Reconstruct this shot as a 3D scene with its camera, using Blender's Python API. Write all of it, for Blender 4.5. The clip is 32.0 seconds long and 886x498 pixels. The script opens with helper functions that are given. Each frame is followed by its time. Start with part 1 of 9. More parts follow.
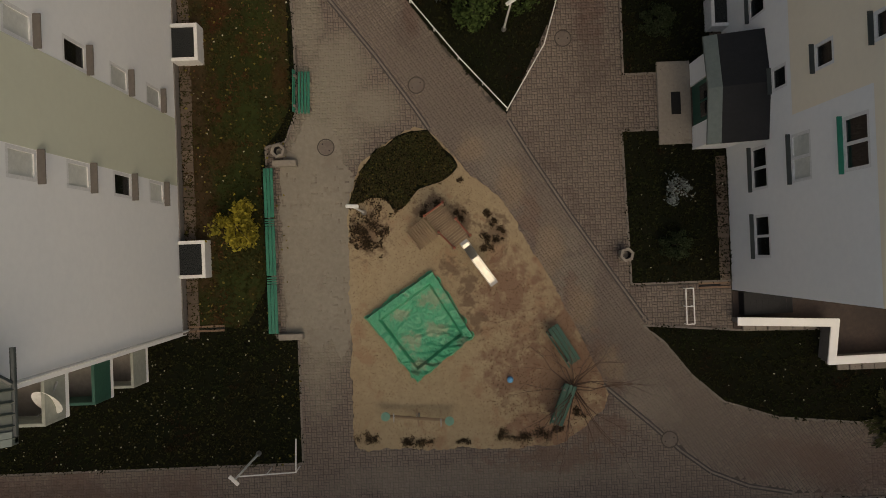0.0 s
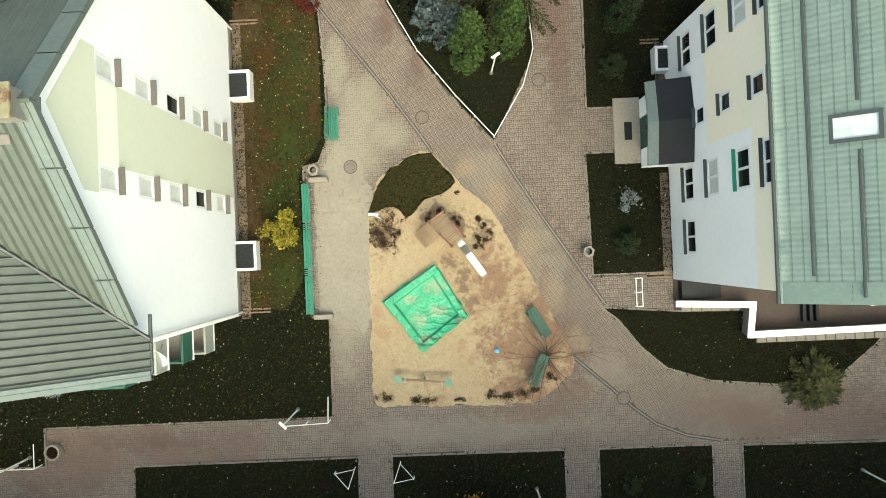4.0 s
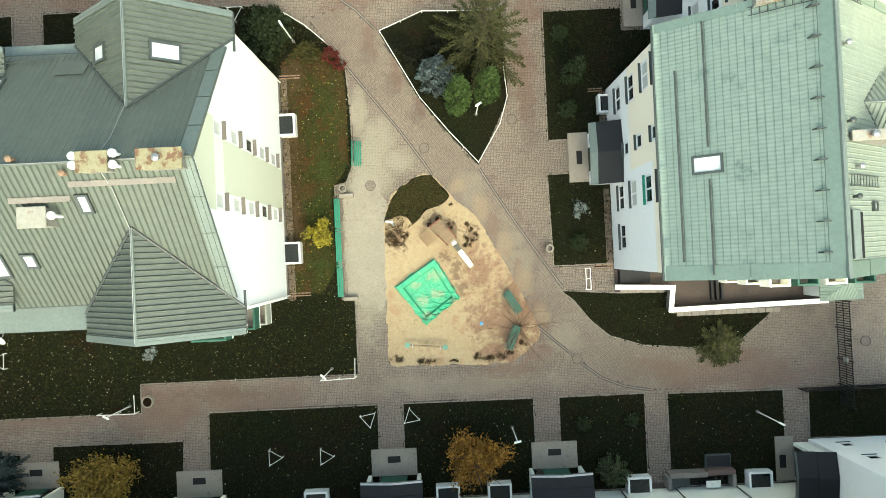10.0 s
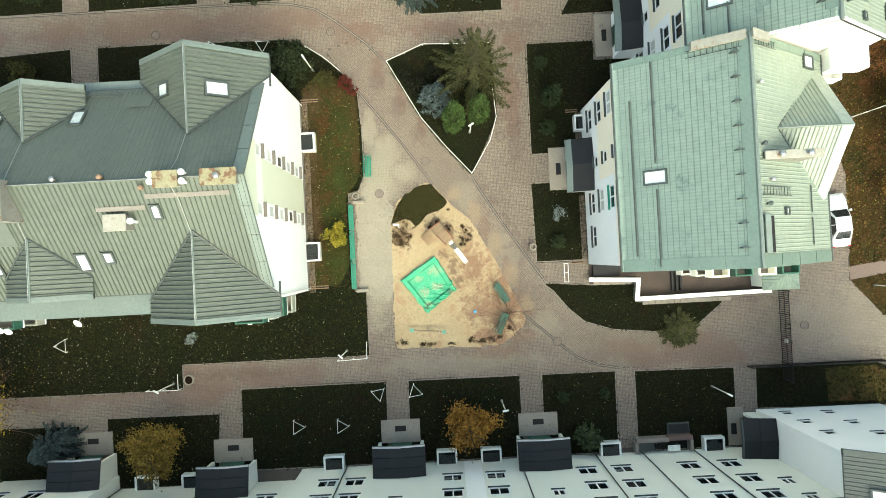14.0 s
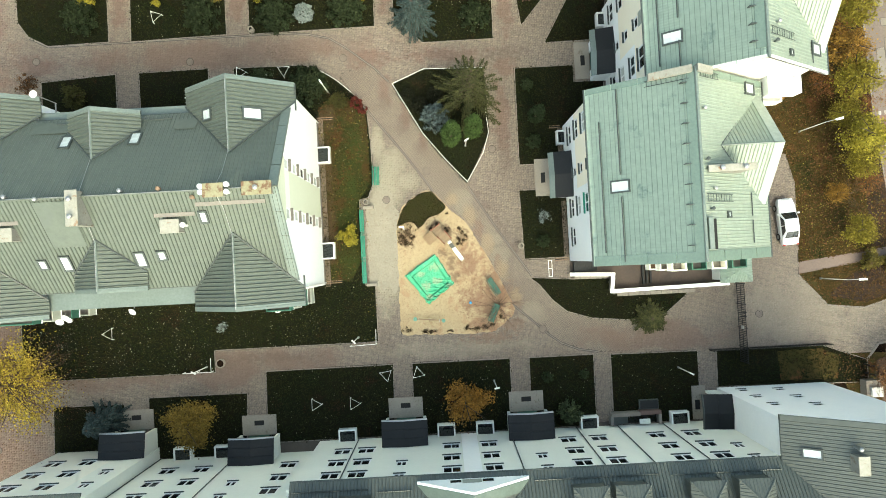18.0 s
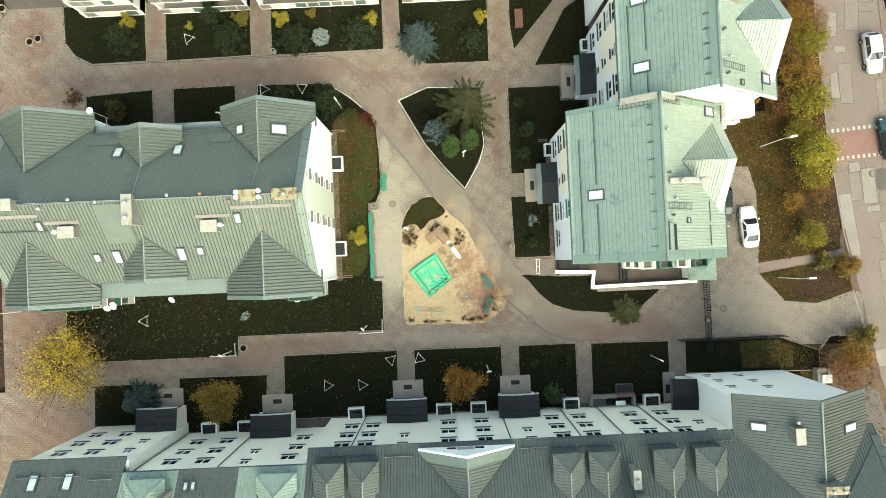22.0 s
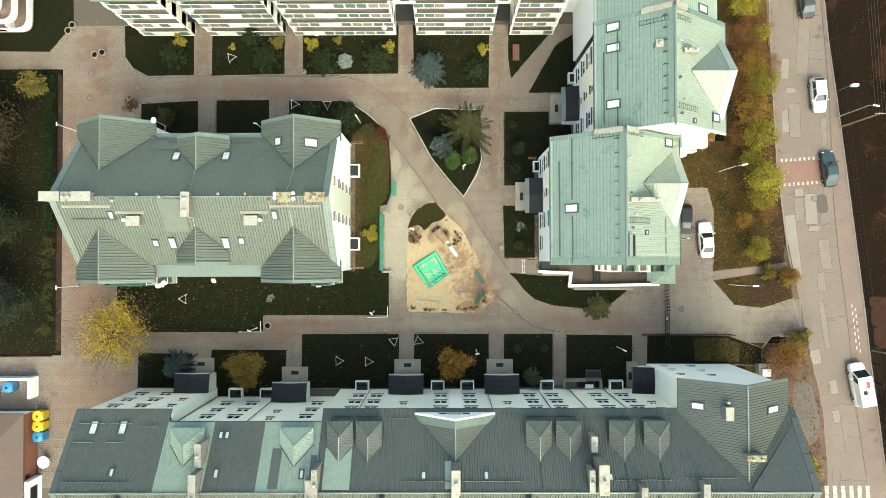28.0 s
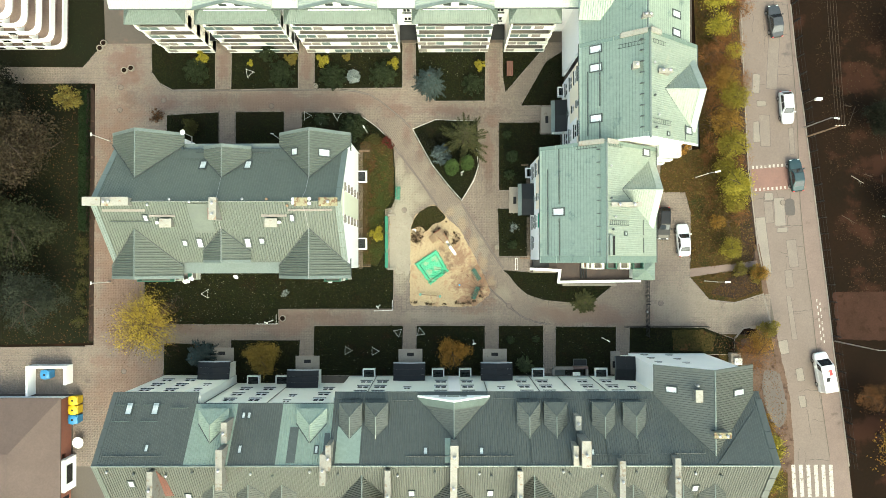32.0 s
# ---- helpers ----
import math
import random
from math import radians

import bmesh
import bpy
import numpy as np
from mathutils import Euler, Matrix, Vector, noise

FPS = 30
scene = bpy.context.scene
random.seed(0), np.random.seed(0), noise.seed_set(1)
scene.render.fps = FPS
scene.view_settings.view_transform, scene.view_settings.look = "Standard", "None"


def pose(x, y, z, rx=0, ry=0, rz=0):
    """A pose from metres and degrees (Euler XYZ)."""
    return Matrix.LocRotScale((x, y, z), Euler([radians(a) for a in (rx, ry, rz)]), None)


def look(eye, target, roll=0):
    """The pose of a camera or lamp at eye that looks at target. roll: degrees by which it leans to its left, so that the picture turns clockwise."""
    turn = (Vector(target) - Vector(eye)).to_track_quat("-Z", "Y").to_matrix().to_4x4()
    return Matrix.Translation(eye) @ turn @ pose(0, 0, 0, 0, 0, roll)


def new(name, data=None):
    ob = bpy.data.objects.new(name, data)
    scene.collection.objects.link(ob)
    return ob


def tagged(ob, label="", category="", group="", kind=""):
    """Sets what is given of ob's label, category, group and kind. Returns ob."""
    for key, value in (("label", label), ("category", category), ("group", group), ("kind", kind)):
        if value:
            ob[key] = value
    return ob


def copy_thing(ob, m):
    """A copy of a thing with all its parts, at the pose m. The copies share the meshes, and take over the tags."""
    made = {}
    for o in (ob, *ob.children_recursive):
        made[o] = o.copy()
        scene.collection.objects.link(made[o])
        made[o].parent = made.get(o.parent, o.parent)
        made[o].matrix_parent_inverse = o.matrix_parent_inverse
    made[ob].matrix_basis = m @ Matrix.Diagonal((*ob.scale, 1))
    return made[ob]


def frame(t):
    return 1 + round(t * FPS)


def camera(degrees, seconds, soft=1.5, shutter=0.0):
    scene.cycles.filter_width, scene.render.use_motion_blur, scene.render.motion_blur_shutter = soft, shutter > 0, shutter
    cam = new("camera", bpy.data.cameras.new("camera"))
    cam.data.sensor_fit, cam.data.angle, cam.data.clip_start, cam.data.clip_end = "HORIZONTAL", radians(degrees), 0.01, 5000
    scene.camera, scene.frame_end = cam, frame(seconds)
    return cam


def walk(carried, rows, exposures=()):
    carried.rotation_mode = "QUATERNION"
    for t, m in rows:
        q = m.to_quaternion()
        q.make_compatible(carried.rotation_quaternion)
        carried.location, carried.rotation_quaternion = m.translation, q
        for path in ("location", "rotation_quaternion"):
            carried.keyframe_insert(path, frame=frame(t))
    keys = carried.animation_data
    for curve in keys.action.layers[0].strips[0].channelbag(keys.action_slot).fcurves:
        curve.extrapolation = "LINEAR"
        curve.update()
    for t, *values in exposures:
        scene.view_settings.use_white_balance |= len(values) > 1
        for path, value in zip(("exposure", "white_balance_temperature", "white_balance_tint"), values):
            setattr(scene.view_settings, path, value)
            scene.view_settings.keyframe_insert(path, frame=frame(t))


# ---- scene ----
cam = camera(70.0, 32.0, soft=0.5)
# the clip fades in from a dark, warm picture
EXPOSURES = [(t, s + 1.86, k - 80, g - 2) for t, s, k, g in ((0.0, -2.3, 7900, 10), (0.5, -1.4, 7650, 4), (1.0, -0.95, 7500, 0), (1.5, -0.65, 7350, -4), (2.0, -0.5, 7250, -6), (3.0, -0.32, 7150, -7), (6.0, -0.15, 7150, -7), (9.0, 0.0, 7050, -10), (32.0, 0.03, 7050, -10))]
PATH = [
    (0.0, -0.153, -0.393, 26.778, 0.426, -0.076, -2.248),
    (1.0, -0.112, -0.407, 28.481, 0.377, 0.059, -2.283),
    (2.0, -0.073, -0.431, 30.219, 0.351, 0.149, -2.256),
    (3.0, -0.035, -0.464, 31.984, 0.344, 0.228, -2.298),
    (4.5, 0.020, -0.529, 34.676, 0.375, 0.259, -2.388),
    (6.0, 0.072, -0.609, 37.408, 0.428, 0.274, -2.466),
    (7.5, 0.121, -0.703, 40.170, 0.476, 0.267, -2.560),
    (9.0, 0.167, -0.809, 42.952, 0.533, 0.249, -2.611),
    (11.0, 0.224, -0.964, 46.666, 0.615, 0.235, -2.772),
    (13.0, 0.276, -1.130, 50.371, 0.697, 0.228, -2.878),
    (15.0, 0.322, -1.300, 54.079, 0.777, 0.227, -2.969),
    (17.0, 0.364, -1.471, 57.777, 0.850, 0.234, -3.084),
    (19.0, 0.400, -1.635, 61.444, 0.910, 0.239, -3.143),
    (20.0, 0.416, -1.714, 63.266, 0.935, 0.241, -3.187),
    (20.5, 0.424, -1.752, 64.185, 0.945, 0.240, -3.204),
    (21.0, 0.431, -1.789, 65.103, 0.954, 0.238, -3.151),
    (21.5, 0.438, -1.825, 66.018, 0.962, 0.233, -2.908),
    (22.0, 0.445, -1.860, 66.931, 0.970, 0.226, -2.565),
    (22.5, 0.451, -1.893, 67.841, 0.977, 0.217, -2.101),
    (23.0, 0.457, -1.925, 68.750, 0.983, 0.205, -1.507),
    (23.5, 0.463, -1.956, 69.657, 0.988, 0.197, -1.132),
    (24.0, 0.468, -1.986, 70.562, 0.989, 0.194, -1.008),
    (24.5, 0.473, -2.014, 71.465, 0.990, 0.191, -0.872),
    (25.5, 0.482, -2.064, 73.278, 0.987, 0.183, -0.642),
    (27.0, 0.493, -2.127, 76.005, 0.973, 0.169, -0.332),
    (28.0, 0.499, -2.158, 77.818, 0.956, 0.160, -0.142),
    (29.0, 0.504, -2.180, 79.628, 0.933, 0.154, -0.078),
    (30.0, 0.507, -2.192, 81.438, 0.904, 0.152, -0.102),
    (31.0, 0.509, -2.195, 83.250, 0.869, 0.149, -0.116),
    (32.0, 0.510, -2.186, 85.065, 0.828, 0.149, -0.113),
]
walk(cam, [(t, pose(x, y, z, rx, ry, rz)) for t, x, y, z, rx, ry, rz in PATH], EXPOSURES)


# ---- daylight: thin overcast, the brighter part of the sky to the south ----
SUN_EL, SUN_AZ = radians(52), radians(162)      # azimuth clockwise from +y
world = bpy.data.worlds.new("sky")
scene.world = world
world.use_nodes = True
wn = world.node_tree.nodes
sky = wn.new("ShaderNodeTexSky")
sky.sky_type, sky.sun_disc = "NISHITA", False
sky.sun_elevation, sky.sun_rotation = SUN_EL, SUN_AZ
sky.dust_density = 6.0
world.node_tree.links.new(sky.outputs[0], wn["Background"].inputs[0])
wn["Background"].inputs[1].default_value = 0.15
sun = new("sun", bpy.data.lights.new("sun", "SUN"))
sun.data.energy, sun.data.angle, sun.data.color = 0.3, radians(80), (1.0, 0.96, 0.9)
_d = Vector((math.sin(SUN_AZ) * math.cos(SUN_EL), math.cos(SUN_AZ) * math.cos(SUN_EL), math.sin(SUN_EL)))
sun.matrix_basis = look(_d * 100, (0, 0, 0))

# ---- materials ----
DIM = 0.8


def mat(name, col, col2=None, rough=0.8, metal=0.0, big=0.35, fine=9.0, bump=0.15, rnd=0.0, island=0.0,
        dirt=None, dirt_at=0.62, dirt_scale=0.8, spec=0.5, trans=0.0, bumpscale=None, detail=6, grain=0.5):
    """Two colours mixed by coarse and fine noise, stains with a shape of their own, fine relief, variation from piece to piece."""
    m = bpy.data.materials.new(name)
    m.use_nodes = True
    nt = m.node_tree
    N, L = nt.nodes, nt.links
    b = N["Principled BSDF"]
    if col2 is None:
        col2 = tuple(c * 0.72 for c in col)
    if max(col) < 0.58:     # all but white paint and render is dimmed so walls look brightly lit
        col, col2 = tuple(c * DIM for c in col), tuple(c * DIM for c in col2)
        dirt = dirt and tuple(c * DIM for c in dirt)
    b.inputs["Roughness"].default_value, b.inputs["Metallic"].default_value = rough, metal
    b.inputs["Specular IOR Level"].default_value = spec
    b.inputs["Transmission Weight"].default_value = trans
    tc = N.new("ShaderNodeTexCoord").outputs["Object"]

    def noisy(scale, det=detail):
        n = N.new("ShaderNodeTexNoise")
        n.inputs["Scale"].default_value, n.inputs["Detail"].default_value, n.inputs["Roughness"].default_value = scale, det, 0.65
        L.new(tc, n.inputs["Vector"])
        return n.outputs["Fac"]

    def mixed(fac, a, c, kind="MIX"):
        x = N.new("ShaderNodeMix")
        x.data_type, x.blend_type = "RGBA", kind
        for s, v in ((x.inputs["Factor"], fac), (x.inputs["A"], a), (x.inputs["B"], c)):
            if isinstance(v, (float, int)):
                s.default_value = v
            elif isinstance(v, tuple):
                s.default_value = (*v, 1.0) if len(v) == 3 else v
            else:
                L.new(v, s)
        return x.outputs["Result"]

    def ramp(fac, lo, hi):
        r = N.new("ShaderNodeMapRange")
        r.inputs["From Min"].default_value, r.inputs["From Max"].default_value = lo, hi
        L.new(fac, r.inputs["Value"])
        return r.outputs["Result"]

    bign, finen = noisy(big), noisy(fine)
    c = mixed(ramp(bign, 0.3, 0.7), col, col2)
    c = mixed(ramp(finen, 0.35, 0.75), c, mixed(grain, c, tuple(v * 0.6 for v in col2)))
    if dirt:
        c = mixed(ramp(noisy(dirt_scale), dirt_at, dirt_at + 0.08), c, dirt)
    if rnd or island:
        src = N.new("ShaderNodeNewGeometry").outputs["Random Per Island"] if island else N.new("ShaderNodeObjectInfo").outputs["Random"]
        amt = island or rnd
        v = N.new("ShaderNodeMapRange")
        v.inputs["To Min"].default_value, v.inputs["To Max"].default_value = 1 - amt, 1 + amt
        L.new(src, v.inputs["Value"])
        h = N.new("ShaderNodeHueSaturation")
        L.new(v.outputs["Result"], h.inputs["Value"])
        L.new(c, h.inputs["Color"])
        c = h.outputs["Color"]
    L.new(c, b.inputs["Base Color"])
    if bump:
        bp = N.new("ShaderNodeBump")
        bp.inputs["Strength"].default_value, bp.inputs["Distance"].default_value = bump, 0.05
        L.new(noisy(bumpscale or fine * 2), bp.inputs["Height"])
        L.new(bp.outputs["Normal"], b.inputs["Normal"])
    return m


def lap_shade(m, axis, pitch, amount=0.3):
    """Thin uneven lines painting the shade under the laps of pressed metal tiles."""
    nt = m.node_tree
    N, L = nt.nodes, nt.links
    bsdf = N["Principled BSDF"]
    pos = N.new("ShaderNodeTexCoord").outputs["Object"]
    w = N.new("ShaderNodeTexWave")
    w.wave_type, w.bands_direction, w.wave_profile = "BANDS", axis, "SAW"
    w.inputs["Scale"].default_value = 0.314 / pitch
    L.new(pos, w.inputs["Vector"])
    nz = N.new("ShaderNodeTexNoise")
    nz.inputs["Scale"].default_value, nz.inputs["Detail"].default_value = 0.7, 5
    L.new(pos, nz.inputs["Vector"])
    r = N.new("ShaderNodeMapRange")
    r.inputs["From Min"].default_value, r.inputs["From Max"].default_value, r.inputs["To Max"].default_value = 0.78, 0.95, amount * 2
    L.new(w.outputs["Fac"], r.inputs["Value"])
    mu = N.new("ShaderNodeMath")
    mu.operation = "MULTIPLY"
    L.new(r.outputs["Result"], mu.inputs[0]), L.new(nz.outputs["Fac"], mu.inputs[1])
    mx = N.new("ShaderNodeMix")
    mx.data_type = "RGBA"
    L.new(mu.outputs["Value"], mx.inputs["Factor"])
    L.new(next(l.from_socket for l in L if l.to_socket == bsdf.inputs["Base Color"]), mx.inputs["A"])
    mx.inputs["B"].default_value = (0.08, 0.13, 0.1, 1)
    L.new(mx.outputs["Result"], bsdf.inputs["Base Color"])
    return m


def stain(m, spots, colour, strength=0.8, rag=2.2, scale=1.1):
    """Lays ragged stains of one colour over a material: spots are (x, y, radius x, radius y) in the plan."""
    nt = m.node_tree
    N, L = nt.nodes, nt.links
    bsdf = N["Principled BSDF"]
    geo = N.new("ShaderNodeNewGeometry").outputs["Position"]
    nz = N.new("ShaderNodeTexNoise")
    nz.inputs["Scale"].default_value, nz.inputs["Detail"].default_value, nz.inputs["Roughness"].default_value = scale, 7, 0.7
    L.new(geo, nz.inputs["Vector"])
    least = None
    for x, y, rx, ry in spots:
        mp = N.new("ShaderNodeMapping")
        mp.vector_type = "POINT"
        mp.inputs["Location"].default_value = (-x / rx, -y / ry, 0)
        mp.inputs["Scale"].default_value = (1 / rx, 1 / ry, 0)
        L.new(geo, mp.inputs["Vector"])
        ln = N.new("ShaderNodeVectorMath")
        ln.operation = "LENGTH"
        L.new(mp.outputs["Vector"], ln.inputs[0])
        if least is None:
            least = ln.outputs["Value"]
        else:
            mn = N.new("ShaderNodeMath")
            mn.operation = "MINIMUM"
            L.new(least, mn.inputs[0]), L.new(ln.outputs["Value"], mn.inputs[1])
            least = mn.outputs["Value"]
    add = N.new("ShaderNodeMath")
    add.operation = "MULTIPLY_ADD"
    add.inputs[1].default_value = rag * 2
    L.new(nz.outputs["Fac"], add.inputs[0]), L.new(least, add.inputs[2])
    mr = N.new("ShaderNodeMapRange")
    mr.interpolation_type = "SMOOTHSTEP"
    mr.inputs["From Min"].default_value, mr.inputs["From Max"].default_value = rag + 1.05, rag + 0.35
    mr.inputs["To Max"].default_value = strength
    L.new(add.outputs["Value"], mr.inputs["Value"])
    mx = N.new("ShaderNodeMix")
    mx.data_type = "RGBA"
    L.new(mr.outputs["Result"], mx.inputs["Factor"])
    L.new(next(l.from_socket for l in L if l.to_socket == bsdf.inputs["Base Color"]), mx.inputs["A"])
    mx.inputs["B"].default_value = (*(c * DIM for c in colour), 1)
    L.new(mx.outputs["Result"], bsdf.inputs["Base Color"])
    return m


M_SOIL = mat("soil", (0.018, 0.0095, 0.006), (0.01, 0.007, 0.0045), big=0.12, fine=2.5, bump=0.5, rough=1.0, spec=0.05, dirt=(0.032, 0.015, 0.01), dirt_at=0.54, dirt_scale=0.15)
M_PAVE = mat("paving_bed", (0.105, 0.086, 0.071), (0.08, 0.066, 0.055), big=0.15, fine=5, bump=0.25)
M_BLOCK = mat("paving_block", (0.28, 0.231, 0.191), (0.21, 0.167, 0.139), big=0.22, fine=6, bump=0.2, island=0.09, dirt=(0.15, 0.118, 0.098), dirt_at=0.63, dirt_scale=0.3)
M_BLOCK1 = mat("paving_block_single", (0.28, 0.231, 0.191), (0.21, 0.167, 0.139), big=0.22, fine=6, bump=0.2, rnd=0.09, dirt=(0.15, 0.118, 0.098), dirt_at=0.63, dirt_scale=0.3)
# trodden sand and old dirt on the paving
DUST = [(33.5, -8.5, 9.0, 4.0), (-4.6, 6.5, 2.2, 3.0), (0.6, -10.0, 9.0, 1.0), (2.2, 4.0, 1.2, 1.6), (5.2, -1.6, 1.4, 3.0), (8.5, -7.0, 1.6, 1.6)]
GRIME = [(3.6, 4.4, 0.5, 0.7), (4.6, 3.1, 0.5, 0.7), (5.5, 1.8, 0.45, 0.8), (6.2, 0.6, 0.4, 0.7), (7.0, -0.8, 0.5, 0.7), (7.9, -2.3, 0.5, 0.8), (-4.6, 13.6, 0.8, 1.2), (-3.0, 11.4, 0.8, 1.2), (-1.4, 9.2, 0.7, 1.2), (6.4, 8.0, 1.0, 2.5), (6.6, -6.6, 0.8, 1.2), (6.9, 17.6, 3.0, 0.8), (-16, -9.9, 5.0, 0.6), (-41.5, 19.5, 1.5, 1.5), (-42.5, -12.0, 2.0, 2.0), (-43, 4, 1.5, 5.0)]
for m_ in (M_BLOCK, M_BLOCK1, M_PAVE):
    stain(m_, DUST, (0.3, 0.265, 0.21), 0.45 if m_ is M_PAVE else 0.32, 1.2, 0.6)
    # a darker, browner tone over the outer paths, strongest in the west
    stain(m_, [(-43, 0, 5, 26), (-24, -10.5, 18, 2.2), (-20, 19, 20, 1.6), (20, -10, 9, 1.6)], (0.165, 0.105, 0.082), 0.65, 1.6, 0.3)
    stain(m_, [(-43, 2, 5, 26), (-42, -20, 8, 8)], (0.2, 0.125, 0.088), 0.6, 0.8, 0.3)
    stain(m_, [(6.4, -5.4, 0.9, 1.8), (6.2, -8.0, 1.6, 0.8), (4.0, -9.2, 3.0, 0.6), (3.6, 1.0, 0.6, 1.4), (5.2, -2.6, 0.7, 1.4)], (0.19, 0.125, 0.09), 0.65, 2.2, 2.0)
    stain(m_, [(-5.5, -1.0, 1.9, 6.6), (-4.9, 6.0, 1.2, 2.0)], (0.3, 0.272, 0.21), 0.97 if m_ is M_PAVE else 0.88, 0.7, 0.8)
    stain(m_, [(-5.5, 9.6, 0.8, 2.2), (-4.3, 7.6, 1.5, 2.0), (-2.8, 5.9, 1.4, 1.2), (-5.0, 4.6, 2.0, 2.0)], (0.285, 0.26, 0.205), 0.95 if m_ is M_PAVE else 0.8, 0.7, 0.6)
    stain(m_, [(2.9, 2.4, 0.8, 1.2), (4.4, -0.4, 0.8, 1.6), (5.6, -3.0, 0.8, 1.5), (6.8, -5.6, 0.7, 1.2), (1.3, 4.0, 0.8, 0.8)], (0.3, 0.225, 0.15), 0.75 if m_ is M_PAVE else 0.55, 0.9, 1.0)
    stain(m_, [(-4.4, 14.8, 0.8, 1.6), (-2.7, 12.3, 0.6, 1.8), (-1.1, 10.0, 0.45, 1.5), (-5.8, 17.6, 2.2, 1.1), (6.4, 11.4, 1.0, 4.5), (6.8, 16.2, 1.6, 1.3), (1.2, 17.7, 5.0, 0.9), (-42.5, 24.0, 3.0, 3.5), (-37.5, 18.8, 3.0, 1.2), (7.2, 22.5, 1.0, 4.0), (-4.2, 24.0, 0.8, 3.5), (-18.1, 24.0, 1.0, 3.5), (-29.3, 24.0, 1.0, 3.5)], (0.15, 0.085, 0.068), 0.55, 1.5, 0.9)
    stain(m_, GRIME, (0.1, 0.072, 0.06), 0.38, 2.4, 2.0)
M_SLAB = mat("worn_concrete", (0.33, 0.295, 0.245), (0.27, 0.235, 0.195), big=0.5, fine=7, bump=0.2, dirt=(0.17, 0.14, 0.11))
M_KERB = mat("kerb_concrete", (0.29, 0.25, 0.215), (0.18, 0.155, 0.135), big=0.8, fine=9)
M_SAND = mat("sand", (0.44, 0.35, 0.215), (0.37, 0.275, 0.16), big=0.3, fine=3.5, bump=0.6, dirt=(0.33, 0.215, 0.125), dirt_at=0.55, dirt_scale=0.7)
stain(M_SAND, [(4.9, -5.6, 2.5, 3.6), (5.2, -3.4, 1.4, 1.2), (3.0, -5.6, 2.0, 1.6), (4.0, -7.9, 2.2, 1.0), (2.6, -2.0, 1.6, 1.8)], (0.2, 0.1, 0.062), 0.72, 2.0, 1.6)
stain(M_SAND, [(0.9, -2.0, 0.45, 1.1), (0.2, -1.0, 0.6, 0.5), (1.2, -3.3, 0.5, 0.7), (-3.2, 0.6, 0.9, 1.2), (0.6, 1.3, 0.7, 0.6), (2.1, 0.5, 0.7, 0.9), (-0.9, 1.5, 0.6, 0.4), (-0.4, 1.9, 0.5, 0.4), (0.9, 0.9, 0.4, 0.4)], (0.14, 0.085, 0.05), 0.75, 2.4, 3.0)
M_GRASS = mat("lawn", (0.0085, 0.0125, 0.0055), (0.014, 0.0125, 0.0065), big=0.25, fine=4, bump=0.8, rough=1.0, spec=0.1)
M_TUFT = mat("grass_tufts", (0.0145, 0.0245, 0.0085), (0.031, 0.028, 0.0115), big=0.3, fine=3, bump=0, rough=1.0, island=0.55, spec=0.05, dirt=(0.03, 0.018, 0.01), dirt_at=0.56, dirt_scale=0.45)
M_GRASSE = mat("autumn_verge", (0.075, 0.05, 0.018), (0.045, 0.042, 0.014), big=0.3, fine=4, bump=0.8, rough=1.0, spec=0.1, dirt=(0.13, 0.055, 0.025), dirt_at=0.56, dirt_scale=0.4)
M_GRASSG = mat("gable_lawn", (0.045, 0.047, 0.015), (0.026, 0.034, 0.011), big=0.6, fine=4, bump=0.8, rough=1.0, spec=0.1, dirt=(0.07, 0.028, 0.012), dirt_at=0.55, dirt_scale=0.7)
M_ASPH = mat("asphalt", (0.192, 0.15, 0.126), (0.148, 0.114, 0.097), big=0.12, fine=5, bump=0.2, dirt=(0.09, 0.075, 0.07), dirt_at=0.64, dirt_scale=0.25)
M_ASPH2 = mat("asphalt_patch", (0.245, 0.212, 0.182), (0.2, 0.172, 0.15), big=0.5, fine=8)
M_ASPHL = mat("faded_asphalt_patch", (0.21, 0.172, 0.147), (0.165, 0.133, 0.113), big=0.5, fine=8)
M_ASPH3 = mat("dark_asphalt_patch", (0.09, 0.075, 0.07), (0.07, 0.06, 0.055), big=0.5, fine=8)
M_LINE = mat("road_paint", (0.5, 0.47, 0.43), (0.36, 0.33, 0.3), big=1.0, fine=8, dirt=(0.2, 0.17, 0.15), dirt_at=0.53, dirt_scale=2.5)
M_WHITE = mat("white_render", (0.88, 0.88, 0.86), (0.83, 0.84, 0.83), big=0.25, fine=4, bump=0.05, rough=0.9, grain=0.08)
M_BEIGE = mat("cream_render", (0.64, 0.652, 0.51), (0.615, 0.627, 0.49), big=0.25, fine=4, bump=0.05, rough=0.9, grain=0.08)
M_PEACH = mat("peach_render", (0.9, 0.82, 0.66), (0.87, 0.79, 0.635), big=0.25, fine=4, bump=0.05, rough=0.9, grain=0.08)
M_GREYW = mat("grey_green_render", (0.76, 0.775, 0.7), (0.71, 0.725, 0.655), big=0.25, fine=4, bump=0.05, rough=0.9, grain=0.08)
M_CREAMW = mat("pale_cream_render", (0.82, 0.8, 0.7), (0.77, 0.75, 0.66), big=0.25, fine=4, bump=0.05, rough=0.9, grain=0.08)
M_PLINTH = mat("plinth_render", (0.28, 0.25, 0.22), (0.2, 0.18, 0.16), big=0.6, fine=6)
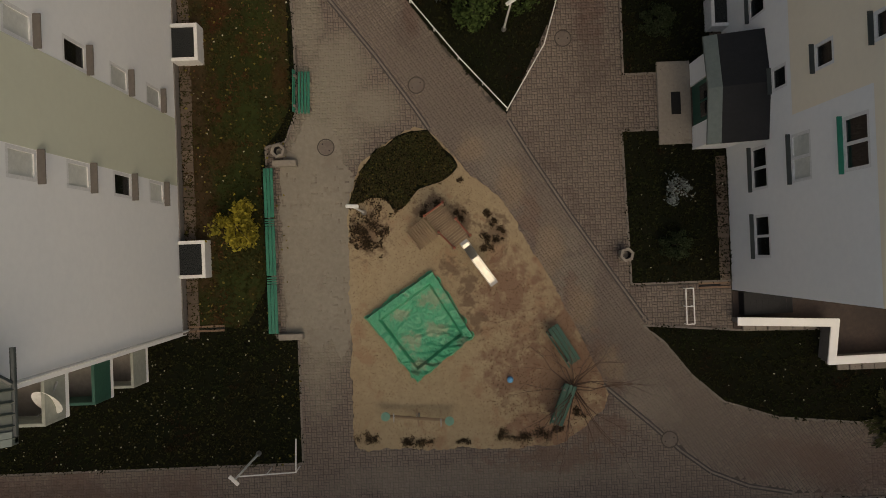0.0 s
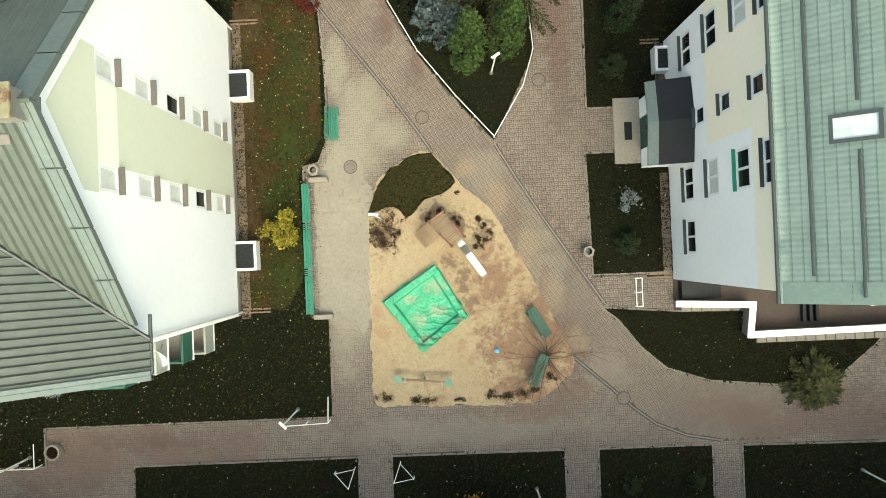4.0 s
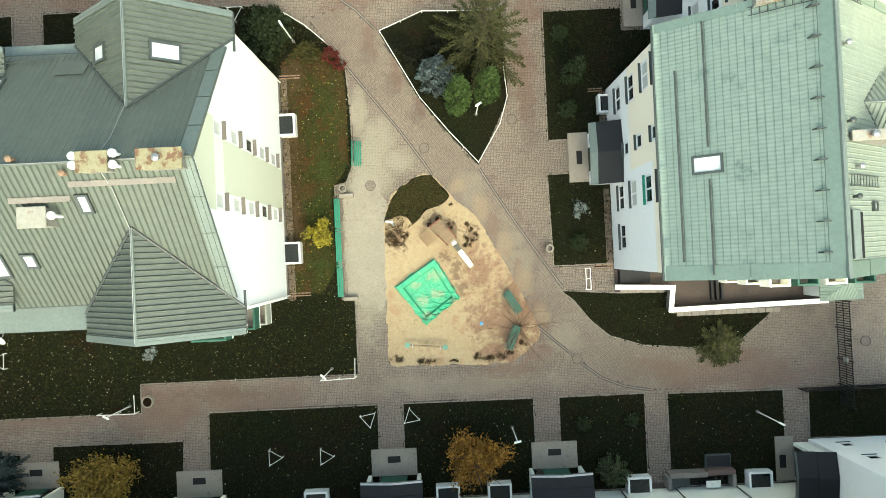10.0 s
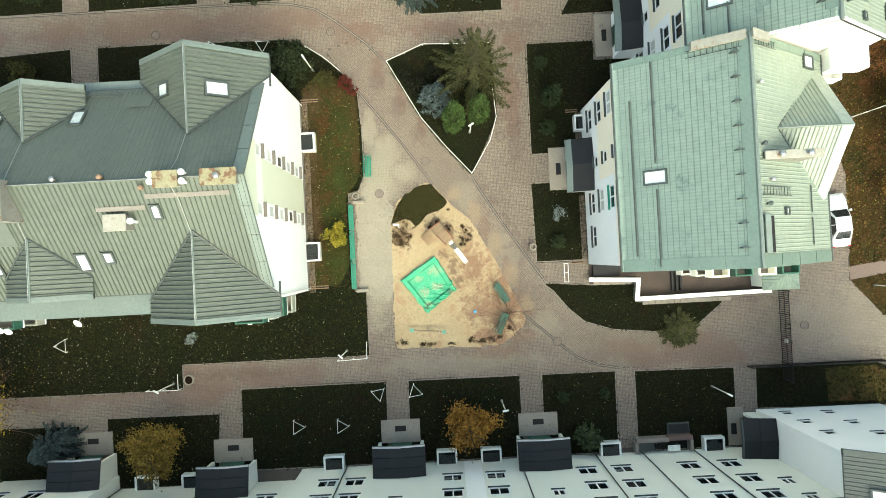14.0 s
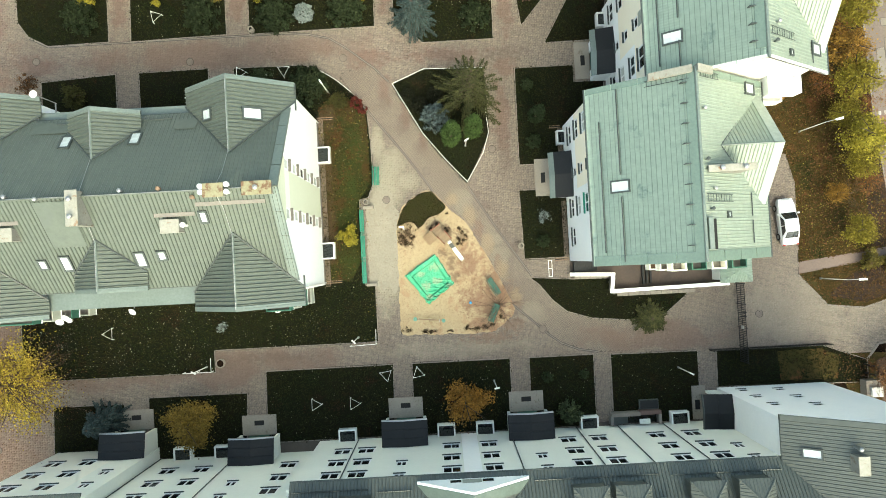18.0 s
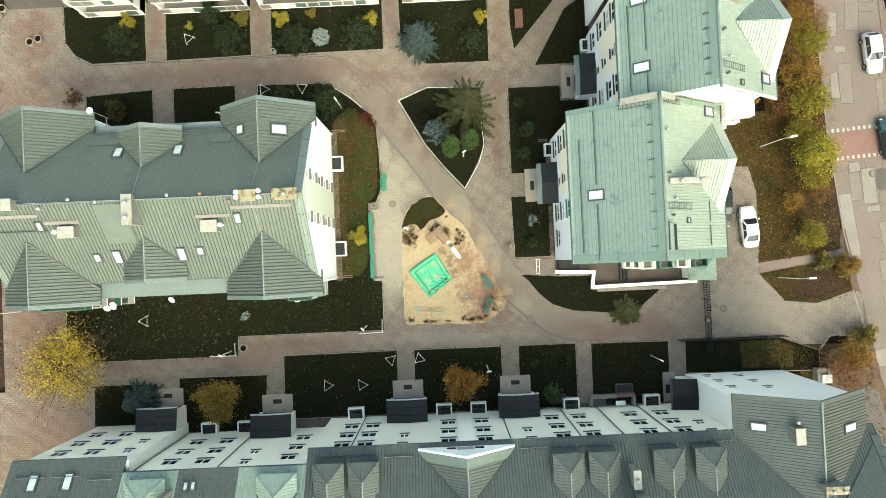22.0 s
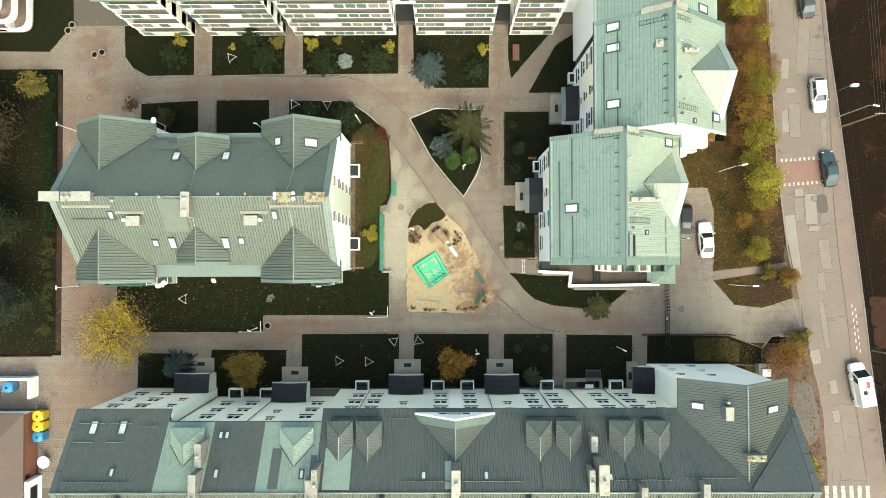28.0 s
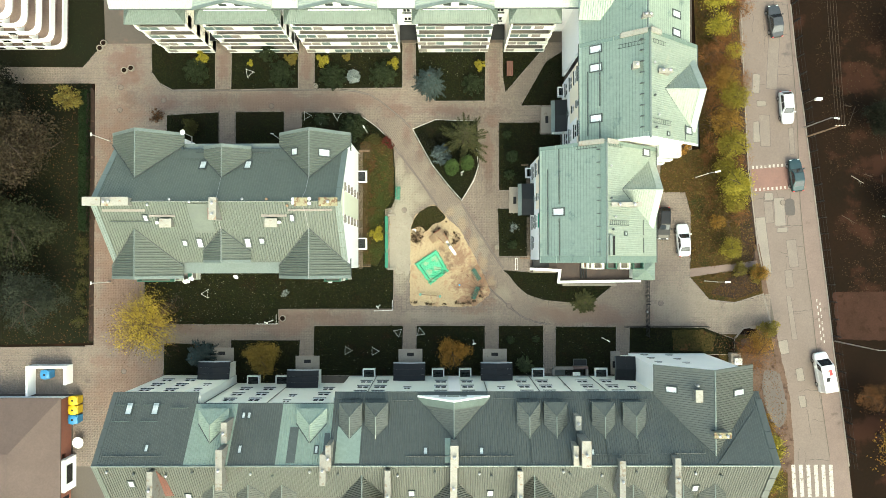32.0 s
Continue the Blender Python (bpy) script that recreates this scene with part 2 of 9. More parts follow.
M_ROOFW = mat("grey_green_sheet_roof", (0.132, 0.15, 0.122), (0.105, 0.123, 0.103), big=0.18, fine=2.5, bump=0.05, rough=0.5, metal=0.1, dirt=(0.105, 0.12, 0.105), dirt_at=0.6, dirt_scale=0.5)
M_ROOFE = lap_shade(mat("pale_green_tile_roof", (0.5, 0.585, 0.475), (0.455, 0.535, 0.435), big=0.18, fine=2.5, bump=0.05, rough=0.5, metal=0.1, dirt=(0.26, 0.33, 0.285), dirt_at=0.6, dirt_scale=0.5), "X", 0.29, 0.5)
M_ROOFS = mat("slate_grey_sheet_roof", (0.104, 0.116, 0.104), (0.086, 0.098, 0.088), big=0.18, fine=2.5, bump=0.05, rough=0.5, metal=0.1, dirt=(0.075, 0.085, 0.082), dirt_at=0.6, dirt_scale=0.5)
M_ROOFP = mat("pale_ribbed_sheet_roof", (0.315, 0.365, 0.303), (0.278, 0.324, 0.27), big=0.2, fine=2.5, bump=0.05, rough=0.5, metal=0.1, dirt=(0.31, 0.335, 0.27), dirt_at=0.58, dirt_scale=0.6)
M_ROOFL = mat("pale_green_sheet", (0.3, 0.375, 0.31), (0.26, 0.33, 0.275), big=0.3, fine=3, bump=0.05, rough=0.5, metal=0.1)
M_FLASH = mat("grey_green_flashing", (0.2, 0.24, 0.215), (0.165, 0.2, 0.18), big=0.5, fine=5, bump=0.05, rough=0.45, metal=0.2)
M_DARKROOF = mat("dark_bitumen", (0.02, 0.021, 0.023), (0.014, 0.015, 0.017), big=0.8, fine=6, rough=0.6, spec=0.25)
M_BROWNROOF = mat("brown_roof_felt", (0.12, 0.085, 0.07), (0.09, 0.06, 0.05), big=0.3, fine=4)
M_CHIM = mat("chimney_render", (0.3, 0.29, 0.255), (0.23, 0.22, 0.19), big=1.0, fine=6, dirt=(0.17, 0.14, 0.1), dirt_at=0.55, dirt_scale=1.8)
M_RUST = mat("lichened_chimney_cap", (0.33, 0.31, 0.2), (0.25, 0.22, 0.12), big=1.4, fine=6, dirt=(0.15, 0.08, 0.042), dirt_at=0.51, dirt_scale=2.2)
M_PVC = mat("white_pvc", (0.8, 0.8, 0.78), (0.76, 0.76, 0.74), big=1.0, fine=9, bump=0, rough=0.4)
M_SILL = mat("dark_sill_metal", (0.06, 0.075, 0.07), (0.05, 0.06, 0.058), big=1.0, fine=9, bump=0.02, rough=0.5)
M_GREENSILL = mat("green_paint", (0.02, 0.3, 0.19), (0.018, 0.25, 0.16), big=1.0, fine=9, bump=0.05, rough=0.5)
M_GLASS = mat("window_glass", (0.035, 0.042, 0.042), (0.025, 0.03, 0.03), big=1.0, fine=3, bump=0, rough=0.05, spec=0.8, trans=0.6)
# pale base colour paints the reflected sky into the glass
M_SKYGL = mat("sky_sheen_glass", (0.6, 0.64, 0.62), (0.46, 0.5, 0.5), big=1.0, fine=3, bump=0, rough=0.08, spec=0.8)
M_METAL = mat("galvanised_metal", (0.5, 0.5, 0.49), (0.4, 0.4, 0.4), big=2.0, fine=9, bump=0.03, rough=0.4, metal=0.7)
M_WHITEP = mat("white_paint", (0.78, 0.78, 0.76), (0.68, 0.68, 0.65), big=2.0, fine=9, bump=0.03, rough=0.5)
M_BLACK = mat("black_metal", (0.018, 0.018, 0.019), (0.014, 0.014, 0.014), big=2.0, fine=9, bump=0.03, rough=0.6, spec=0.2)
M_WOOD = mat("weathered_wood", (0.3, 0.2, 0.13), (0.22, 0.14, 0.09), big=1.2, fine=9, bump=0.2)
M_PLAYW = mat("playground_timber", (0.36, 0.25, 0.16), (0.27, 0.185, 0.115), big=1.2, fine=9, bump=0.2, rnd=0.12)
M_RED = mat("red_post_cap", (0.32, 0.1, 0.06), (0.26, 0.08, 0.05), big=2.0, fine=9)
M_STEEL = mat("polished_slide_steel", (0.55, 0.54, 0.5), (0.42, 0.41, 0.38), big=1.0, fine=6, bump=0.02, rough=0.28, metal=0.9)
M_TARP = mat("green_tarpaulin", (0.06, 0.46, 0.235), (0.045, 0.36, 0.185), big=0.9, fine=5, bump=0.3, rough=0.45, dirt=(0.2, 0.42, 0.26), dirt_at=0.6, dirt_scale=1.4)
stain(M_TARP, [(-0.75, -2.3, 0.75, 0.45), (-2.0, -2.9, 0.45, 0.35), (-1.3, -5.0, 0.4, 0.3), (-0.5, -3.6, 0.6, 0.4), (-1.6, -4.0, 0.5, 0.5)], (0.34, 0.33, 0.22), 0.6, 1.7, 2.6)
stain(M_TARP, [(0.55, -4.1, 0.35, 0.3), (-0.5, -5.0, 0.7, 0.12), (0.6, -3.0, 0.15, 0.5), (-1.45, -5.3, 0.25, 0.2)], (0.07, 0.1, 0.06), 0.7, 2.0, 5.0)
M_BENCH = mat("green_bench_paint", (0.025, 0.24, 0.15), (0.02, 0.18, 0.115), big=1.0, fine=9, bump=0.1, rough=0.5)
M_BENCH2 = mat("dull_green_bench_paint", (0.03, 0.13, 0.09), (0.025, 0.1, 0.07), big=1.0, fine=9, bump=0.1, rough=0.6)
M_BARK = mat("bark", (0.09, 0.065, 0.05), (0.05, 0.038, 0.03), big=2.0, fine=12, bump=0.5, spec=0.1)
M_BRICKR = mat("red_brick_render", (0.3, 0.11, 0.07), (0.24, 0.09, 0.06), big=1.0, fine=8)


def leafm(name, a, b):
    return mat(name, a, b, big=1.2, fine=5, bump=0, rough=0.8, island=0.4, spec=0.1)


L_YELLOW = leafm("yellow_leaves", (0.38, 0.32, 0.04), (0.24, 0.21, 0.036))
L_GOLD = leafm("golden_leaves", (0.25, 0.165, 0.032), (0.15, 0.11, 0.03))
L_ORANGE = leafm("orange_leaves", (0.36, 0.185, 0.035), (0.22, 0.12, 0.03))
L_OLIVE = leafm("olive_autumn_leaves", (0.19, 0.175, 0.045), (0.17, 0.12, 0.03))
L_GREEN = leafm("green_leaves", (0.02, 0.034, 0.012), (0.013, 0.024, 0.009))
L_DARK = leafm("dark_leaves", (0.011, 0.015, 0.008), (0.018, 0.017, 0.01))
# second tone darkened to paint in shade among the boughs
L_SPRUCE = leafm("spruce_needles", (0.082, 0.08, 0.03), (0.03, 0.035, 0.015))
L_BLUE = leafm("blue_spruce_needles", (0.12, 0.15, 0.15), (0.07, 0.095, 0.1))
L_THUJA = leafm("thuja_sprays", (0.085, 0.125, 0.036), (0.03, 0.055, 0.017))
L_RED = leafm("red_leaves", (0.13, 0.03, 0.022), (0.09, 0.022, 0.016))
L_BROWN = leafm("brown_leaves", (0.15, 0.075, 0.034), (0.085, 0.045, 0.021))
L_FALL = leafm("fallen_leaves", (0.5, 0.49, 0.4), (0.36, 0.32, 0.22))
L_GREY = leafm("silvery_leaves", (0.3, 0.34, 0.33), (0.2, 0.24, 0.24))
L_LITTER = leafm("litter_crumbs", (0.2, 0.125, 0.07), (0.14, 0.085, 0.05))
L_COVER = leafm("ground_cover_leaves", (0.05, 0.062, 0.02), (0.074, 0.062, 0.026))
L_WEED = leafm("weed_leaves", (0.06, 0.044, 0.024), (0.085, 0.055, 0.03))
M_TWIG = mat("thin_brown_twigs", (0.13, 0.075, 0.05), (0.08, 0.045, 0.03), big=2.0, fine=12, bump=0.2)
M_ROOFN = mat("white_green_sheet", (0.42, 0.47, 0.41), (0.36, 0.41, 0.36), big=0.3, fine=3, bump=0.05, rough=0.5, metal=0.1)
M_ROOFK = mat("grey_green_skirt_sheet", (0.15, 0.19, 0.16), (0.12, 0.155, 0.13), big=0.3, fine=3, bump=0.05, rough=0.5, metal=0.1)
M_SCREEN = mat("teal_balcony_panel", (0.12, 0.17, 0.16), (0.09, 0.13, 0.12), big=1.0, fine=6, bump=0.05, rough=0.6)
M_EAVE = mat("green_eave_flashing", (0.2, 0.27, 0.225), (0.17, 0.23, 0.195), big=0.5, fine=5, bump=0.05, rough=0.45, metal=0.2)
# window panes in a pale tone, varied from piece to piece
M_PALEPANE = mat("pale_glass", (0.72, 0.73, 0.67), (0.6, 0.62, 0.57), big=1.5, fine=4, bump=0, rough=0.1, spec=0.7, rnd=0.2)
M_BROWNSILL = mat("brown_grey_sill", (0.2, 0.175, 0.15), (0.16, 0.14, 0.12), big=1.0, fine=9, bump=0.02, rough=0.5)
M_GREYPANEL = mat("grey_balcony_panel", (0.42, 0.44, 0.38), (0.36, 0.38, 0.33), big=0.8, fine=6, bump=0.05)
stain(M_GRASSG, [(-10.3, 5.0, 0.9, 9.0), (-6.6, 10.5, 0.9, 3.0), (-8.6, 13.2, 1.6, 1.2)], (0.065, 0.036, 0.018), 0.6)
M_FOOT = mat("pinkish_footway", (0.2, 0.145, 0.122), (0.15, 0.108, 0.092), big=0.3, fine=6, bump=0.2, dirt=(0.1, 0.072, 0.062), dirt_at=0.6, dirt_scale=0.5)
M_REDPAVE = mat("dull_red_blocks", (0.19, 0.12, 0.1), (0.14, 0.09, 0.078), big=0.4, fine=6, bump=0.2)
M_CAPW = mat("weathered_pale_cap", (0.38, 0.37, 0.32), (0.3, 0.285, 0.24), big=1.2, fine=6, dirt=(0.24, 0.15, 0.09), dirt_at=0.58, dirt_scale=1.6)
M_PARAPET = mat("pale_parapet_render", (0.62, 0.62, 0.57), (0.55, 0.55, 0.5), big=0.4, fine=5, bump=0.05, rough=0.9, grain=0.15)
M_TUFTE = mat("verge_tufts", (0.075, 0.058, 0.018), (0.11, 0.06, 0.022), big=0.3, fine=3, bump=0, rough=1.0, island=0.4, spec=0.05, dirt=(0.03, 0.036, 0.013), dirt_at=0.55, dirt_scale=0.3)
M_TUFTG = mat("olive_tufts", (0.044, 0.056, 0.016), (0.075, 0.05, 0.02), big=0.5, fine=3, bump=0, rough=1.0, island=0.4, spec=0.05, dirt=(0.09, 0.04, 0.018), dirt_at=0.57, dirt_scale=0.5)
L_MOSS = leafm("dull_olive_leaves", (0.075, 0.072, 0.022), (0.05, 0.048, 0.017))
for m_ in (M_GRASSG, M_TUFTG):
    stain(m_, [(-7.5, 9.4, 0.9, 2.2), (-8.4, 6.0, 1.0, 1.6), (-8.9, 2.6, 1.2, 1.8), (-8.6, -1.6, 1.2, 1.2), (-2.6, 3.4, 0.9, 0.7)], (0.04, 0.056, 0.016), 0.5, 1.6, 1.3)
    stain(m_, [(-10.1, 12.4, 1.1, 1.5), (-10.2, 8.0, 0.5, 3.0), (-10.2, 2.0, 0.5, 3.5)], (0.085, 0.056, 0.032), 0.6, 1.5, 1.2)
    stain(m_, [(-9.3, 10.6, 0.9, 0.9), (-6.7, 7.2, 0.5, 1.4), (-9.2, 4.2, 0.7, 0.8), (-7.9, 12.2, 0.6, 0.6)], (0.08, 0.038, 0.018), 0.5, 1.8, 2.0)
M_LID = mat("worn_manhole_lid", (0.22, 0.18, 0.148), (0.17, 0.138, 0.115), big=1.5, fine=9, dirt=(0.1, 0.08, 0.065))
M_RIM = mat("dark_manhole_rim", (0.1, 0.082, 0.068), (0.075, 0.06, 0.05), big=1.5, fine=9)
M_ROOFB = mat("beige_grey_sheet_roof", (0.108, 0.115, 0.096), (0.086, 0.093, 0.078), big=0.18, fine=2.5, bump=0.05, rough=0.5, metal=0.1, dirt=(0.085, 0.08, 0.065), dirt_at=0.6, dirt_scale=0.5)

# ---- building blocks ----
def thing(name, loc=(0, 0, 0), label="", category="", group="", kind=""):
    ob = new(name)
    ob.empty_display_size = 0.2
    ob.location = loc
    return tagged(ob, label, category, group, kind)


def part(name, bm, material, parent=None, label="", smooth=False):
    """One mesh object; under a thing its vertices are world places, under a part they are the part's own."""
    if isinstance(bm, bmesh.types.BMesh):
        me = bpy.data.meshes.new(name)
        bmesh.ops.recalc_face_normals(bm, faces=bm.faces)
        bm.to_mesh(me)
        bm.free()
        me.materials.append(material)
        if smooth:
            me.polygons.foreach_set("use_smooth", [True] * len(me.polygons))
    else:
        me = bm
    ob = new(name, me)
    if parent is not None:
        ob.parent = parent
        if parent.type == "EMPTY":
            ob.matrix_parent_inverse = parent.matrix_basis.inverted()
    return tagged(ob, label) if label else ob


def mesh_np(name, verts, faces, material):
    me = bpy.data.meshes.new(name)
    n = len(faces)
    k = len(faces[0])
    me.vertices.add(len(verts))
    me.vertices.foreach_set("co", np.asarray(verts, np.float32).ravel())
    me.loops.add(n * k)
    me.loops.foreach_set("vertex_index", np.asarray(faces, np.int32).ravel())
    me.polygons.add(n)
    me.polygons.foreach_set("loop_start", np.arange(0, n * k, k, dtype=np.int32))
    me.update(calc_edges=True)
    me.materials.append(material)
    return me


def B(bm, x0, y0, z0, x1, y1, z1, m=None):
    vs = [bm.verts.new((m @ Vector(p)) if m else p) for p in ((x0, y0, z0), (x1, y0, z0), (x1, y1, z0), (x0, y1, z0), (x0, y0, z1), (x1, y0, z1), (x1, y1, z1), (x0, y1, z1))]
    for f in ((0, 3, 2, 1), (4, 5, 6, 7), (0, 1, 5, 4), (1, 2, 6, 5), (2, 3, 7, 6), (3, 0, 4, 7)):
        bm.faces.new([vs[i] for i in f])
    return bm


def box(*a):
    return B(bmesh.new(), *a)


def bevel(bm, w=0.02, n=1):
    bmesh.ops.bevel(bm, geom=bm.edges[:], offset=w, segments=n, affect="EDGES", profile=0.5)
    return bm


def prism(bm, pts, z0, z1):
    lo = [bm.verts.new((x, y, z0)) for x, y in pts]
    hi = [bm.verts.new((x, y, z1)) for x, y in pts]
    n = len(pts)
    bm.faces.new(hi)
    bm.faces.new(lo[::-1])
    for i in range(n):
        bm.faces.new((lo[i], lo[(i + 1) % n], hi[(i + 1) % n], hi[i]))
    return bm


def sheet(bm, pts3, drop):
    """A flat polygon in space, given thickness downwards."""
    hi = [bm.verts.new(p) for p in pts3]
    lo = [bm.verts.new((p[0], p[1], p[2] - drop)) for p in pts3]
    n = len(hi)
    bm.faces.new(hi)
    bm.faces.new(lo[::-1])
    for i in range(n):
        bm.faces.new((lo[i], lo[(i + 1) % n], hi[(i + 1) % n], hi[i]))
    return bm


def cyl(bm, p0, p1, r0, r1=None, n=8, cap=True):
    r1 = r0 if r1 is None else r1
    p0, p1 = Vector(p0), Vector(p1)
    d = (p1 - p0).normalized()
    a = d.orthogonal().normalized()
    c = d.cross(a)
    ring = []
    for p, r in ((p0, r0), (p1, r1)):
        ring.append([bm.verts.new(p + (a * math.cos(2 * math.pi * i / n) + c * math.sin(2 * math.pi * i / n)) * r) for i in range(n)])
    for i in range(n):
        bm.faces.new((ring[0][i], ring[0][(i + 1) % n], ring[1][(i + 1) % n], ring[1][i]))
    if cap:
        bm.faces.new(ring[0][::-1])
        bm.faces.new(ring[1])
    return bm


def lathe(bm, prof, n=16, at=(0, 0, 0)):
    rings = []
    for r, z in prof:
        rings.append([bm.verts.new((at[0] + r * math.cos(2 * math.pi * i / n), at[1] + r * math.sin(2 * math.pi * i / n), at[2] + z)) for i in range(n)])
    for a, c in zip(rings, rings[1:]):
        for i in range(n):
            bm.faces.new((a[i], a[(i + 1) % n], c[(i + 1) % n], c[i]))
    bm.faces.new(rings[0][::-1])
    bm.faces.new(rings[-1])
    return bm


def inside(pts, x, y):
    hit, n = False, len(pts)
    for i in range(n):
        (xa, ya), (xb, yb) = pts[i], pts[i - 1]
        if (ya > y) != (yb > y) and x < (xb - xa) * (y - ya) / (yb - ya) + xa:
            hit = not hit
    return hit


def rounded(pts, r, n=4):
    """A closed outline with its corners rounded."""
    out = []
    for i, p in enumerate(pts):
        p, a, c = Vector(p), Vector(pts[i - 1]), Vector(pts[(i + 1) % len(pts)])
        q0 = p + (a - p).normalized() * min(r, (a - p).length * 0.45)
        q1 = p + (c - p).normalized() * min(r, (c - p).length * 0.45)
        for k in range(n + 1):
            t = k / n
            out.append(tuple(q0 * (1 - t) ** 2 + p * 2 * t * (1 - t) + q1 * t * t))
    return out


def roof_face(parent, pts3, material, along, spacing=0.25, drop=0.14, name="roof_slope", label="", w=0.045, h=0.045):
    """One flat roof slope (convex outline) of ribbed sheet: raised seams run along the given direction."""
    P = [Vector(p) for p in pts3]
    nrm = (P[1] - P[0]).cross(P[2] - P[0]).normalized()
    if nrm.z < 0:
        nrm = -nrm
    v = Vector(along)
    v = (v - nrm * v.dot(nrm)).normalized()
    u = nrm.cross(v).normalized()
    q = [((p - P[0]).dot(u), (p - P[0]).dot(v)) for p in P]
    lo, hi = min(a for a, _ in q), max(a for a, _ in q)
    stops = {round(a, 4): 0.0 for a, _ in q}
    s = lo + spacing * 0.5
    while s + w < hi:
        stops.update({round(s - w, 4): 0.0, round(s, 4): h, round(s + w, 4): 0.0})
        s += spacing
    bm = bmesh.new()
    rows = []
    for s in sorted(stops):
        sc = min(max(s, lo + 1e-4), hi - 1e-4)
        cuts = []
        for i in range(len(q)):
            (ua, va), (ub, vb) = q[i], q[i - 1]
            if (ua > sc) != (ub > sc):
                cuts.append(va + (vb - va) * (sc - ua) / (ub - ua))
        if len(cuts) >= 2:
            top = [P[0] + u * s + v * c + nrm * stops[s] for c in (min(cuts), max(cuts))]
            rows.append([bm.verts.new(t) for t in top] + [bm.verts.new(t - nrm * stops[s] - Vector((0, 0, drop))) for t in top])
    for a, b in zip(rows, rows[1:]):
        for f in ((a[0], b[0], b[1], a[1]), (a[2], a[3], b[3], b[2]), (a[0], a[2], b[2], b[0]), (a[1], b[1], b[3], a[3])):
            bm.faces.new(f)
    for r in (rows[0], rows[-1]):
        bm.faces.new((r[0], r[1], r[3], r[2]))
    bmesh.ops.remove_doubles(bm, verts=bm.verts[:], dist=0.0005)
    return part(name, bm, material, parent, label)


def tile_face(parent, a, b, run, material, pu=0.2, pv=0.35, lift=0.035, wave=0.022, drop=0.14):
    """A rectangular slope of pressed metal tiles: a to b is the ridge, run the way down; waves across, a lip at each course."""
    a, b, run = Vector(a), Vector(b), Vector(run)
    u, v = (b - a).normalized(), run.normalized()
    n = u.cross(v).normalized()
    flip = n.z < 0
    if flip:
        n = -n
    lu, lv = (b - a).length, run.length
    nu = int(lu / pu) * 4
    us = np.linspace(0, lu, nu + 1)
    rows = []
    k = int(lv / pv) + 1
    for c in range(k):
        rows += [(c * lv / k, 0.0), ((c + 1) * lv / k, lift)]
    W = wave * np.abs(np.sin(np.pi * us / (lu / (nu // 4)))) ** 0.7
    V = np.zeros((len(rows) + 1, nu + 1, 3))
    A, U, D, NN = (np.array(x) for x in (a, u, v, n))
    for i, (d, h) in enumerate(rows):
        V[i] = A + us[:, None] * U + d * D + (W + h)[:, None] * NN
    V[-1] = V[-2] - np.array([0, 0, drop])
    m = nu + 1
    I, J = np.meshgrid(np.arange(len(rows)), np.arange(nu), indexing="ij")
    q = (I * m + J).ravel()
    F = np.stack([q, q + m, q + m + 1, q + 1] if flip else [q, q + 1, q + m + 1, q + m], 1)
    part("roof_slope", mesh_np("roof_slope", V.reshape(-1, 3), F, material), None, parent)
    bm = bmesh.new()
    sheet(bm, [p - n * 0.02 for p in (a, b, b + run, a + run)], drop)
    part("roof_deck", bm, material, parent)


def wall(parent, a, b, z0, z1, holes, material, thick=0.3, name="wall", label="", top=None):
    """A wall from a to b, its outer face to the right of that way, with openings (s0, s1, z0, z1) through it. top: extra outline points (s, z) of a gable."""
    a, b = Vector((*a, 0)), Vector((*b, 0))
    d = (b - a).normalized()
    nrm = Vector((d.y, -d.x, 0))
    ln = (b - a).length
    S = sorted({0.0, ln, *[h[0] for h in holes], *[h[1] for h in holes]})
    Z = sorted({z0, z1, *[h[2] for h in holes], *[h[3] for h in holes]})
    solid = {}
    for i in range(len(S) - 1):
        for k in range(len(Z) - 1):
            cs, cz = (S[i] + S[i + 1]) / 2, (Z[k] + Z[k + 1]) / 2
            solid[i, k] = not any(h[0] < cs < h[1] and h[2] < cz < h[3] for h in holes)
    bm = bmesh.new()
    at = lambda s, z, y: bm.verts.new(a + d * s + nrm * y + Vector((0, 0, z)))
    for (i, k), on in solid.items():
        if not on:
            continue
        s0, s1, za, zb = S[i], S[i + 1], Z[k], Z[k + 1]
        for y in (0, -thick):
            bm.faces.new((at(s0, za, y), at(s1, za, y), at(s1, zb, y), at(s0, zb, y)))
        for di, dk, e in ((-1, 0, ((s0, za), (s0, zb))), (1, 0, ((s1, za), (s1, zb))), (0, -1, ((s0, za), (s1, za))), (0, 1, ((s0, zb), (s1, zb)))):
            if not solid.get((i + di, k + dk), False):
                (sa, zc), (sb, zd) = e
                bm.faces.new((at(sa, zc, 0), at(sb, zd, 0), at(sb, zd, -thick), at(sa, zc, -thick)))
    if top:
        out = [at(s, z, 0) for s, z in top]
        inn = [at(s, z, -thick) for s, z in top]
        bm.faces.new(out)
        bm.faces.new(inn[::-1])
        for i in range(len(out)):
            bm.faces.new((out[i - 1], out[i], inn[i], inn[i - 1]))
    bmesh.ops.remove_doubles(bm, verts=bm.verts[:], dist=0.001)
    ob = part(name, bm, material, parent, label)
    rot = Matrix((( -d.x, nrm.x, 0), (-d.y, nrm.y, 0), (0, 0, 1))).to_4x4()

    def place(s, z):
        return Matrix.Translation(a + d * s + Vector((0, 0, z))) @ rot
    return ob, place


_win = {}


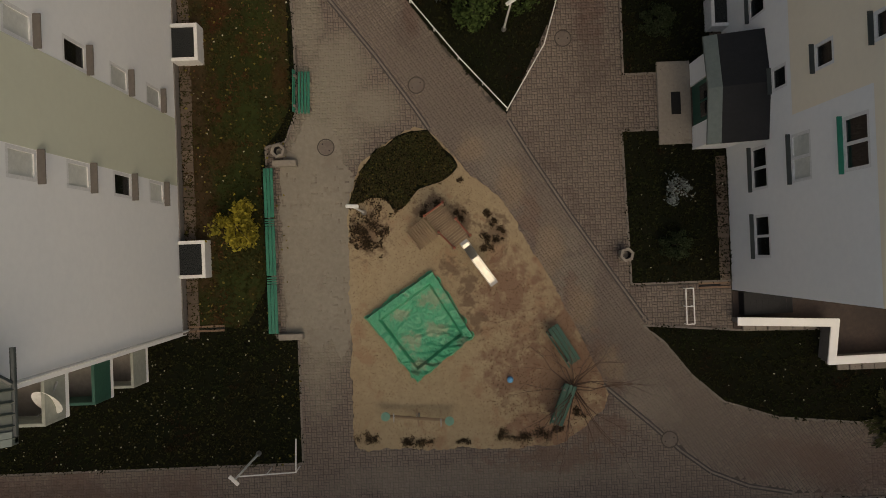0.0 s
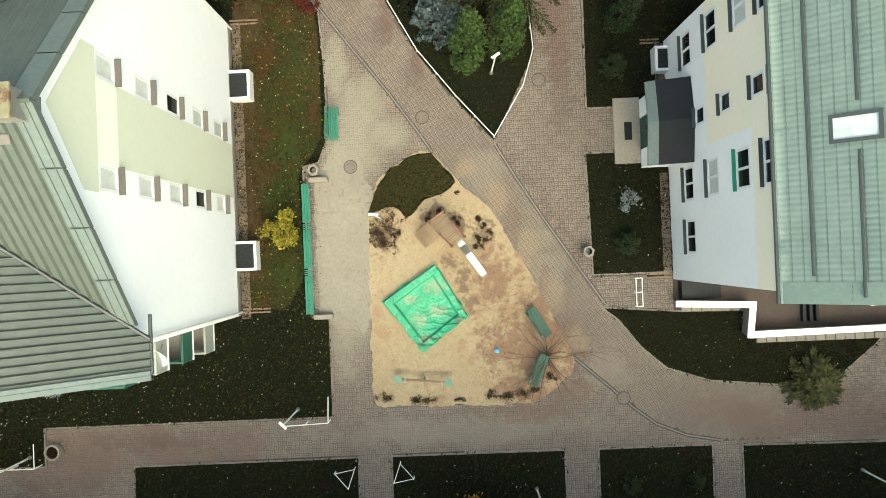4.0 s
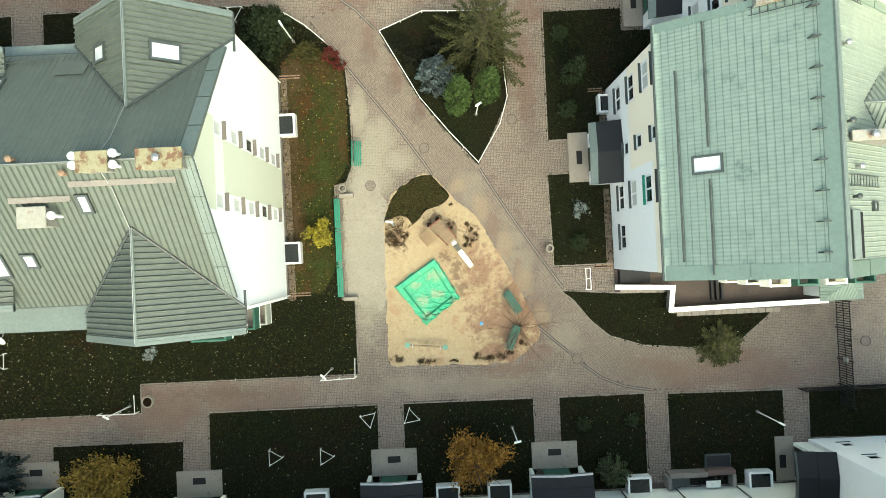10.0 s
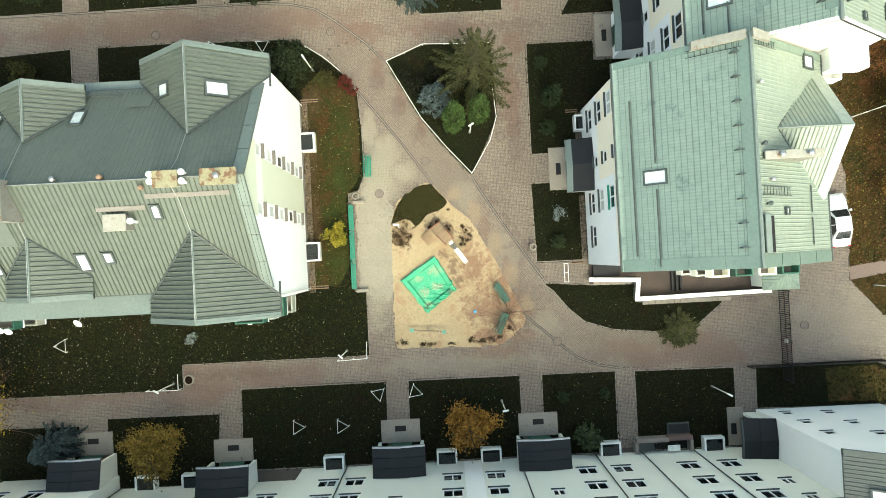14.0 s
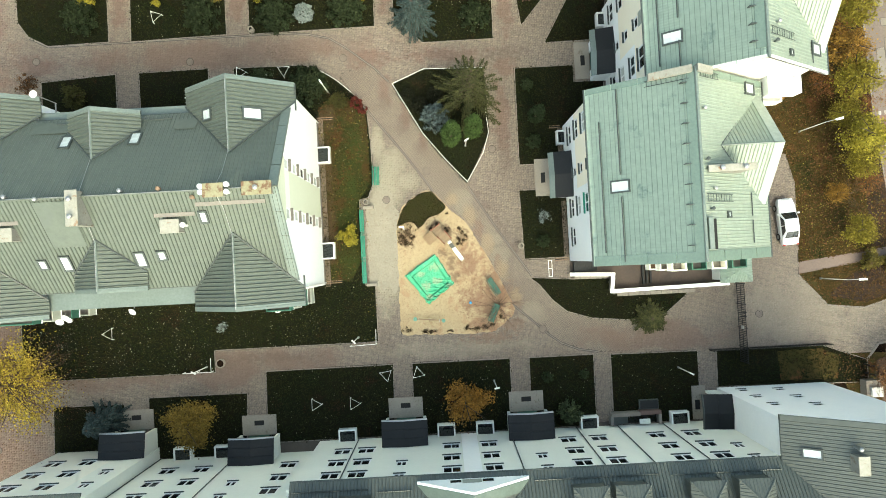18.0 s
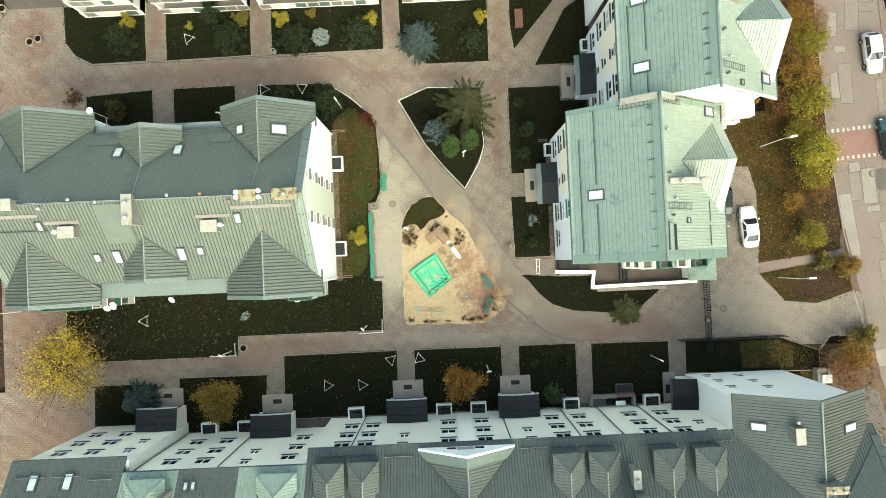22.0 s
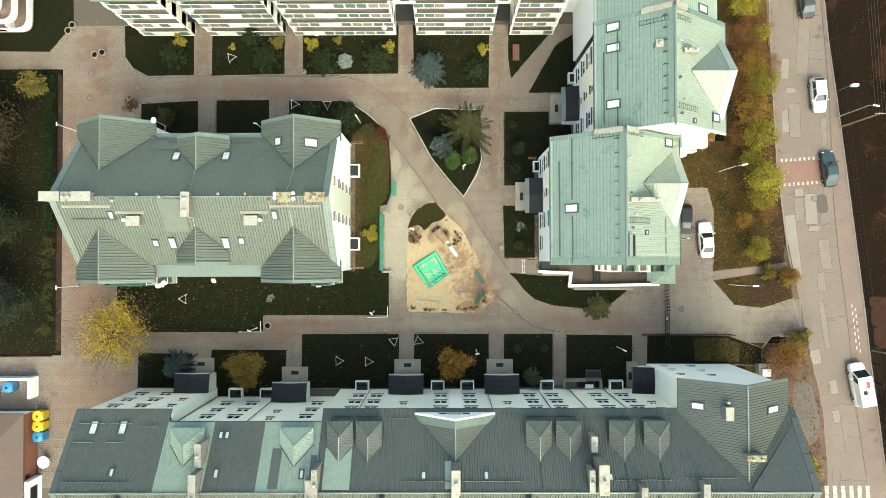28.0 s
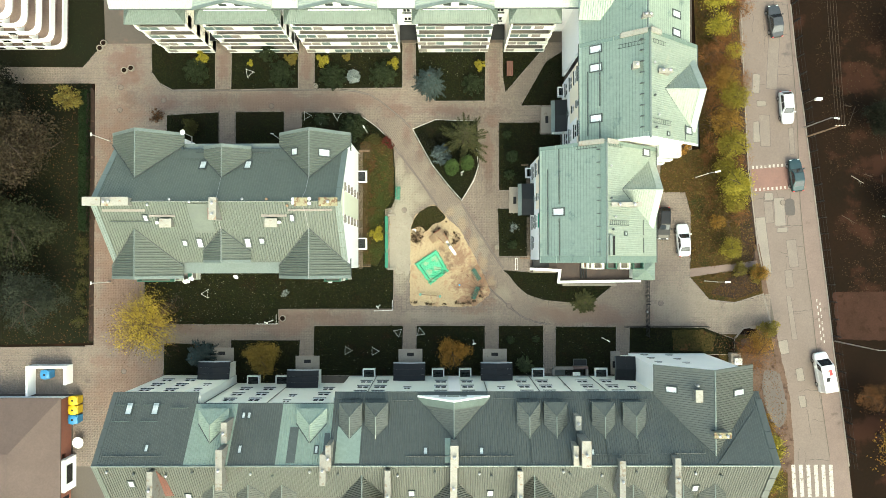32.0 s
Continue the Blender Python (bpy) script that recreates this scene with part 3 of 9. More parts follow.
def window(parent, m, w, h, sashes=2, sill=None, sill_out=0.17, pane=None):
    """A white framed window in an opening of its size; m: the middle of the opening's lower edge on the wall's outer face."""
    key = (round(w, 2), round(h, 2), sashes, sill.name if sill else "", sill_out, pane.name if pane else "")
    if key not in _win:
        f = bmesh.new()
        t, y0, y1 = 0.105, -0.08, -0.006
        B(f, -w / 2, y0, 0, w / 2, y1, t)
        B(f, -w / 2, y0, h - t, w / 2, y1, h)
        for i in range(sashes + 1):
            x = -w / 2 + (w - t) * i / sashes
            B(f, x, y0, t, x + t, y1, h - t)
        me = bpy.data.meshes.new("window")
        f.to_mesh(me), f.free()
        me.materials.append(M_PVC)
        g = box(-w / 2 + 0.03, -0.07, 0.03, w / 2 - 0.03, -0.05, h - 0.03)
        mg = bpy.data.meshes.new("pane")
        g.to_mesh(mg), g.free()
        mg.materials.append(pane or M_GLASS)
        s = box(-w / 2 - 0.05, -0.004, -0.035, w / 2 + 0.05, sill_out, 0.0)
        ms = bpy.data.meshes.new("sill")
        s.to_mesh(ms), s.free()
        ms.materials.append(sill or M_SILL)
        _win[key] = (me, mg, ms)
    me, mg, ms = _win[key]
    ob = part("window", me, None, parent)
    ob.matrix_basis = m
    for nm, dd in (("pane", mg), ("sill", ms)):
        c = new(nm, dd)
        c.parent = ob
    return ob


def skylight(parent, c, up, nrm, w, h):
    """A roof window: up: the way up the slope."""
    z = Vector(nrm).normalized()
    y = (Vector(up) - z * Vector(up).dot(z)).normalized()
    x = y.cross(z)
    m = Matrix((x, y, z)).transposed().to_4x4()
    m.translation = c
    f = bmesh.new()
    t = 0.12
    B(f, -w / 2, -h / 2, -0.05, w / 2, -h / 2 + t, 0.12)
    B(f, -w / 2, h / 2 - t, -0.05, w / 2, h / 2, 0.12)
    B(f, -w / 2, -h / 2 + t, -0.05, -w / 2 + t, h / 2 - t, 0.12)
    B(f, w / 2 - t, -h / 2 + t, -0.05, w / 2, h / 2 - t, 0.12)
    me = bpy.data.meshes.new("skylight")
    f.to_mesh(me), f.free()
    me.materials.append(M_SILL)
    ob = part("skylight", me, None, parent)
    ob.matrix_basis = m
    g = part("pane", box(-w / 2 + t, -h / 2 + t, 0.02, w / 2 - t, h / 2 - t, 0.07), M_SKYGL, ob)
    return ob


def chimney(parent, x0, y0, x1, y1, z0, z1, cap=None, pots=2):
    bm = box(x0, y0, z0, x1, y1, z1 - 0.1)
    ob = part("chimney", bm, M_CHIM, parent)
    part("cap", bevel(box(x0 - 0.07, y0 - 0.07, z1 - 0.1, x1 + 0.07, y1 + 0.07, z1), 0.02), cap or M_CHIM, ob)
    lx = x1 - x0 > y1 - y0
    for i in range(pots):
        t = (i + 0.5) / pots
        px, py = (x0 + (x1 - x0) * t, (y0 + y1) / 2) if lx else ((x0 + x1) / 2, y0 + (y1 - y0) * t)
        b = bmesh.new()
        lathe(b, [(0.09, 0), (0.09, 0.22), (0.17, 0.24), (0.17, 0.34), (0.05, 0.42)], 10, (px, py, z1))
        part("flue_pot", b, M_METAL, ob)
    return ob


def wing(parent, ax, c, half, s_in, s_out, zr, slope, material, wall_mat=None, z_base=None, wall_in=0.6, spacing=0.28, over=0.0, flash=True, main=0.78, flash_w=0.3, rib=0.085, flash_mat=None):
    """A gabled cross roof: its ridge runs along axis ax ('x' or 'y') from s_in inside the main roof to s_out at the gable."""
    P = (lambda s, o, z: (c + o, s, z)) if ax == "y" else (lambda s, o, z: (s, c + o, z))
    ze = zr - slope * half
    sg = 1 if s_out > s_in else -1
    # where the low edge meets the main roof, which has the same pitch
    v = s_in + sg * half * slope / main
    for o in (-half, half):
        ring = [P(s_in, 0, zr), P(s_out, 0, zr), P(s_out, o, ze), P(v if (s_out - v) * sg > 0.05 else s_out - sg * 0.05, o, ze)]
        al = Vector(P(0, o, ze)) - Vector(P(0, 0, zr))
        roof_face(parent, ring, material, al, spacing, 0.12, h=rib)
    for o in (-half, half):
        e0, e1 = Vector(P(s_in, 0, zr + 0.04)), Vector(P(v if (s_out - v) * sg > 0.05 else s_out - sg * 0.05, o, ze + 0.04))
        part("valley_gutter", cyl(bmesh.new(), e0, e1, 0.07, n=6), M_SILL, parent)
    rb = bmesh.new()
    r0, r1 = Vector(P(s_in, 0, zr + 0.03)), Vector(P(s_out, 0, zr + 0.03))
    cyl(rb, r0, r1, 0.07, n=8)
    part("ridge_cap", rb, M_FLASH, parent)
    if flash:
        for o in (-half, half):
            vb = bmesh.new()
            a0, a1 = Vector(P(s_out - sg * flash_w, 0, zr + 0.09)), Vector(P(s_out + sg * 0.04, 0, zr + 0.09))
            b0, b1 = Vector(P(s_out - sg * flash_w, o, ze + 0.09)), Vector(P(s_out + sg * 0.04, o, ze + 0.09))
            sheet(vb, [a0, a1, b1, b0], 0.22)
            part("verge_flashing", vb, flash_mat or M_FLASH, parent)
    if wall_mat:
        sw = s_out - sg * wall_in
        hw = half - min(0.85, half * 0.2)
        bm = bmesh.new()
        zt = zr - 0.13 - slope * 0.0
        out = []
        for s in (sw, sw - sg * 0.3):
            out.append([bm.verts.new(P(s, o, z)) for o, z in ((-hw, z_base), (hw, z_base), (hw, zt - slope * hw), (0, zt), (-hw, zt - slope * hw))])
        bm.faces.new(out[0]), bm.faces.new(out[1][::-1])
        for i in range(5):
            bm.faces.new((out[0][i - 1], out[0][i], out[1][i], out[1][i - 1]))
        part("gable_wall", bm, wall_mat, parent)
        for o in (-hw, hw):
            bm = bmesh.new()
            q = [P(sw - sg * 0.3, o, 0), P(s_in, o - math.copysign(0.3, o), 0)]
            B(bm, min(q[0][0], q[1][0]), min(q[0][1], q[1][1]), z_base, max(q[0][0], q[1][0]), max(q[0][1], q[1][1]), zt - slope * hw)
            part("side_wall", bm, wall_mat, parent)

# ---- ground, paving, lawns, road ----
part("ground", box(-400, -400, -0.6, 400, 400, -0.12), M_SOIL)
tagged(bpy.data.objects["ground"], "bare brown earth reaching to the horizon", "ground", kind="structure")

PAVED = [(-80, -45), (-80, -14.25), (-46.6, -13.9), (-46.6, 21.5), (-80, 21.65), (-80, 24.2), (-48.4, 24.0), (-46.6, 26.2), (-46.6, 34), (34, 34), (33.8, 10), (33.6, -3.6), (33.4, -4.8), (36, -7.9), (39.4, -8.3), (44.1, -7.0), (44.9, -11.9), (40.5, -11.6), (39.3, -13.1), (36, -15), (36, -40)]
part("pavement", prism(bmesh.new(), PAVED, -0.3, -0.03), M_PAVE)
tagged(bpy.data.objects["pavement"], "reddish grey block paving of the courtyard and its paths", "pavement", kind="structure")

LAWNS = {
    "south_a": [(-17.05, -11.22), (-5.08, -11.2), (-5.2, -17.9), (-17.2, -17.9)],
    "south_b": [(-28.2, -13.1), (-18.9, -13.15), (-19.2, -18.9), (-28.4, -18.9)],
    "south_c": [(-37.2, -13.5), (-30.5, -13.6), (-30.5, -18), (-37.3, -18)],
    "south_d": [(-3.3, -11.2), (5.9, -11.23), (5.9, -17.9), (-3.4, -17.9)],
    "south_e": [(7.7, -11.25), (13.75, -11.26), (13.7, -17.9), (7.66, -17.9)],
    "south_f": [(15.34, -11.34), (23.5, -11.45), (23.45, -17.9), (15.3, -17.9)],
    "south_g": [(25.26, -11.5), (35.2, -11.55), (39.3, -13.1), (39.3, -15.2), (25.2, -14.9)],
    "west": [(-39.9, -11.05), (-21.8, -11.05), (-21.8, -9.0), (-6.35, -9.0), (-6.35, -3.75), (-7.3, -3.65), (-7.45, 4.4), (-6.6, 4.6), (-6.05, 6.0), (-6.1, 9.5), (-6.3, 12.7), (-7.2, 14.2), (-8.7, 15.6), (-10.3, 16.8), (-12.1, 17.5), (-18.7, 17.56), (-18.8, 11.5), (-12.0, 11.5), (-12.0, -3.0), (-38.0, -3.0), (-39.9, -5.2)],
    "north_a": [(-39.1, 26.9), (-30.4, 26.9), (-30.4, 20.7), (-36.2, 20.6), (-38.0, 21.6), (-39.0, 23.0)],
    "north_b": [(-28.2, 26.9), (-19.2, 26.9), (-19.2, 20.8), (-28.3, 20.6)],
    "north_c": [(-17.0, 26.9), (-5.1, 26.9), (-5.15, 20.8), (-17.05, 20.7)],
    "north_d": [(-3.4, 26.9), (6.1, 26.9), (6.0, 19.0), (-0.7, 19.0), (-3.3, 21.3)],
    "north_e": [(8.4, 26.9), (14.6, 26.9), (8.7, 20.1), (8.35, 22.8)],
    "north_f": [(14.2, 24.3), (17.6, 26.5), (16.1, 18.4), (10.8, 18.35)],
    "mid_a": [(-37.0, 17.2), (-29.9, 17.6), (-29.9, 12.0), (-37.0, 12.0)],
    "mid_b": [(-27.7, 17.6), (-21.1, 17.65), (-21.1, 12.0), (-27.7, 12.0)],
    "entry_a": [(7.85, 16.1), (13.4, 16.1), (13.4, 14.5), (16.2, 14.5), (16.2, 10.7), (13.0, 10.7), (13.0, 6.9), (7.8, 6.9)],
    "entry_b": [(7.65, 4.5), (12.1, 4.5), (12.1, -2.0), (7.8, -2.0)],
    "east_curve": [(8.2, -3.75), (12.2, -4.1), (15.8, -4.2), (15.9, -5.7), (23.2, -5.7), (22.6, -6.3), (20.8, -7.75), (17.2, -8.2), (13.8, -7.86), (11.5, -7.1), (10.16, -5.9), (9.1, -4.5)],
    "north_west": [(-75, 24.0), (-48.4, 23.7), (-45.4, 27.2), (-45.8, 40), (-75, 40)],
}
VERGES = {
    "verge_road": [(29.8, 12.0), (35, 12.4), (34.0, 40), (40.4, 40), (40.3, 20), (40.9, 9.6), (42.3, -1.0), (41.6, -2.8), (33.5, -3.65), (33.6, 3.9), (32.9, 6.6), (29.3, 6.6)],
    "verge_island": [(33.4, -4.8), (42.7, -3.4), (43.2, -7.0), (39.4, -8.2), (36.0, -7.8)],
    "park_west": [(-90, 21.6), (-47.2, 21.5), (-46.8, -13.5), (-90, -14.2)],
    "verge_south_east": [(36, -12.4), (44.2, -12.6), (46.2, -24.0), (46.4, -45), (39.4, -45), (37.5, -16)],
}


def kerb(outline, w=0.08, z=0.05, name="kerb"):
    """Kerb stones laid end to end round an outline."""
    bm = bmesh.new()
    n = len(outline)
    for i in range(n):
        a, b = Vector((*outline[i], 0)), Vector((*outline[(i + 1) % n], 0))
        ln = (b - a).length
        if ln < 0.05:
            continue
        d = (b - a) / ln
        k = max(1, round(ln / 1.0))
        m = Matrix.Translation(a) @ Matrix.Rotation(math.atan2(d.y, d.x), 4, "Z")
        for j in range(k):
            B(bm, ln * j / k + 0.006, -w / 2, -0.25, ln * (j + 1) / k - 0.006, w / 2, z + random.uniform(-0.008, 0.008), m)
    ob = part(name, bm, M_KERB)
    return tagged(ob, "pale concrete edging along the lawn", "kerb", kind="structure")


for key, pts in LAWNS.items():
    ob = part("lawn", prism(bmesh.new(), pts, -0.25, 0.02), M_GRASS)
    tagged(ob, "dark late-autumn lawn with scattered fallen leaves", "lawn", kind="structure")
    if key not in ("north_west",):
        kerb(pts)
for key, pts in VERGES.items():
    ob = part("verge", prism(bmesh.new(), pts, -0.25, 0.0 if key != "park_west" else 0.02), M_GRASSE if key != "park_west" else M_GRASS)
    tagged(ob, "rough grass verge covered with brown leaves", "verge", kind="structure")

GABLE = [(-10.9, -3.0), (-8.6, -3.2), (-7.6, -1.5), (-7.7, 4.2), (-6.9, 5.0), (-6.3, 6.2), (-6.4, 12.4), (-7.3, 13.8), (-9.4, 14.6), (-10.9, 13.2)]
tagged(part("lawn", prism(bmesh.new(), rounded(GABLE, 0.5, 3), -0.2, 0.027), M_GRASSG), "olive and rust coloured strip of lawn below the gable", "lawn", kind="structure")

# planted wedge between the two main paths
WEDGE = [(-3.85, 15.2), (-0.7, 16.45), (4.9, 16.3), (5.15, 10.1), (2.82, 5.42), (0.8, 7.75), (-1.1, 10.2)]
tagged(part("planting_bed", prism(bmesh.new(), WEDGE, -0.25, 0.04), M_GRASS), "wedge-shaped planting bed with conifers", "planting bed", kind="structure")

# sandy playground
SAND = [(-4.0, -0.3), (-4.2, -8.45), (4.4, -8.65), (5.9, -7.6), (6.7, -6.7), (5.7, -4.45), (4.4, -1.85), (2.5, 1.65), (0.55, 3.5), (-0.55, 4.85), (-1.5, 4.85), (-2.8, 4.1), (-3.65, 2.95), (-4.05, 1.6)]


def ragged(pts, step=0.12, amp=0.16, seed=0.0):
    """An outline in short steps, pushed unevenly outwards."""
    c = sum((Vector(p) for p in pts), Vector((0, 0))) / len(pts)
    out = []
    for i, p in enumerate(pts):
        a, b = Vector(p), Vector(pts[(i + 1) % len(pts)])
        k = max(1, int((b - a).length / step))
        for j in range(k):
            q = a.lerp(b, j / k)
            f = 0.5 + noise.noise(Vector((q.x * 1.3, q.y * 1.3, seed))) + 0.6 * noise.noise(Vector((q.x * 5, q.y * 5, seed)))
            out.append(tuple(q + (q - c).normalized() * amp * f))
    return out


tagged(part("playground_sand", prism(bmesh.new(), ragged(rounded(SAND, 0.5, 3)), -0.25, 0.006), M_SAND), "trodden ochre sand of the playground", "sand", kind="structure")
BED = [(-3.98, 1.75), (-3.63, 2.93), (-2.75, 4.05), (-1.45, 4.78), (-0.6, 4.8), (0.62, 3.3), (-0.05, 2.7), (-1.1, 2.45), (-1.76, 1.65), (-2.05, 1.55), (-2.38, 2.1), (-3.05, 2.1)]
tagged(part("ground_cover_bed", prism(bmesh.new(), ragged(rounded(BED, 0.2, 2), 0.1, 0.12, 4.0), -0.2, 0.03), M_GRASS), "dark ground-cover bed at the edge of the sand", "planting bed", kind="structure")



def strip(name, pts, w, z, material, label, category="kerb"):
    bm = bmesh.new()
    for a, b in zip(pts, pts[1:]):
        a, b = Vector((*a, 0)), Vector((*b, 0))
        ln = (b - a).length
        m = Matrix.Translation(a) @ Matrix.Rotation(math.atan2((b - a).y, (b - a).x), 4, "Z")
        k = max(1, round(ln / 1.0))
        for j in range(k):
            B(bm, ln * j / k + 0.008, -w / 2, -0.2, ln * (j + 1) / k - 0.008, w / 2, z, m)
    return tagged(part(name, bm, material), label, category, kind="structure")


M_SANDED = mat("sand_strewn_paving", (0.315, 0.286, 0.226), (0.265, 0.236, 0.188), big=0.5, fine=5, bump=0.25, dirt=(0.235, 0.2, 0.16), dirt_at=0.57, dirt_scale=0.9)
tagged(part("sand_strewn_paving", prism(bmesh.new(), ragged([(-6.75, -3.4), (-6.8, 3.3), (-6.1, 4.6), (-5.6, 5.4), (-4.6, 5.0), (-4.2, 3.6), (-3.7, 2.6), (-3.7, 1.2), (-3.7, -3.0), (-4.6, -4.4), (-5.0, -3.6), (-5.6, -4.2), (-6.0, -3.7)], 0.1, 0.3, 11.0), -0.1, 0.003), M_SANDED), "paving filled smooth with trodden sand beside the benches", "pavement", kind="structure")
LINE1 = [(-7.6, 14.5), (-6.36, 13.0), (-4.68, 10.77), (-2.7, 8.16), (-1.1, 5.84), (-0.5, 4.9)]
LINE2 = [(2.85, 5.2), (3.86, 3.44), (5.3, 1.1), (7.0, -1.5), (8.4, -3.6)]
LINE3 = [(6.43, -6.19), (8.5, -8.05), (9.6, -9.1), (10.84, -10.05), (12.4, -10.7), (14.23, -11.05)]
LINE4 = [(-38.0, 21.5), (-36.2, 20.55), (-14, 20.6), (-11.5, 20.4), (-9.5, 19.9), (-8.1, 19.0), (-6.05, 17.35), (-5.4, 16.85), (-4.1, 15.45)]
for ln in (LINE1, LINE2, LINE3, LINE4):
    strip("drain_joint", ln, 0.21, 0.005, M_ASPH3, "dark open joint beside the edging strip")
    strip("drain_strip", ln, 0.075, 0.012, M_KERB, "pale concrete edging strip set into the paving")

# road
FOOT_IN = [(46.9, 60), (46.9, 32), (47.5, 24.8), (48.0, 17.7), (48.35, 5.0), (48.9, -1.7), (49.7, -8.1), (50.33, -14.7), (50.96, -21.7), (51.9, -28.7), (53.6, -60)]
FOOT_OUT = [(47.3, 60), (47.3, 32), (47.95, 24.8), (48.9, 17.7), (49.58, 12.0), (50.38, 5.3), (51.15, -1.2), (51.95, -8.1), (52.65, -15.0), (53.58, -22.1), (54.5, -30.1), (57.4, -60)]
ROAD = [(40.6, 60), (40.3, 32), (40.7, 21), (41.5, 9.6), (42.7, -1.0), (44.9, -13.0), (46.4, -20.7), (47.0, -27.5), (47.0, -60)] + FOOT_IN[::-1]
tagged(part("road", prism(bmesh.new(), ROAD, -0.3, -0.06), M_ASPH), "patched pinkish grey asphalt street", "road", kind="structure")
tagged(part("footway", prism(bmesh.new(), FOOT_IN + FOOT_OUT[::-1], -0.3, -0.045), M_FOOT), "flush pinkish footway beside the street", "pavement", kind="structure")
tagged(part("park_ground_east", prism(bmesh.new(), FOOT_OUT + [(120, -60), (120, 60)], -0.3, -0.01), M_SOIL), "brown leaf-covered ground behind the street fence", "ground", kind="structure")

# ---- west apartment house ----
def verge(parent, p_ridge, p_eave, inward, material=None):
    """Sheet-metal strips along a gable edge, in lengths with a joint between them."""
    a, b, w = Vector(p_ridge), Vector(p_eave), Vector(inward)
    n = 4
    for i in range(n):
        bm = bmesh.new()
        p, q = a.lerp(b, i / n + 0.004), a.lerp(b, (i + 1) / n - 0.004)
        up = Vector((0, 0, 0.07))
        sheet(bm, [p + up, q + up, q + w + up, p + w + up], 0.25)
        part("verge_flashing", bm, material or M_FLASH, parent)


def gutter(parent, a, b, r=0.08):
    part("gutter", cyl(bmesh.new(), a, b, r, n=8), M_SILL, parent)


def pipe(parent, pts, r=0.05, material=None, name="downpipe"):
    bm = bmesh.new()
    for a, b in zip(pts, pts[1:]):
        cyl(bm, a, b, r, n=6)
    return part(name, bm, material or M_FLASH, parent)


def ladder(parent, a, b, side, n, name="roof_ladder", material=None):
    """Two rails and rungs lying on a roof."""
    a, b, s = Vector(a), Vector(b), Vector(side)
    bm = bmesh.new()
    for o in (Vector(), s):
        cyl(bm, a + o, b + o, 0.025, n=5)
    for i in range(n):
        p = a.lerp(b, (i + 0.5) / n)
        cyl(bm, p, p + s, 0.018, n=5)
    return part(name, bm, material or M_SILL, parent)


def light_well(x, y, w, d, turn):
    """A glazed box over a cellar window, standing against a wall; its back faces -y before the turn."""
    root = thing("cellar_light_well", (0, 0, 0), "white-framed glazed box over a cellar window", "light well", "cellar light wells")
    f = bmesh.new()
    t = 0.14
    B(f, -w / 2, 0, 0, -w / 2 + t, d, 0.75), B(f, w / 2 - t, 0, 0, w / 2, d, 0.75), B(f, -w / 2 + t, d - t, 0, w / 2 - t, d, 0.75)
    part("frame", f, M_PVC, root)
    part("glass_top", box(-w / 2 + t, 0, 0.6, w / 2 - t, d - t, 0.64), M_GLASS, root)
    part("floor", box(-w / 2 + t, 0, 0.0, w / 2 - t, d - t, 0.06), M_SILL, root)
    root.matrix_basis = pose(x, y, 0.0, 0, 0, turn)
    return root


def balcony(parent, x0, x1, y0, y1, z, material, glass=True, out="-y", floor=None):
    """A slab with a parapet on its three free sides."""
    s = part("balcony", box(x0, y0, z - 0.18, x1, y1, z), M_WHITE, parent)
    t = 0.1
    if floor:
        part("balcony_floor", box(x0 + t, y0 + t, z, x1 - t, y1, z + 0.02), floor, s)
    yf = (y0, y0 + t) if out == "-y" else (y1 - t, y1)
    part("front_panel", bevel(box(x0, yf[0], z, x1, yf[1], z + 1.0), 0.015), material, s)
    for a in (x0, x1 - t):
        part("side_panel", box(a, y0 + (t if out == "-y" else 0), z, a + t, y1 - (0 if out == "-y" else t), z + 1.0), material, s)
    return s


W = thing("apartment_house", (-24.15, 4, 0), "white rendered apartment house with a grey-green sheet-metal roof", "house", "apartment houses")
WX, RZ, SL, RY = -11.05, 17.3, 0.78, 3.95
holes, wins = [], []
for yc in (6.1, 2.4):
    for z in (1.75, 4.35, 7.0, 9.6, 12.25):
        holes.append((yc + 3.4 - 0.43, yc + 3.4 + 0.43, z, z + 1.25 if z < 11 else 12.9))
        wins.append((yc + 3.4, z, 0.86, 1.25 if z < 11 else 0.65))
# the gable reaches up under the roof; its top row of windows sits in a raised band
holes = [h if h[2] < 11 else (h[0], h[1], 12.25, 13.45) for h in holes]
wins = [w if w[1] < 11 else (w[0], 12.25, 0.86, 1.2) for w in wins]
low = [h for h in holes if h[2] < 11]
_, put = wall(W, (WX, -3.4), (WX, 12.1), 0.0, 11.6, low, M_WHITE)
up_h = [(h[0] - 2.7, h[1] - 2.7, h[2], h[3]) for h in holes if h[2] > 11]
_, put2 = wall(W, (WX, -0.7), (WX, 8.6), 11.6, 13.5, up_h, M_WHITE, name="upper_wall", top=[(0.0, 13.5), (9.3, 13.5), (4.65, 17.05)])
for pts in ([(-3.4, 11.6), (-0.7, 11.6), (-0.7, 13.4), (-2.3, 12.15), (-3.4, 12.15)], [(12.1, 11.6), (12.1, 12.15), (10.2, 12.15), (8.6, 13.4), (8.6, 11.6)]):
    bm = bmesh.new()
    sides = [[bm.verts.new((x, y, z)) for y, z in pts] for x in (WX - 0.3, WX)]
    bm.faces.new(sides[0]), bm.faces.new(sides[1])
    for i in range(5):
        bm.faces.new((sides[0][i - 1], sides[0][i], sides[1][i], sides[1][i - 1]))
    part("wall_head", bm, M_WHITE, W)
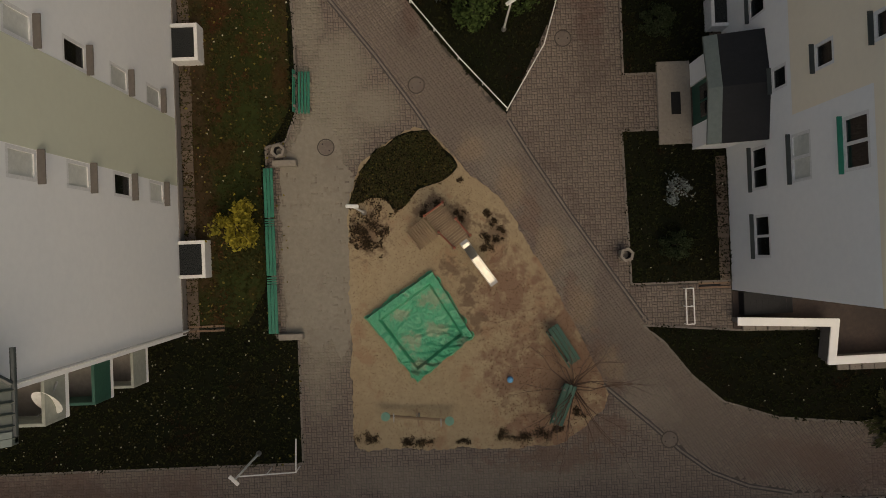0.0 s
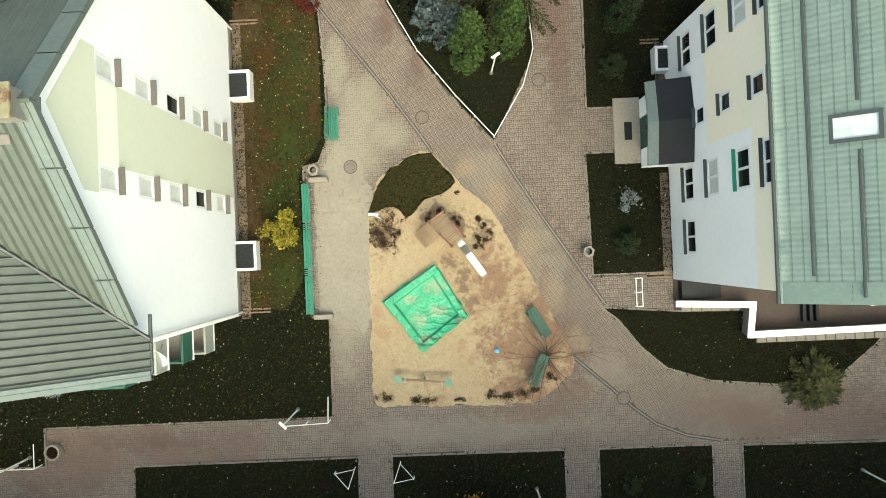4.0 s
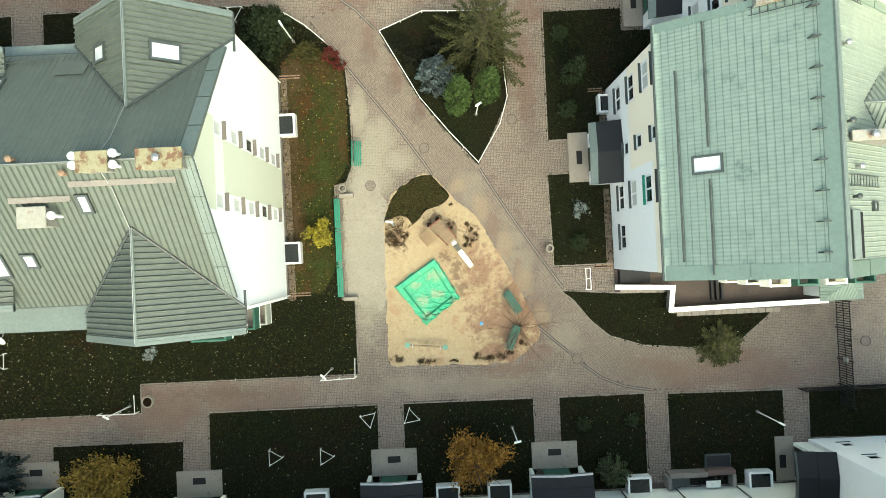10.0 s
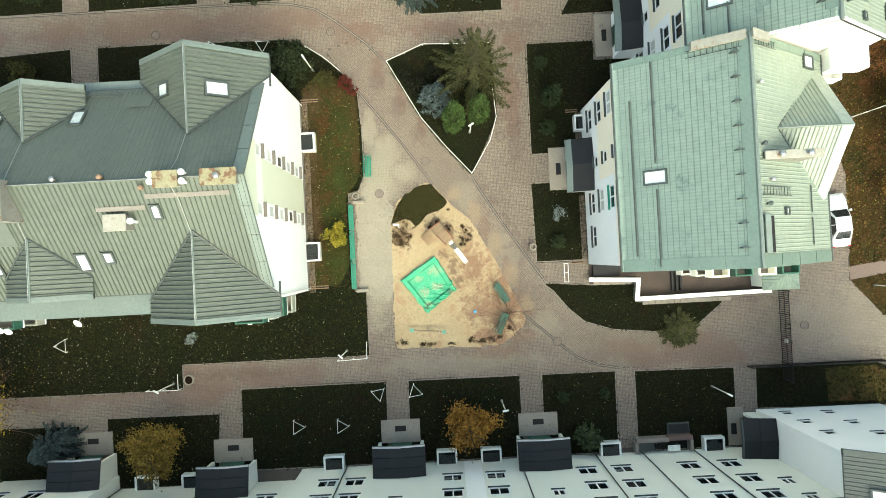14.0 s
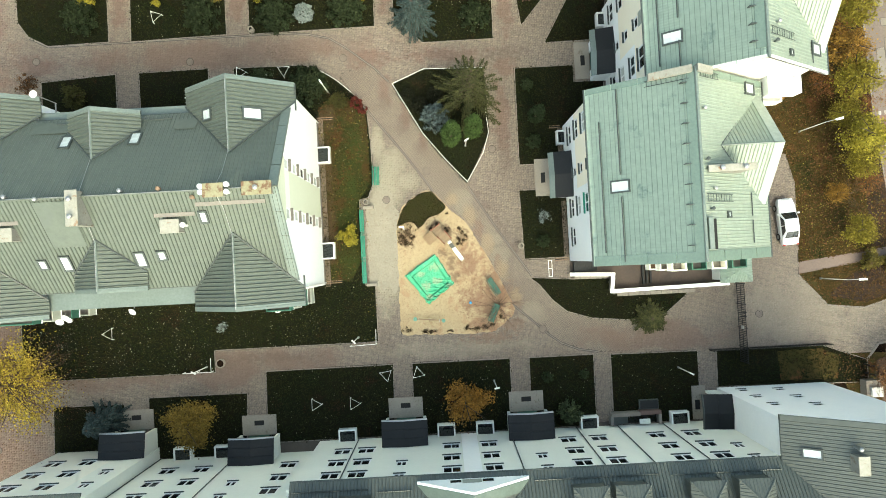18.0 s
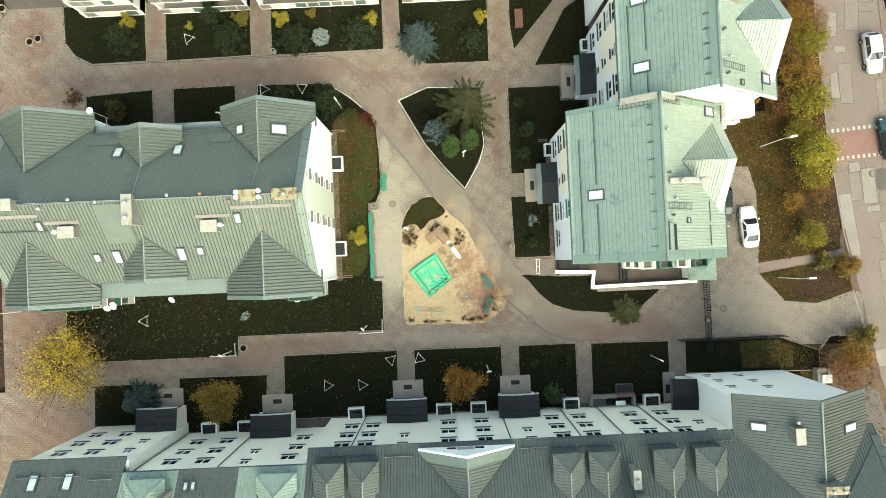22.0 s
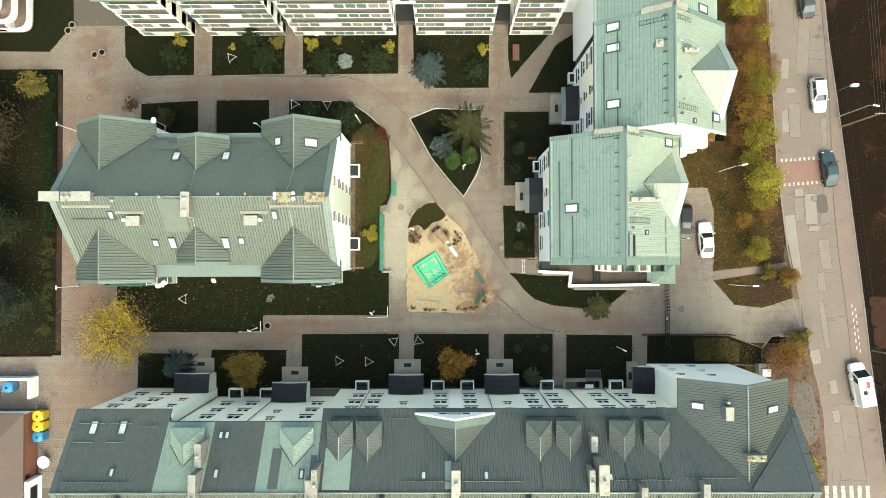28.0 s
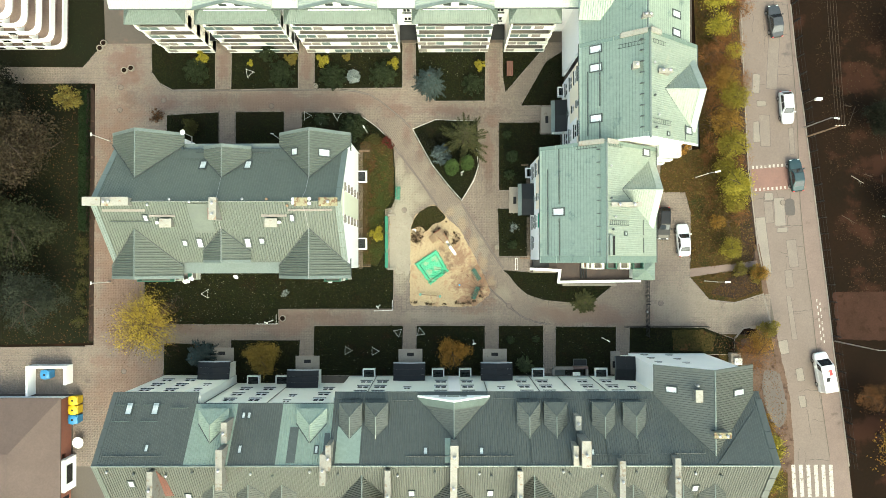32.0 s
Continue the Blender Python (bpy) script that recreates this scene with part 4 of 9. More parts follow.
for s, z, w, h in wins:
    window(W, put(s, z), w, h, 1, M_BROWNSILL, 0.22, M_GLASS if (abs(z - 7.0) < 0.1 and s > 8) or (abs(z - 4.35) < 0.1 and s < 8) else M_PALEPANE)
# cream field of the gable, cut round the windows by keeping to the space between them
# the upper band gets a paler render, painting in the light on it
for ya, yb, za, zb, m in ((2.85, 5.65, 0.5, 12.2, M_BEIGE), (2.85, 5.65, 12.2, 13.5, M_CREAMW)):
    part("cream_panel", box(WX, ya, za, WX + 0.012, yb, zb), m, W)
bm = bmesh.new()
v = [bm.verts.new((WX + o, y, z)) for o in (0.0, 0.012) for y, z in ((1.9, 13.51), (6.6, 13.51), (6.6, 14.25), (4.2, 16.1), (1.9, 14.35))]
bm.faces.new(v[5:]), bm.faces.new(v[:5][::-1])
for i in range(5):
    bm.faces.new((v[i - 1], v[i], v[5 + i], v[5 + i - 1]))
part("cream_panel", bm, M_BEIGE, W)
for a, b in (((-37.25, 12.1), (-37.25, -3.4)), ((WX - 0.31, 12.1), (-17.9, 12.1)), ((-17.9, 10.1), (-30.4, 10.1)), ((-30.4, 12.1), (-36.94, 12.1)), ((-36.94, -3.4), (-30.4, -3.4)), ((-30.4, -2.4), (-17.9, -2.4)), ((-17.9, -3.4), (WX - 0.31, -3.4))):
    wall(W, a, b, 0.0, 11.7, [], M_WHITE)
part("plinth", box(WX, -3.35, 0.0, WX + 0.05, 12.05, 0.45), M_PLINTH, W)
for x in (-17.9, -30.4):
    part("return_wall", box(x - 0.15, 10.1, 0, x + 0.15, 11.8, 11.7), M_WHITE, W)
    part("return_wall", box(x - 0.15, -3.1, 0, x + 0.15, -2.4, 11.7), M_WHITE, W)
XE, XW, EY = -10.65, -37.65, 6.5
for sg in (1, -1):
    ye, ze = RY + sg * EY, RZ - SL * EY
    roof_face(W, [(XW, RY, RZ), (XE, RY, RZ), (XE, ye, ze), (XW, ye, ze)], M_ROOFW, (0, sg, -SL), 0.29, h=0.03 if sg > 0 else 0.085)
    for x, inn in ((XE, -0.62), (XW, 0.62)):
        verge(W, (x, RY, RZ), (x, ye, ze), (inn, 0, 0))
    for cx in (-14.5, -33.85):
        wing(W, "y", cx, 4.15, RY + sg * 2.85, RY + sg * 8.4, 15.12, SL, M_ROOFW, M_WHITE, 11.0, 0.35)
    wing(W, "y", -24.2, 2.7, RY + sg * 2.85, RY + sg * 6.6, 15.12, 0.7, M_ROOFW, M_FLASH, 12.0, 0.2)
    gutter(W, (-30.2, RY + sg * 6.5, 12.15), (-18.1, RY + sg * 6.5, 12.15))
part("ridge_cap", cyl(bmesh.new(), (XW, RY, RZ + 0.04), (XE, RY, RZ + 0.03), 0.08, n=8), M_ROOFW, W)
part("loggia_roof", box(-30.0, -3.9, 11.35, -18.3, -2.1, 11.6), M_FLASH, W)
part("loggia_roof", box(-30.0, 9.8, 11.35, -18.3, 11.2, 11.6), M_FLASH, W)
for x0, x1, yc, zt, cap, n in ((-15.45, -14.2, 3.85, 17.8, M_RUST, 0), (-12.85, -10.98, 3.85, 17.8, M_RUST, 1), (-38.0, -36.2, 3.95, 18.0, M_CAPW, 0), (-36.1, -35.0, 3.95, 17.7, M_CAPW, 2), (-34.9, -33.2, 3.95, 18.0, M_CAPW, 0)):
    chimney(W, x0, yc - 0.4, x1, yc + 0.4, 16.4, zt, cap, n)
chimney(W, -24.55, 2.0, -23.85, 4.3, 15.0, 17.9, M_CAPW, 2)
part("soot_side", box(-24.95, 2.1, 15.6, -24.56, 3.3, 17.2), M_BRICKR, W)
for x, y, z in ((-15.7, 4.15, 17.0), (-15.7, 3.75, 17.0), (-13.95, 4.2, 17.0), (-13.95, 3.7, 17.0), (-17.5, 1.75, 15.7), (-30.8, 1.75, 15.7)):
    part("flue_pot", lathe(bmesh.new(), [(0.09, -0.5), (0.09, 0.55), (0.19, 0.58), (0.19, 0.72), (0.06, 0.82)], 12, (x, y, z)), M_WHITEP, W)
for x, y in ((-18.6, 4.2), (-16.4, 3.5), (-21.2, 4.2), (-29.0, 4.2), (-31.4, 3.6), (-26.8, 3.9)):
    part("vent_pipe", lathe(bmesh.new(), [(0.1, -0.3), (0.1, 0.25), (0.16, 0.28), (0.15, 0.4), (0.05, 0.46)], 10, (x, y, RZ - SL * abs(y - RY))), M_WOOD if x > -19 else M_METAL, W)
for x in (-18.4, -29.9):
    z = RZ - SL * (RY - 1.7)
    chimney(W, x - 0.6, 1.28, x + 0.6, 2.12, z - 0.5, z + 0.85, M_CAPW, 0)
nS, nN = (0, -SL, 1), (0, SL, 1)
zs = lambda y: RZ - SL * abs(y - RY) + 0.02
for x, y, w, h in ((-21.6, -0.4, 0.8, 1.4), (-20.0, -0.2, 0.7, 0.9), (-27.0, -0.4, 0.8, 1.4), (-28.7, -0.4, 0.7, 0.9), (-16.15, 2.25, 0.62, 1.05), (-32.15, 2.25, 0.62, 1.05)):
    skylight(W, (x, y, zs(y)), (0, SL, 1), nS, w, h)
for x, y, w, h in ((-21.64, 8.35, 0.85, 1.3), (-26.7, 8.35, 0.85, 1.3)):
    skylight(W, (x, y, zs(y)), (0, -SL, 1), nN, w, h)
for cx, o, w, h in ((-14.5, 1.45, 0.95, 1.5), (-14.5, -1.9, 0.9, 1.1)):
    skylight(W, (cx + o, 9.7 if o > 0 else 9.9, 15.12 - SL * abs(o) + 0.02), (-math.copysign(1, o), 0, SL), (math.copysign(SL, o), 0, 1), w, h)
for xa, xb, y in ((-16.44, -11.65, 3.05), (-19.47, -16.65, 2.48), (-31.65, -28.83, 2.48), (-36.6, -31.9, 3.05)):
    z = zs(y) + 0.1
    bm = sheet(bmesh.new(), [(xa, y + 0.13, z + 0.06), (xb, y + 0.13, z + 0.06), (xb, y - 0.13, z), (xa, y - 0.13, z)], 0.04)
    for i in range(6):
        x = xa + 0.2 + (xb - xa - 0.4) * i / 5
        B(bm, x - 0.02, y - 0.1, z - 0.2, x + 0.02, y + 0.1, z)
    part("roof_walkway", bm, M_PLINTH, W)
# smooth replacement sheets on the ribbed slopes
for xa, xb, ya, yb in ((-27.3, -24.9, 3.7, 0.7), (-29.6, -25.9, 10.2, 9.2), (-19.0, -17.4, 9.9, 9.0)):
    bm = bmesh.new()
    sheet(bm, [(xa, ya, zs(ya) + 0.09), (xb, ya, zs(ya) + 0.09), (xb, yb, zs(yb) + 0.09), (xa, yb, zs(yb) + 0.09)], 0.03)
    part("replacement_sheet", bm, M_ROOFW, W)
for xa, xb, y in ((-36.2, -31.6, 1.9), (-28.0, -25.2, 10.0), (-22.8, -19.4, 10.0)):
    pipe(W, [(xa, y, zs(y) + 0.13), (xb, y, zs(y) + 0.13)], 0.05, M_SILL, "snow_guard")
# lightning wire over the roof
pipe(W, [(-36, RY, 17.5), (-31.5, RY + 0.05, 17.55), (-24.2, RY, 17.5), (-14.6, RY, 17.45), (-11, RY, 17.5)], 0.018, M_METAL, "lightning_wire")
for sg in (1, -1):
    pipe(W, [(-14.9, RY, 17.45), (-14.6, RY + sg * 1.2, 16.5), (-14.5, RY + sg * 2.9, 15.3), (-14.5, RY + sg * 8.3, 15.3)], 0.02, M_METAL, "lightning_wire")
    pipe(W, [(-24.0, RY, 17.45), (-24.2, RY + sg * 2.9, 15.3), (-24.2, RY + sg * 6.5, 15.3)], 0.02, M_METAL, "lightning_wire")
for y in (-3.2, 11.9):
    pipe(W, [(WX + 0.1, y, 11.6), (WX + 0.1, y, 0.1)], 0.05, M_WHITEP)
gutter(W, (-10.35, 10.3, 11.85), (-10.35, 12.3, 11.85), 0.07)
gutter(W, (-10.35, -4.3, 11.85), (-10.35, -2.2, 11.85), 0.07)
for x0, x1 in ((-13.6, -11.7), (-35.5, -31.5)):
    for z in (2.4, 5.0, 7.6, 10.1):
        balcony(W, x0, x1, -4.9, -3.4, z, M_BENCH2 if z in (5.0, 10.1) else M_GREYPANEL, floor=M_PLINTH)
light_well(WX + 0.05, 8.75, 1.55, 1.1, -90)
light_well(WX + 0.05, -0.23, 1.55, 1.1, -90)


# ---- east apartment houses ----
def east_house(dx, dy, dz, label):
    R = thing("apartment_house", (17.9 + dx, 4 + dy, 0), label, "house", "apartment houses")
    T = Matrix.Translation((dx, dy, 0))
    x = lambda v: v + dx
    y = lambda v: v + dy
    wx = x(12.05)
    big, small = (1.65, 1.2), (0.85, 1.0)
    ys0 = -2.4 if dx == 0 else 0.1
    north = [(8.9, 2.4, *big), (8.9, 5.25, *big), (8.9, 8.0, *big), (5.4, 3.85, *small), (5.4, 6.5, *small), (5.4, 9.3, *small)]
    south = [(2.4, 2.1, *big), (2.4, 4.9, *big), (2.4, 7.75, *big), (2.4, 10.0, 1.75, 1.3), (-0.2, 2.1, *big)]
    north.append((8.9, 10.0, 1.75, 1.3))
    for y1, y0, zc, ws in ((10.3, 3.9, 5.1, north), (3.9, ys0, 9.2, [w for w in south if w[0] > ys0 + 1])):
        for za, zb, m in ((0.0, zc, M_WHITE), (zc, 11.55 + dz, M_PEACH)):
            hs = [(y1 - yy - w / 2, y1 - yy + w / 2, z, z + h) for yy, z, w, h in ws if za < z + h / 2 < zb]
            _, put = wall(R, (wx, y(y1)), (wx, y(y0)), za, zb, hs, m)
            for yy, z, w, h in ws:
                if za < z + h / 2 < zb:
                    green = abs(yy - 2.4) < 0.01 and abs(z - 7.75) < 0.01 and dx == 0
                    window(R, put(y1 - yy, z), w, h, 2 if w > 1 else 1, M_GREENSILL if green else None, 0.15, M_PALEPANE if (yy, z) in ((2.4, 4.9), (8.9, 8.0)) else None)
    part("grey_wall_field", box(wx - 0.012, y(4.85), 10.45, wx, y(5.95), 11.5 + dz), M_GREYPANEL, R)
    zt = 11.55 + dz
    wall(R, (wx + 0.31, y(ys0)), (x(23.75), y(ys0)), 0, zt, [], M_WHITE if dx == 0 else M_CREAMW, top=[(0.0, zt), (11.39, zt), (5.55, 16.3 + dz)])
    wall(R, (x(23.75), y(ys0 + 0.3)), (x(23.75), y(10.0)), 0, zt, [], M_WHITE)
    wall(R, (x(23.75), y(10.3)), (wx + 0.31, y(10.3)), 0, zt, [], M_WHITE, top=[(0.0, zt), (11.39, zt), (5.84, 16.3 + dz)])
    RX, EZ, RZ2 = x(18.1), 11.7 + dz, 16.6 + dz
    ya, yb = y(ys0 - 0.35), y(10.65 if dx == 0 else 11.4)
    sl = (RZ2 - EZ) / 6.5
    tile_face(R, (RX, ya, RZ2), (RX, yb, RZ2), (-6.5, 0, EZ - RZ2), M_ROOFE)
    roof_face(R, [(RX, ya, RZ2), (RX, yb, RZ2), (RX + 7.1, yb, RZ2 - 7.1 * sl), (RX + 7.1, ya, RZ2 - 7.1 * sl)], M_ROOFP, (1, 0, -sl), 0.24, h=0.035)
    part("ridge_cap", cyl(bmesh.new(), (RX, ya, RZ2 + 0.04), (RX, yb, RZ2 + 0.04), 0.13, n=8), M_FLASH, R)
    for sgn in (-1, 1):
        far = 6.5 if sgn < 0 else 7.1
        ze = RZ2 - sl * far
        verge(R, (RX, ya, RZ2), (RX + far * sgn, ya, ze), (0, 0.75 if dx == 0 else 0.2, 0), M_EAVE if dx == 0 else M_WHITEP)
        verge(R, (RX, yb, RZ2), (RX + far * sgn, yb, ze), (0, -0.45, 0), M_EAVE)
        gutter(R, (RX + (far + 0.06) * sgn, ya, ze - 0.05), (RX + (far + 0.06) * sgn, yb, ze - 0.05))
    wing(R, "x", y(5.4), 4.15, x(20.2), x(24.72), 14.95 + dz, 0.8, M_ROOFP, M_WHITE, 11.0 + dz, 0.6, 0.27, flash_w=0.68, rib=0.05, flash_mat=M_ROOFN)
    zw = lambda xx: RZ2 - sl * abs(xx - RX) + 0.02
    skylight(R, (x(13.5), y(3.05), zw(x(13.5))), (sl, 0, 1), (-sl, 0, 1), 0.95, 1.5) if dx == 0 else None
    if dx:
        for yy in (2.6, 8.3, 10.4):
            skylight(R, (x(13.2), y(yy), zw(x(13.2))), (sl, 0, 1), (-sl, 0, 1), 0.95, 1.5)
        chimney(R, x(16.4), y(7.3), x(17.0), y(7.9), zw(x(16.4)) - 0.5, RZ2 - 0.2, M_CAPW, 1)
        chimney(R, x(19.2), y(6.85), x(20.6), y(7.15), RZ2 - 2.4, RZ2 - 0.3, M_CAPW, 2)
    for xx, y0, y1 in ((12.35, ys0 + 0.6, 8.0), (13.5, ys0 - 0.1, 2.3), (13.5, 3.9, 10.2)):
        z = zw(x(xx)) + 0.12
        pipe(R, [(x(xx), y(y0), z), (x(xx), y(y1), z)], 0.05, M_SILL, "snow_guard")
    # smooth green band below the ridge, with hooks along its edge
    part("ridge_band", sheet(bmesh.new(), [(RX - 0.12, ya + 0.7, zw(RX - 0.12) + 0.1), (RX - 0.12, yb - 0.4, zw(RX - 0.12) + 0.1), (RX - 0.62, yb - 0.4, zw(RX - 0.62) + 0.1), (RX - 0.62, ya + 0.7, zw(RX - 0.62) + 0.1)], 0.05), M_EAVE, R)
    for i in range(9):
        yy = ya + 1.2 + i * (yb - ya - 2.2) / 8
        part("roof_hook", box(RX - 0.95, yy - 0.03, zw(RX - 0.95), RX - 0.55, yy + 0.03, zw(RX - 0.55) + 0.18), M_SILL, R)
    ladder(R, (x(15.2), y(9.9), zw(x(15.2)) + 0.1), (RX - 0.4, y(9.9), zw(RX - 0.4) + 0.1), (0, 0.4, 0), 9)
    ladder(R, (RX + 0.3, y(10.0), zw(RX + 0.3) + 0.1), (RX + 2.2, y(10.0), zw(RX + 2.2) + 0.1), (0, 0.4, 0), 8)
    ladder(R, (RX + 0.3, y(1.4), zw(RX + 0.3) + 0.1), (RX + 3.0, y(1.4), zw(RX + 3.0) + 0.1), (0, 0.5, 0), 10)
    # parapet wall on the joint with the next house
    for xa, xb in ((15.4, 17.8), (18.1, 19.6)):
        bm = bmesh.new()
        q = [(x(v), yy, zw(x(v)) + 0.4) for v, yy in ((xa, yb - 0.4), (xb, yb - 0.4), (xb, yb + 0.1), (xa, yb + 0.1))]
        sheet(bm, q, 0.9)
        part("party_parapet", bm, M_CAPW, R)
    if dx == 0:
        chimney(R, x(18.7), y(3.45), x(21.9), y(3.8), RZ2 - 2.6, RZ2 - 0.1, M_CAPW, 2)
    skylight(R, (x(20.6), y(0.5), zw(x(20.6))), (-sl, 0, 1), (sl, 0, 1), 0.5, 0.5)
    skylight(R, (x(23.7), y(9.9 if dx == 0 else 1.3), zw(x(23.7))), (-sl, 0, 1), (sl, 0, 1), 0.9, 1.3)
    if dx == 0:
        part("roof_hatch", bevel(box(x(18.35), y(-1.9), RZ2 - 1.0, x(18.7), y(0.3), RZ2 + 0.05), 0.03), M_FLASH, R)
        part("hatch_lid", bevel(box(x(18.72), y(-1.9), RZ2 - 1.4, x(19.05), y(0.2), RZ2 - 0.3), 0.03), M_BLACK, R)
    for yy in (-1.6, 0.4) if dx == 0 else (0.2, ):
        pipe(R, [(x(23.2), y(yy), zw(x(23.2)) + 0.1), (x(23.2), y(yy + 1.7), zw(x(23.2)) + 0.1)], 0.04, M_SILL, "snow_guard")
    for k, (vx, vy) in enumerate(((18.6, 7.8), (18.6, 4.3), (19.2, 2.3), (18.8, 0.9))):
        z = zw(x(vx))
        part("vent_pipe", lathe(bmesh.new(), [(0.07, -0.2), (0.07, 0.35), (0.13, 0.37), (0.13, 0.45), (0.04, 0.5)], 10, (x(vx), y(vy), z)), M_SILL if k % 2 else M_METAL, R)
    # entrance porch
    px0, px1, py0, py1 = x(10.15), wx - 0.01, y(3.5), y(7.3)
    por = thing("entrance_porch", (px0, y(5.4), 0), "white entrance porch under a dark pitched roof", "porch", "entrance porches")
    part("side_wall", box(px0 + 0.45, py0 + 0.1, 0, px1, py0 + 0.35, 2.9), M_WHITE, por)
    part("side_wall", box(px0 + 0.45, py1 - 0.35, 0, px1, py1 - 0.1, 2.9), M_WHITE, por)
    part("front_wall", box(px0 + 0.45, y(4.55) - 0.7, 0, px0 + 0.7, y(4.55), 2.9), M_WHITE, por)
    part("front_wall", box(px0 + 0.45, y(6.25), 0, px0 + 0.7, y(6.25) + 0.7, 2.9), M_WHITE, por)
    door = part("door", box(px0 + 0.52, y(4.56), 0.1, px0 + 0.6, y(6.24), 2.2), M_BENCH2, por, "teal glazed entrance door")
    part("pane", box(px0 + 0.505, y(4.75), 0.9, px0 + 0.515, y(5.35), 2.0), M_GLASS, door)
    part("pane", box(px0 + 0.505, y(5.45), 0.9, px0 + 0.515, y(6.05), 2.0), M_GLASS, door)
    for ys, yy in ((py0 - 0.15, y(5.4)), (y(5.4), py1 + 0.15)):
        bm = bmesh.new()
        zz = (3.05, 3.35) if ys < y(5.3) else (3.35, 3.05)
        sheet(bm, [(px0 + 0.35, ys, zz[0]), (px1, ys, zz[0] + 0.5), (px1, yy, zz[1] + 0.5), (px0 + 0.35, yy, zz[1])], 0.12)
        part("roof_panel", bm, M_DARKROOF, por)
        bm = bmesh.new()
        sheet(bm, [(px0 - 0.1, ys, zz[0] - 0.2), (px0 + 0.34, ys, zz[0] + 0.03), (px0 + 0.34, yy, zz[1] + 0.03), (px0 - 0.1, yy, zz[1] - 0.2)], 0.1)
        part("fascia", bm, M_FLASH, por)
    step = thing("entrance_step", (x(10), y(5.5), 0), "speckled concrete entrance step with a foot grating", "step", "entrance steps")
    part("slab", bevel(box(x(9.2), y(3.85), -0.05, px0 + 0.44, y(7.35), 0.14), 0.015), M_SLAB, step)
    part("foot_grating", box(x(9.75), y(5.1), 0.141, x(10.15), y(6.05), 0.155), M_BLACK, step)
    light_well(wx - 0.01, y(9.2), 1.3, 0.7, 90)
    return R


E1 = east_house(0, 0, 0, "white and peach apartment house with a pale green tiled roof")
E2 = east_house(4.35, 10.85, 1.35, "taller white apartment house with a pale green tiled roof")
for z in (2.6, 5.4, 8.2, 11.0):
    balcony(E2, 25.4, 27.9, 9.5, 10.94, z, M_WHITE)

# ---- south apartment block ----
S = thing("apartment_block", (-6, -24, 0), "long grey rendered apartment block with a slate-grey sheet roof", "house", "apartment houses")
WN, SRY, SRZ, SSL = -18.0, -24.4, 17.1, 0.66
sw, sh = 1.5, 1.35


def s_facade(xa, xb, yw, zt, cols, narrow, z0s, m):
    hs = [(xb - c - sw / 2, xb - c + sw / 2, z, z + sh) for c in cols for z in z0s] + [(xb - c - 0.45, xb - c + 0.45, z, z + 1.05) for c in narrow for z in [v + 1.0 for v in z0s[1:]]]
    _, put = wall(S, (xb, yw), (xa, yw), 0, zt, hs, m)
    for c in cols:
        for z in z0s:
            window(S, put(xb - c, z), sw, sh, 2, None, 0.1)
    for c in narrow:
        for z in [v + 1.0 for v in z0s[1:]]:
            window(S, put(xb - c, z), 0.9, 1.05, 2, None, 0.1)


Z3 = (3.1, 6.3, 9.3)
s_facade(-12.0, -2.6, WN, 12.6, (-9.6, -7.5), (-4.1,), Z3, M_GREYW)
s_facade(-2.6, 5.4, WN, 12.6, (0.0, 3.3), (), Z3, M_GREYW)
s_facade(5.4, 15.4, WN, 12.6, (10.3, 13.0), (7.4,), Z3, M_GREYW)
s_facade(15.4, 25.1, WN, 12.6, (18.1, 21.2), (23.4,), Z3, M_GREYW)
s_facade(-27.4, -12.31, WN - 0.9, 12.2, (-25.1, -22.1, -14.45), (-18.1,), Z3, M_GREYW)
s_facade(-37.0, -30.2, WN + 0.2, 12.6, (-35.2, -32.2), (), (3.0, 6.0, 9.0), M_CREAMW)
s_facade(-30.2, -27.7, WN + 0.2, 12.6, (), (-29.0,), (2.6, 5.2, 8.2), M_GREYW)
part("return_wall", box(-27.7, WN - 1.2, 0, -27.4, WN + 0.2, 12.6), M_GREYW, S)
part("return_wall", box(-12.3, WN - 1.2, 0, -12.0, WN, 12.6), M_GREYW, S)
part("pilaster", box(0.95, WN, 0.3, 2.35, WN + 0.06, 12.4), M_WHITE, S)
for x in (-8.6, 5.5, 11.7, 15.5, 19.7):
    pipe(S, [(x, WN + 0.09, 0.2), (x, WN + 0.09, 12.5)], 0.05, M_SILL)
for x in (-27.2, -20.0):
    pipe(S, [(x, WN - 0.8, 0.2), (x, WN - 0.8, 12.2)], 0.05, M_SILL)
wall(S, (-37.0, WN - 0.1), (-37.0, -30.9), 0, 12.5, [], M_CREAMW)
wall(S, (-37.0, -30.9), (36.0, -30.9), 0, 12.5, [], M_GREYW)
ye_n = -17.5


def s_roof(xa, xb, ye, m, ridge=True):
    z = SRZ - SSL * abs(ye - SRY)
    roof_face(S, [(xa, SRY, SRZ), (xb, SRY, SRZ), (xb, ye, z), (xa, ye, z)], m, (0, math.copysign(1, ye - SRY), -SSL), 0.26, h=0.055 if ye > SRY else 0.07)
    gutter(S, (xa, ye, z - 0.05), (xb, ye, z - 0.05))


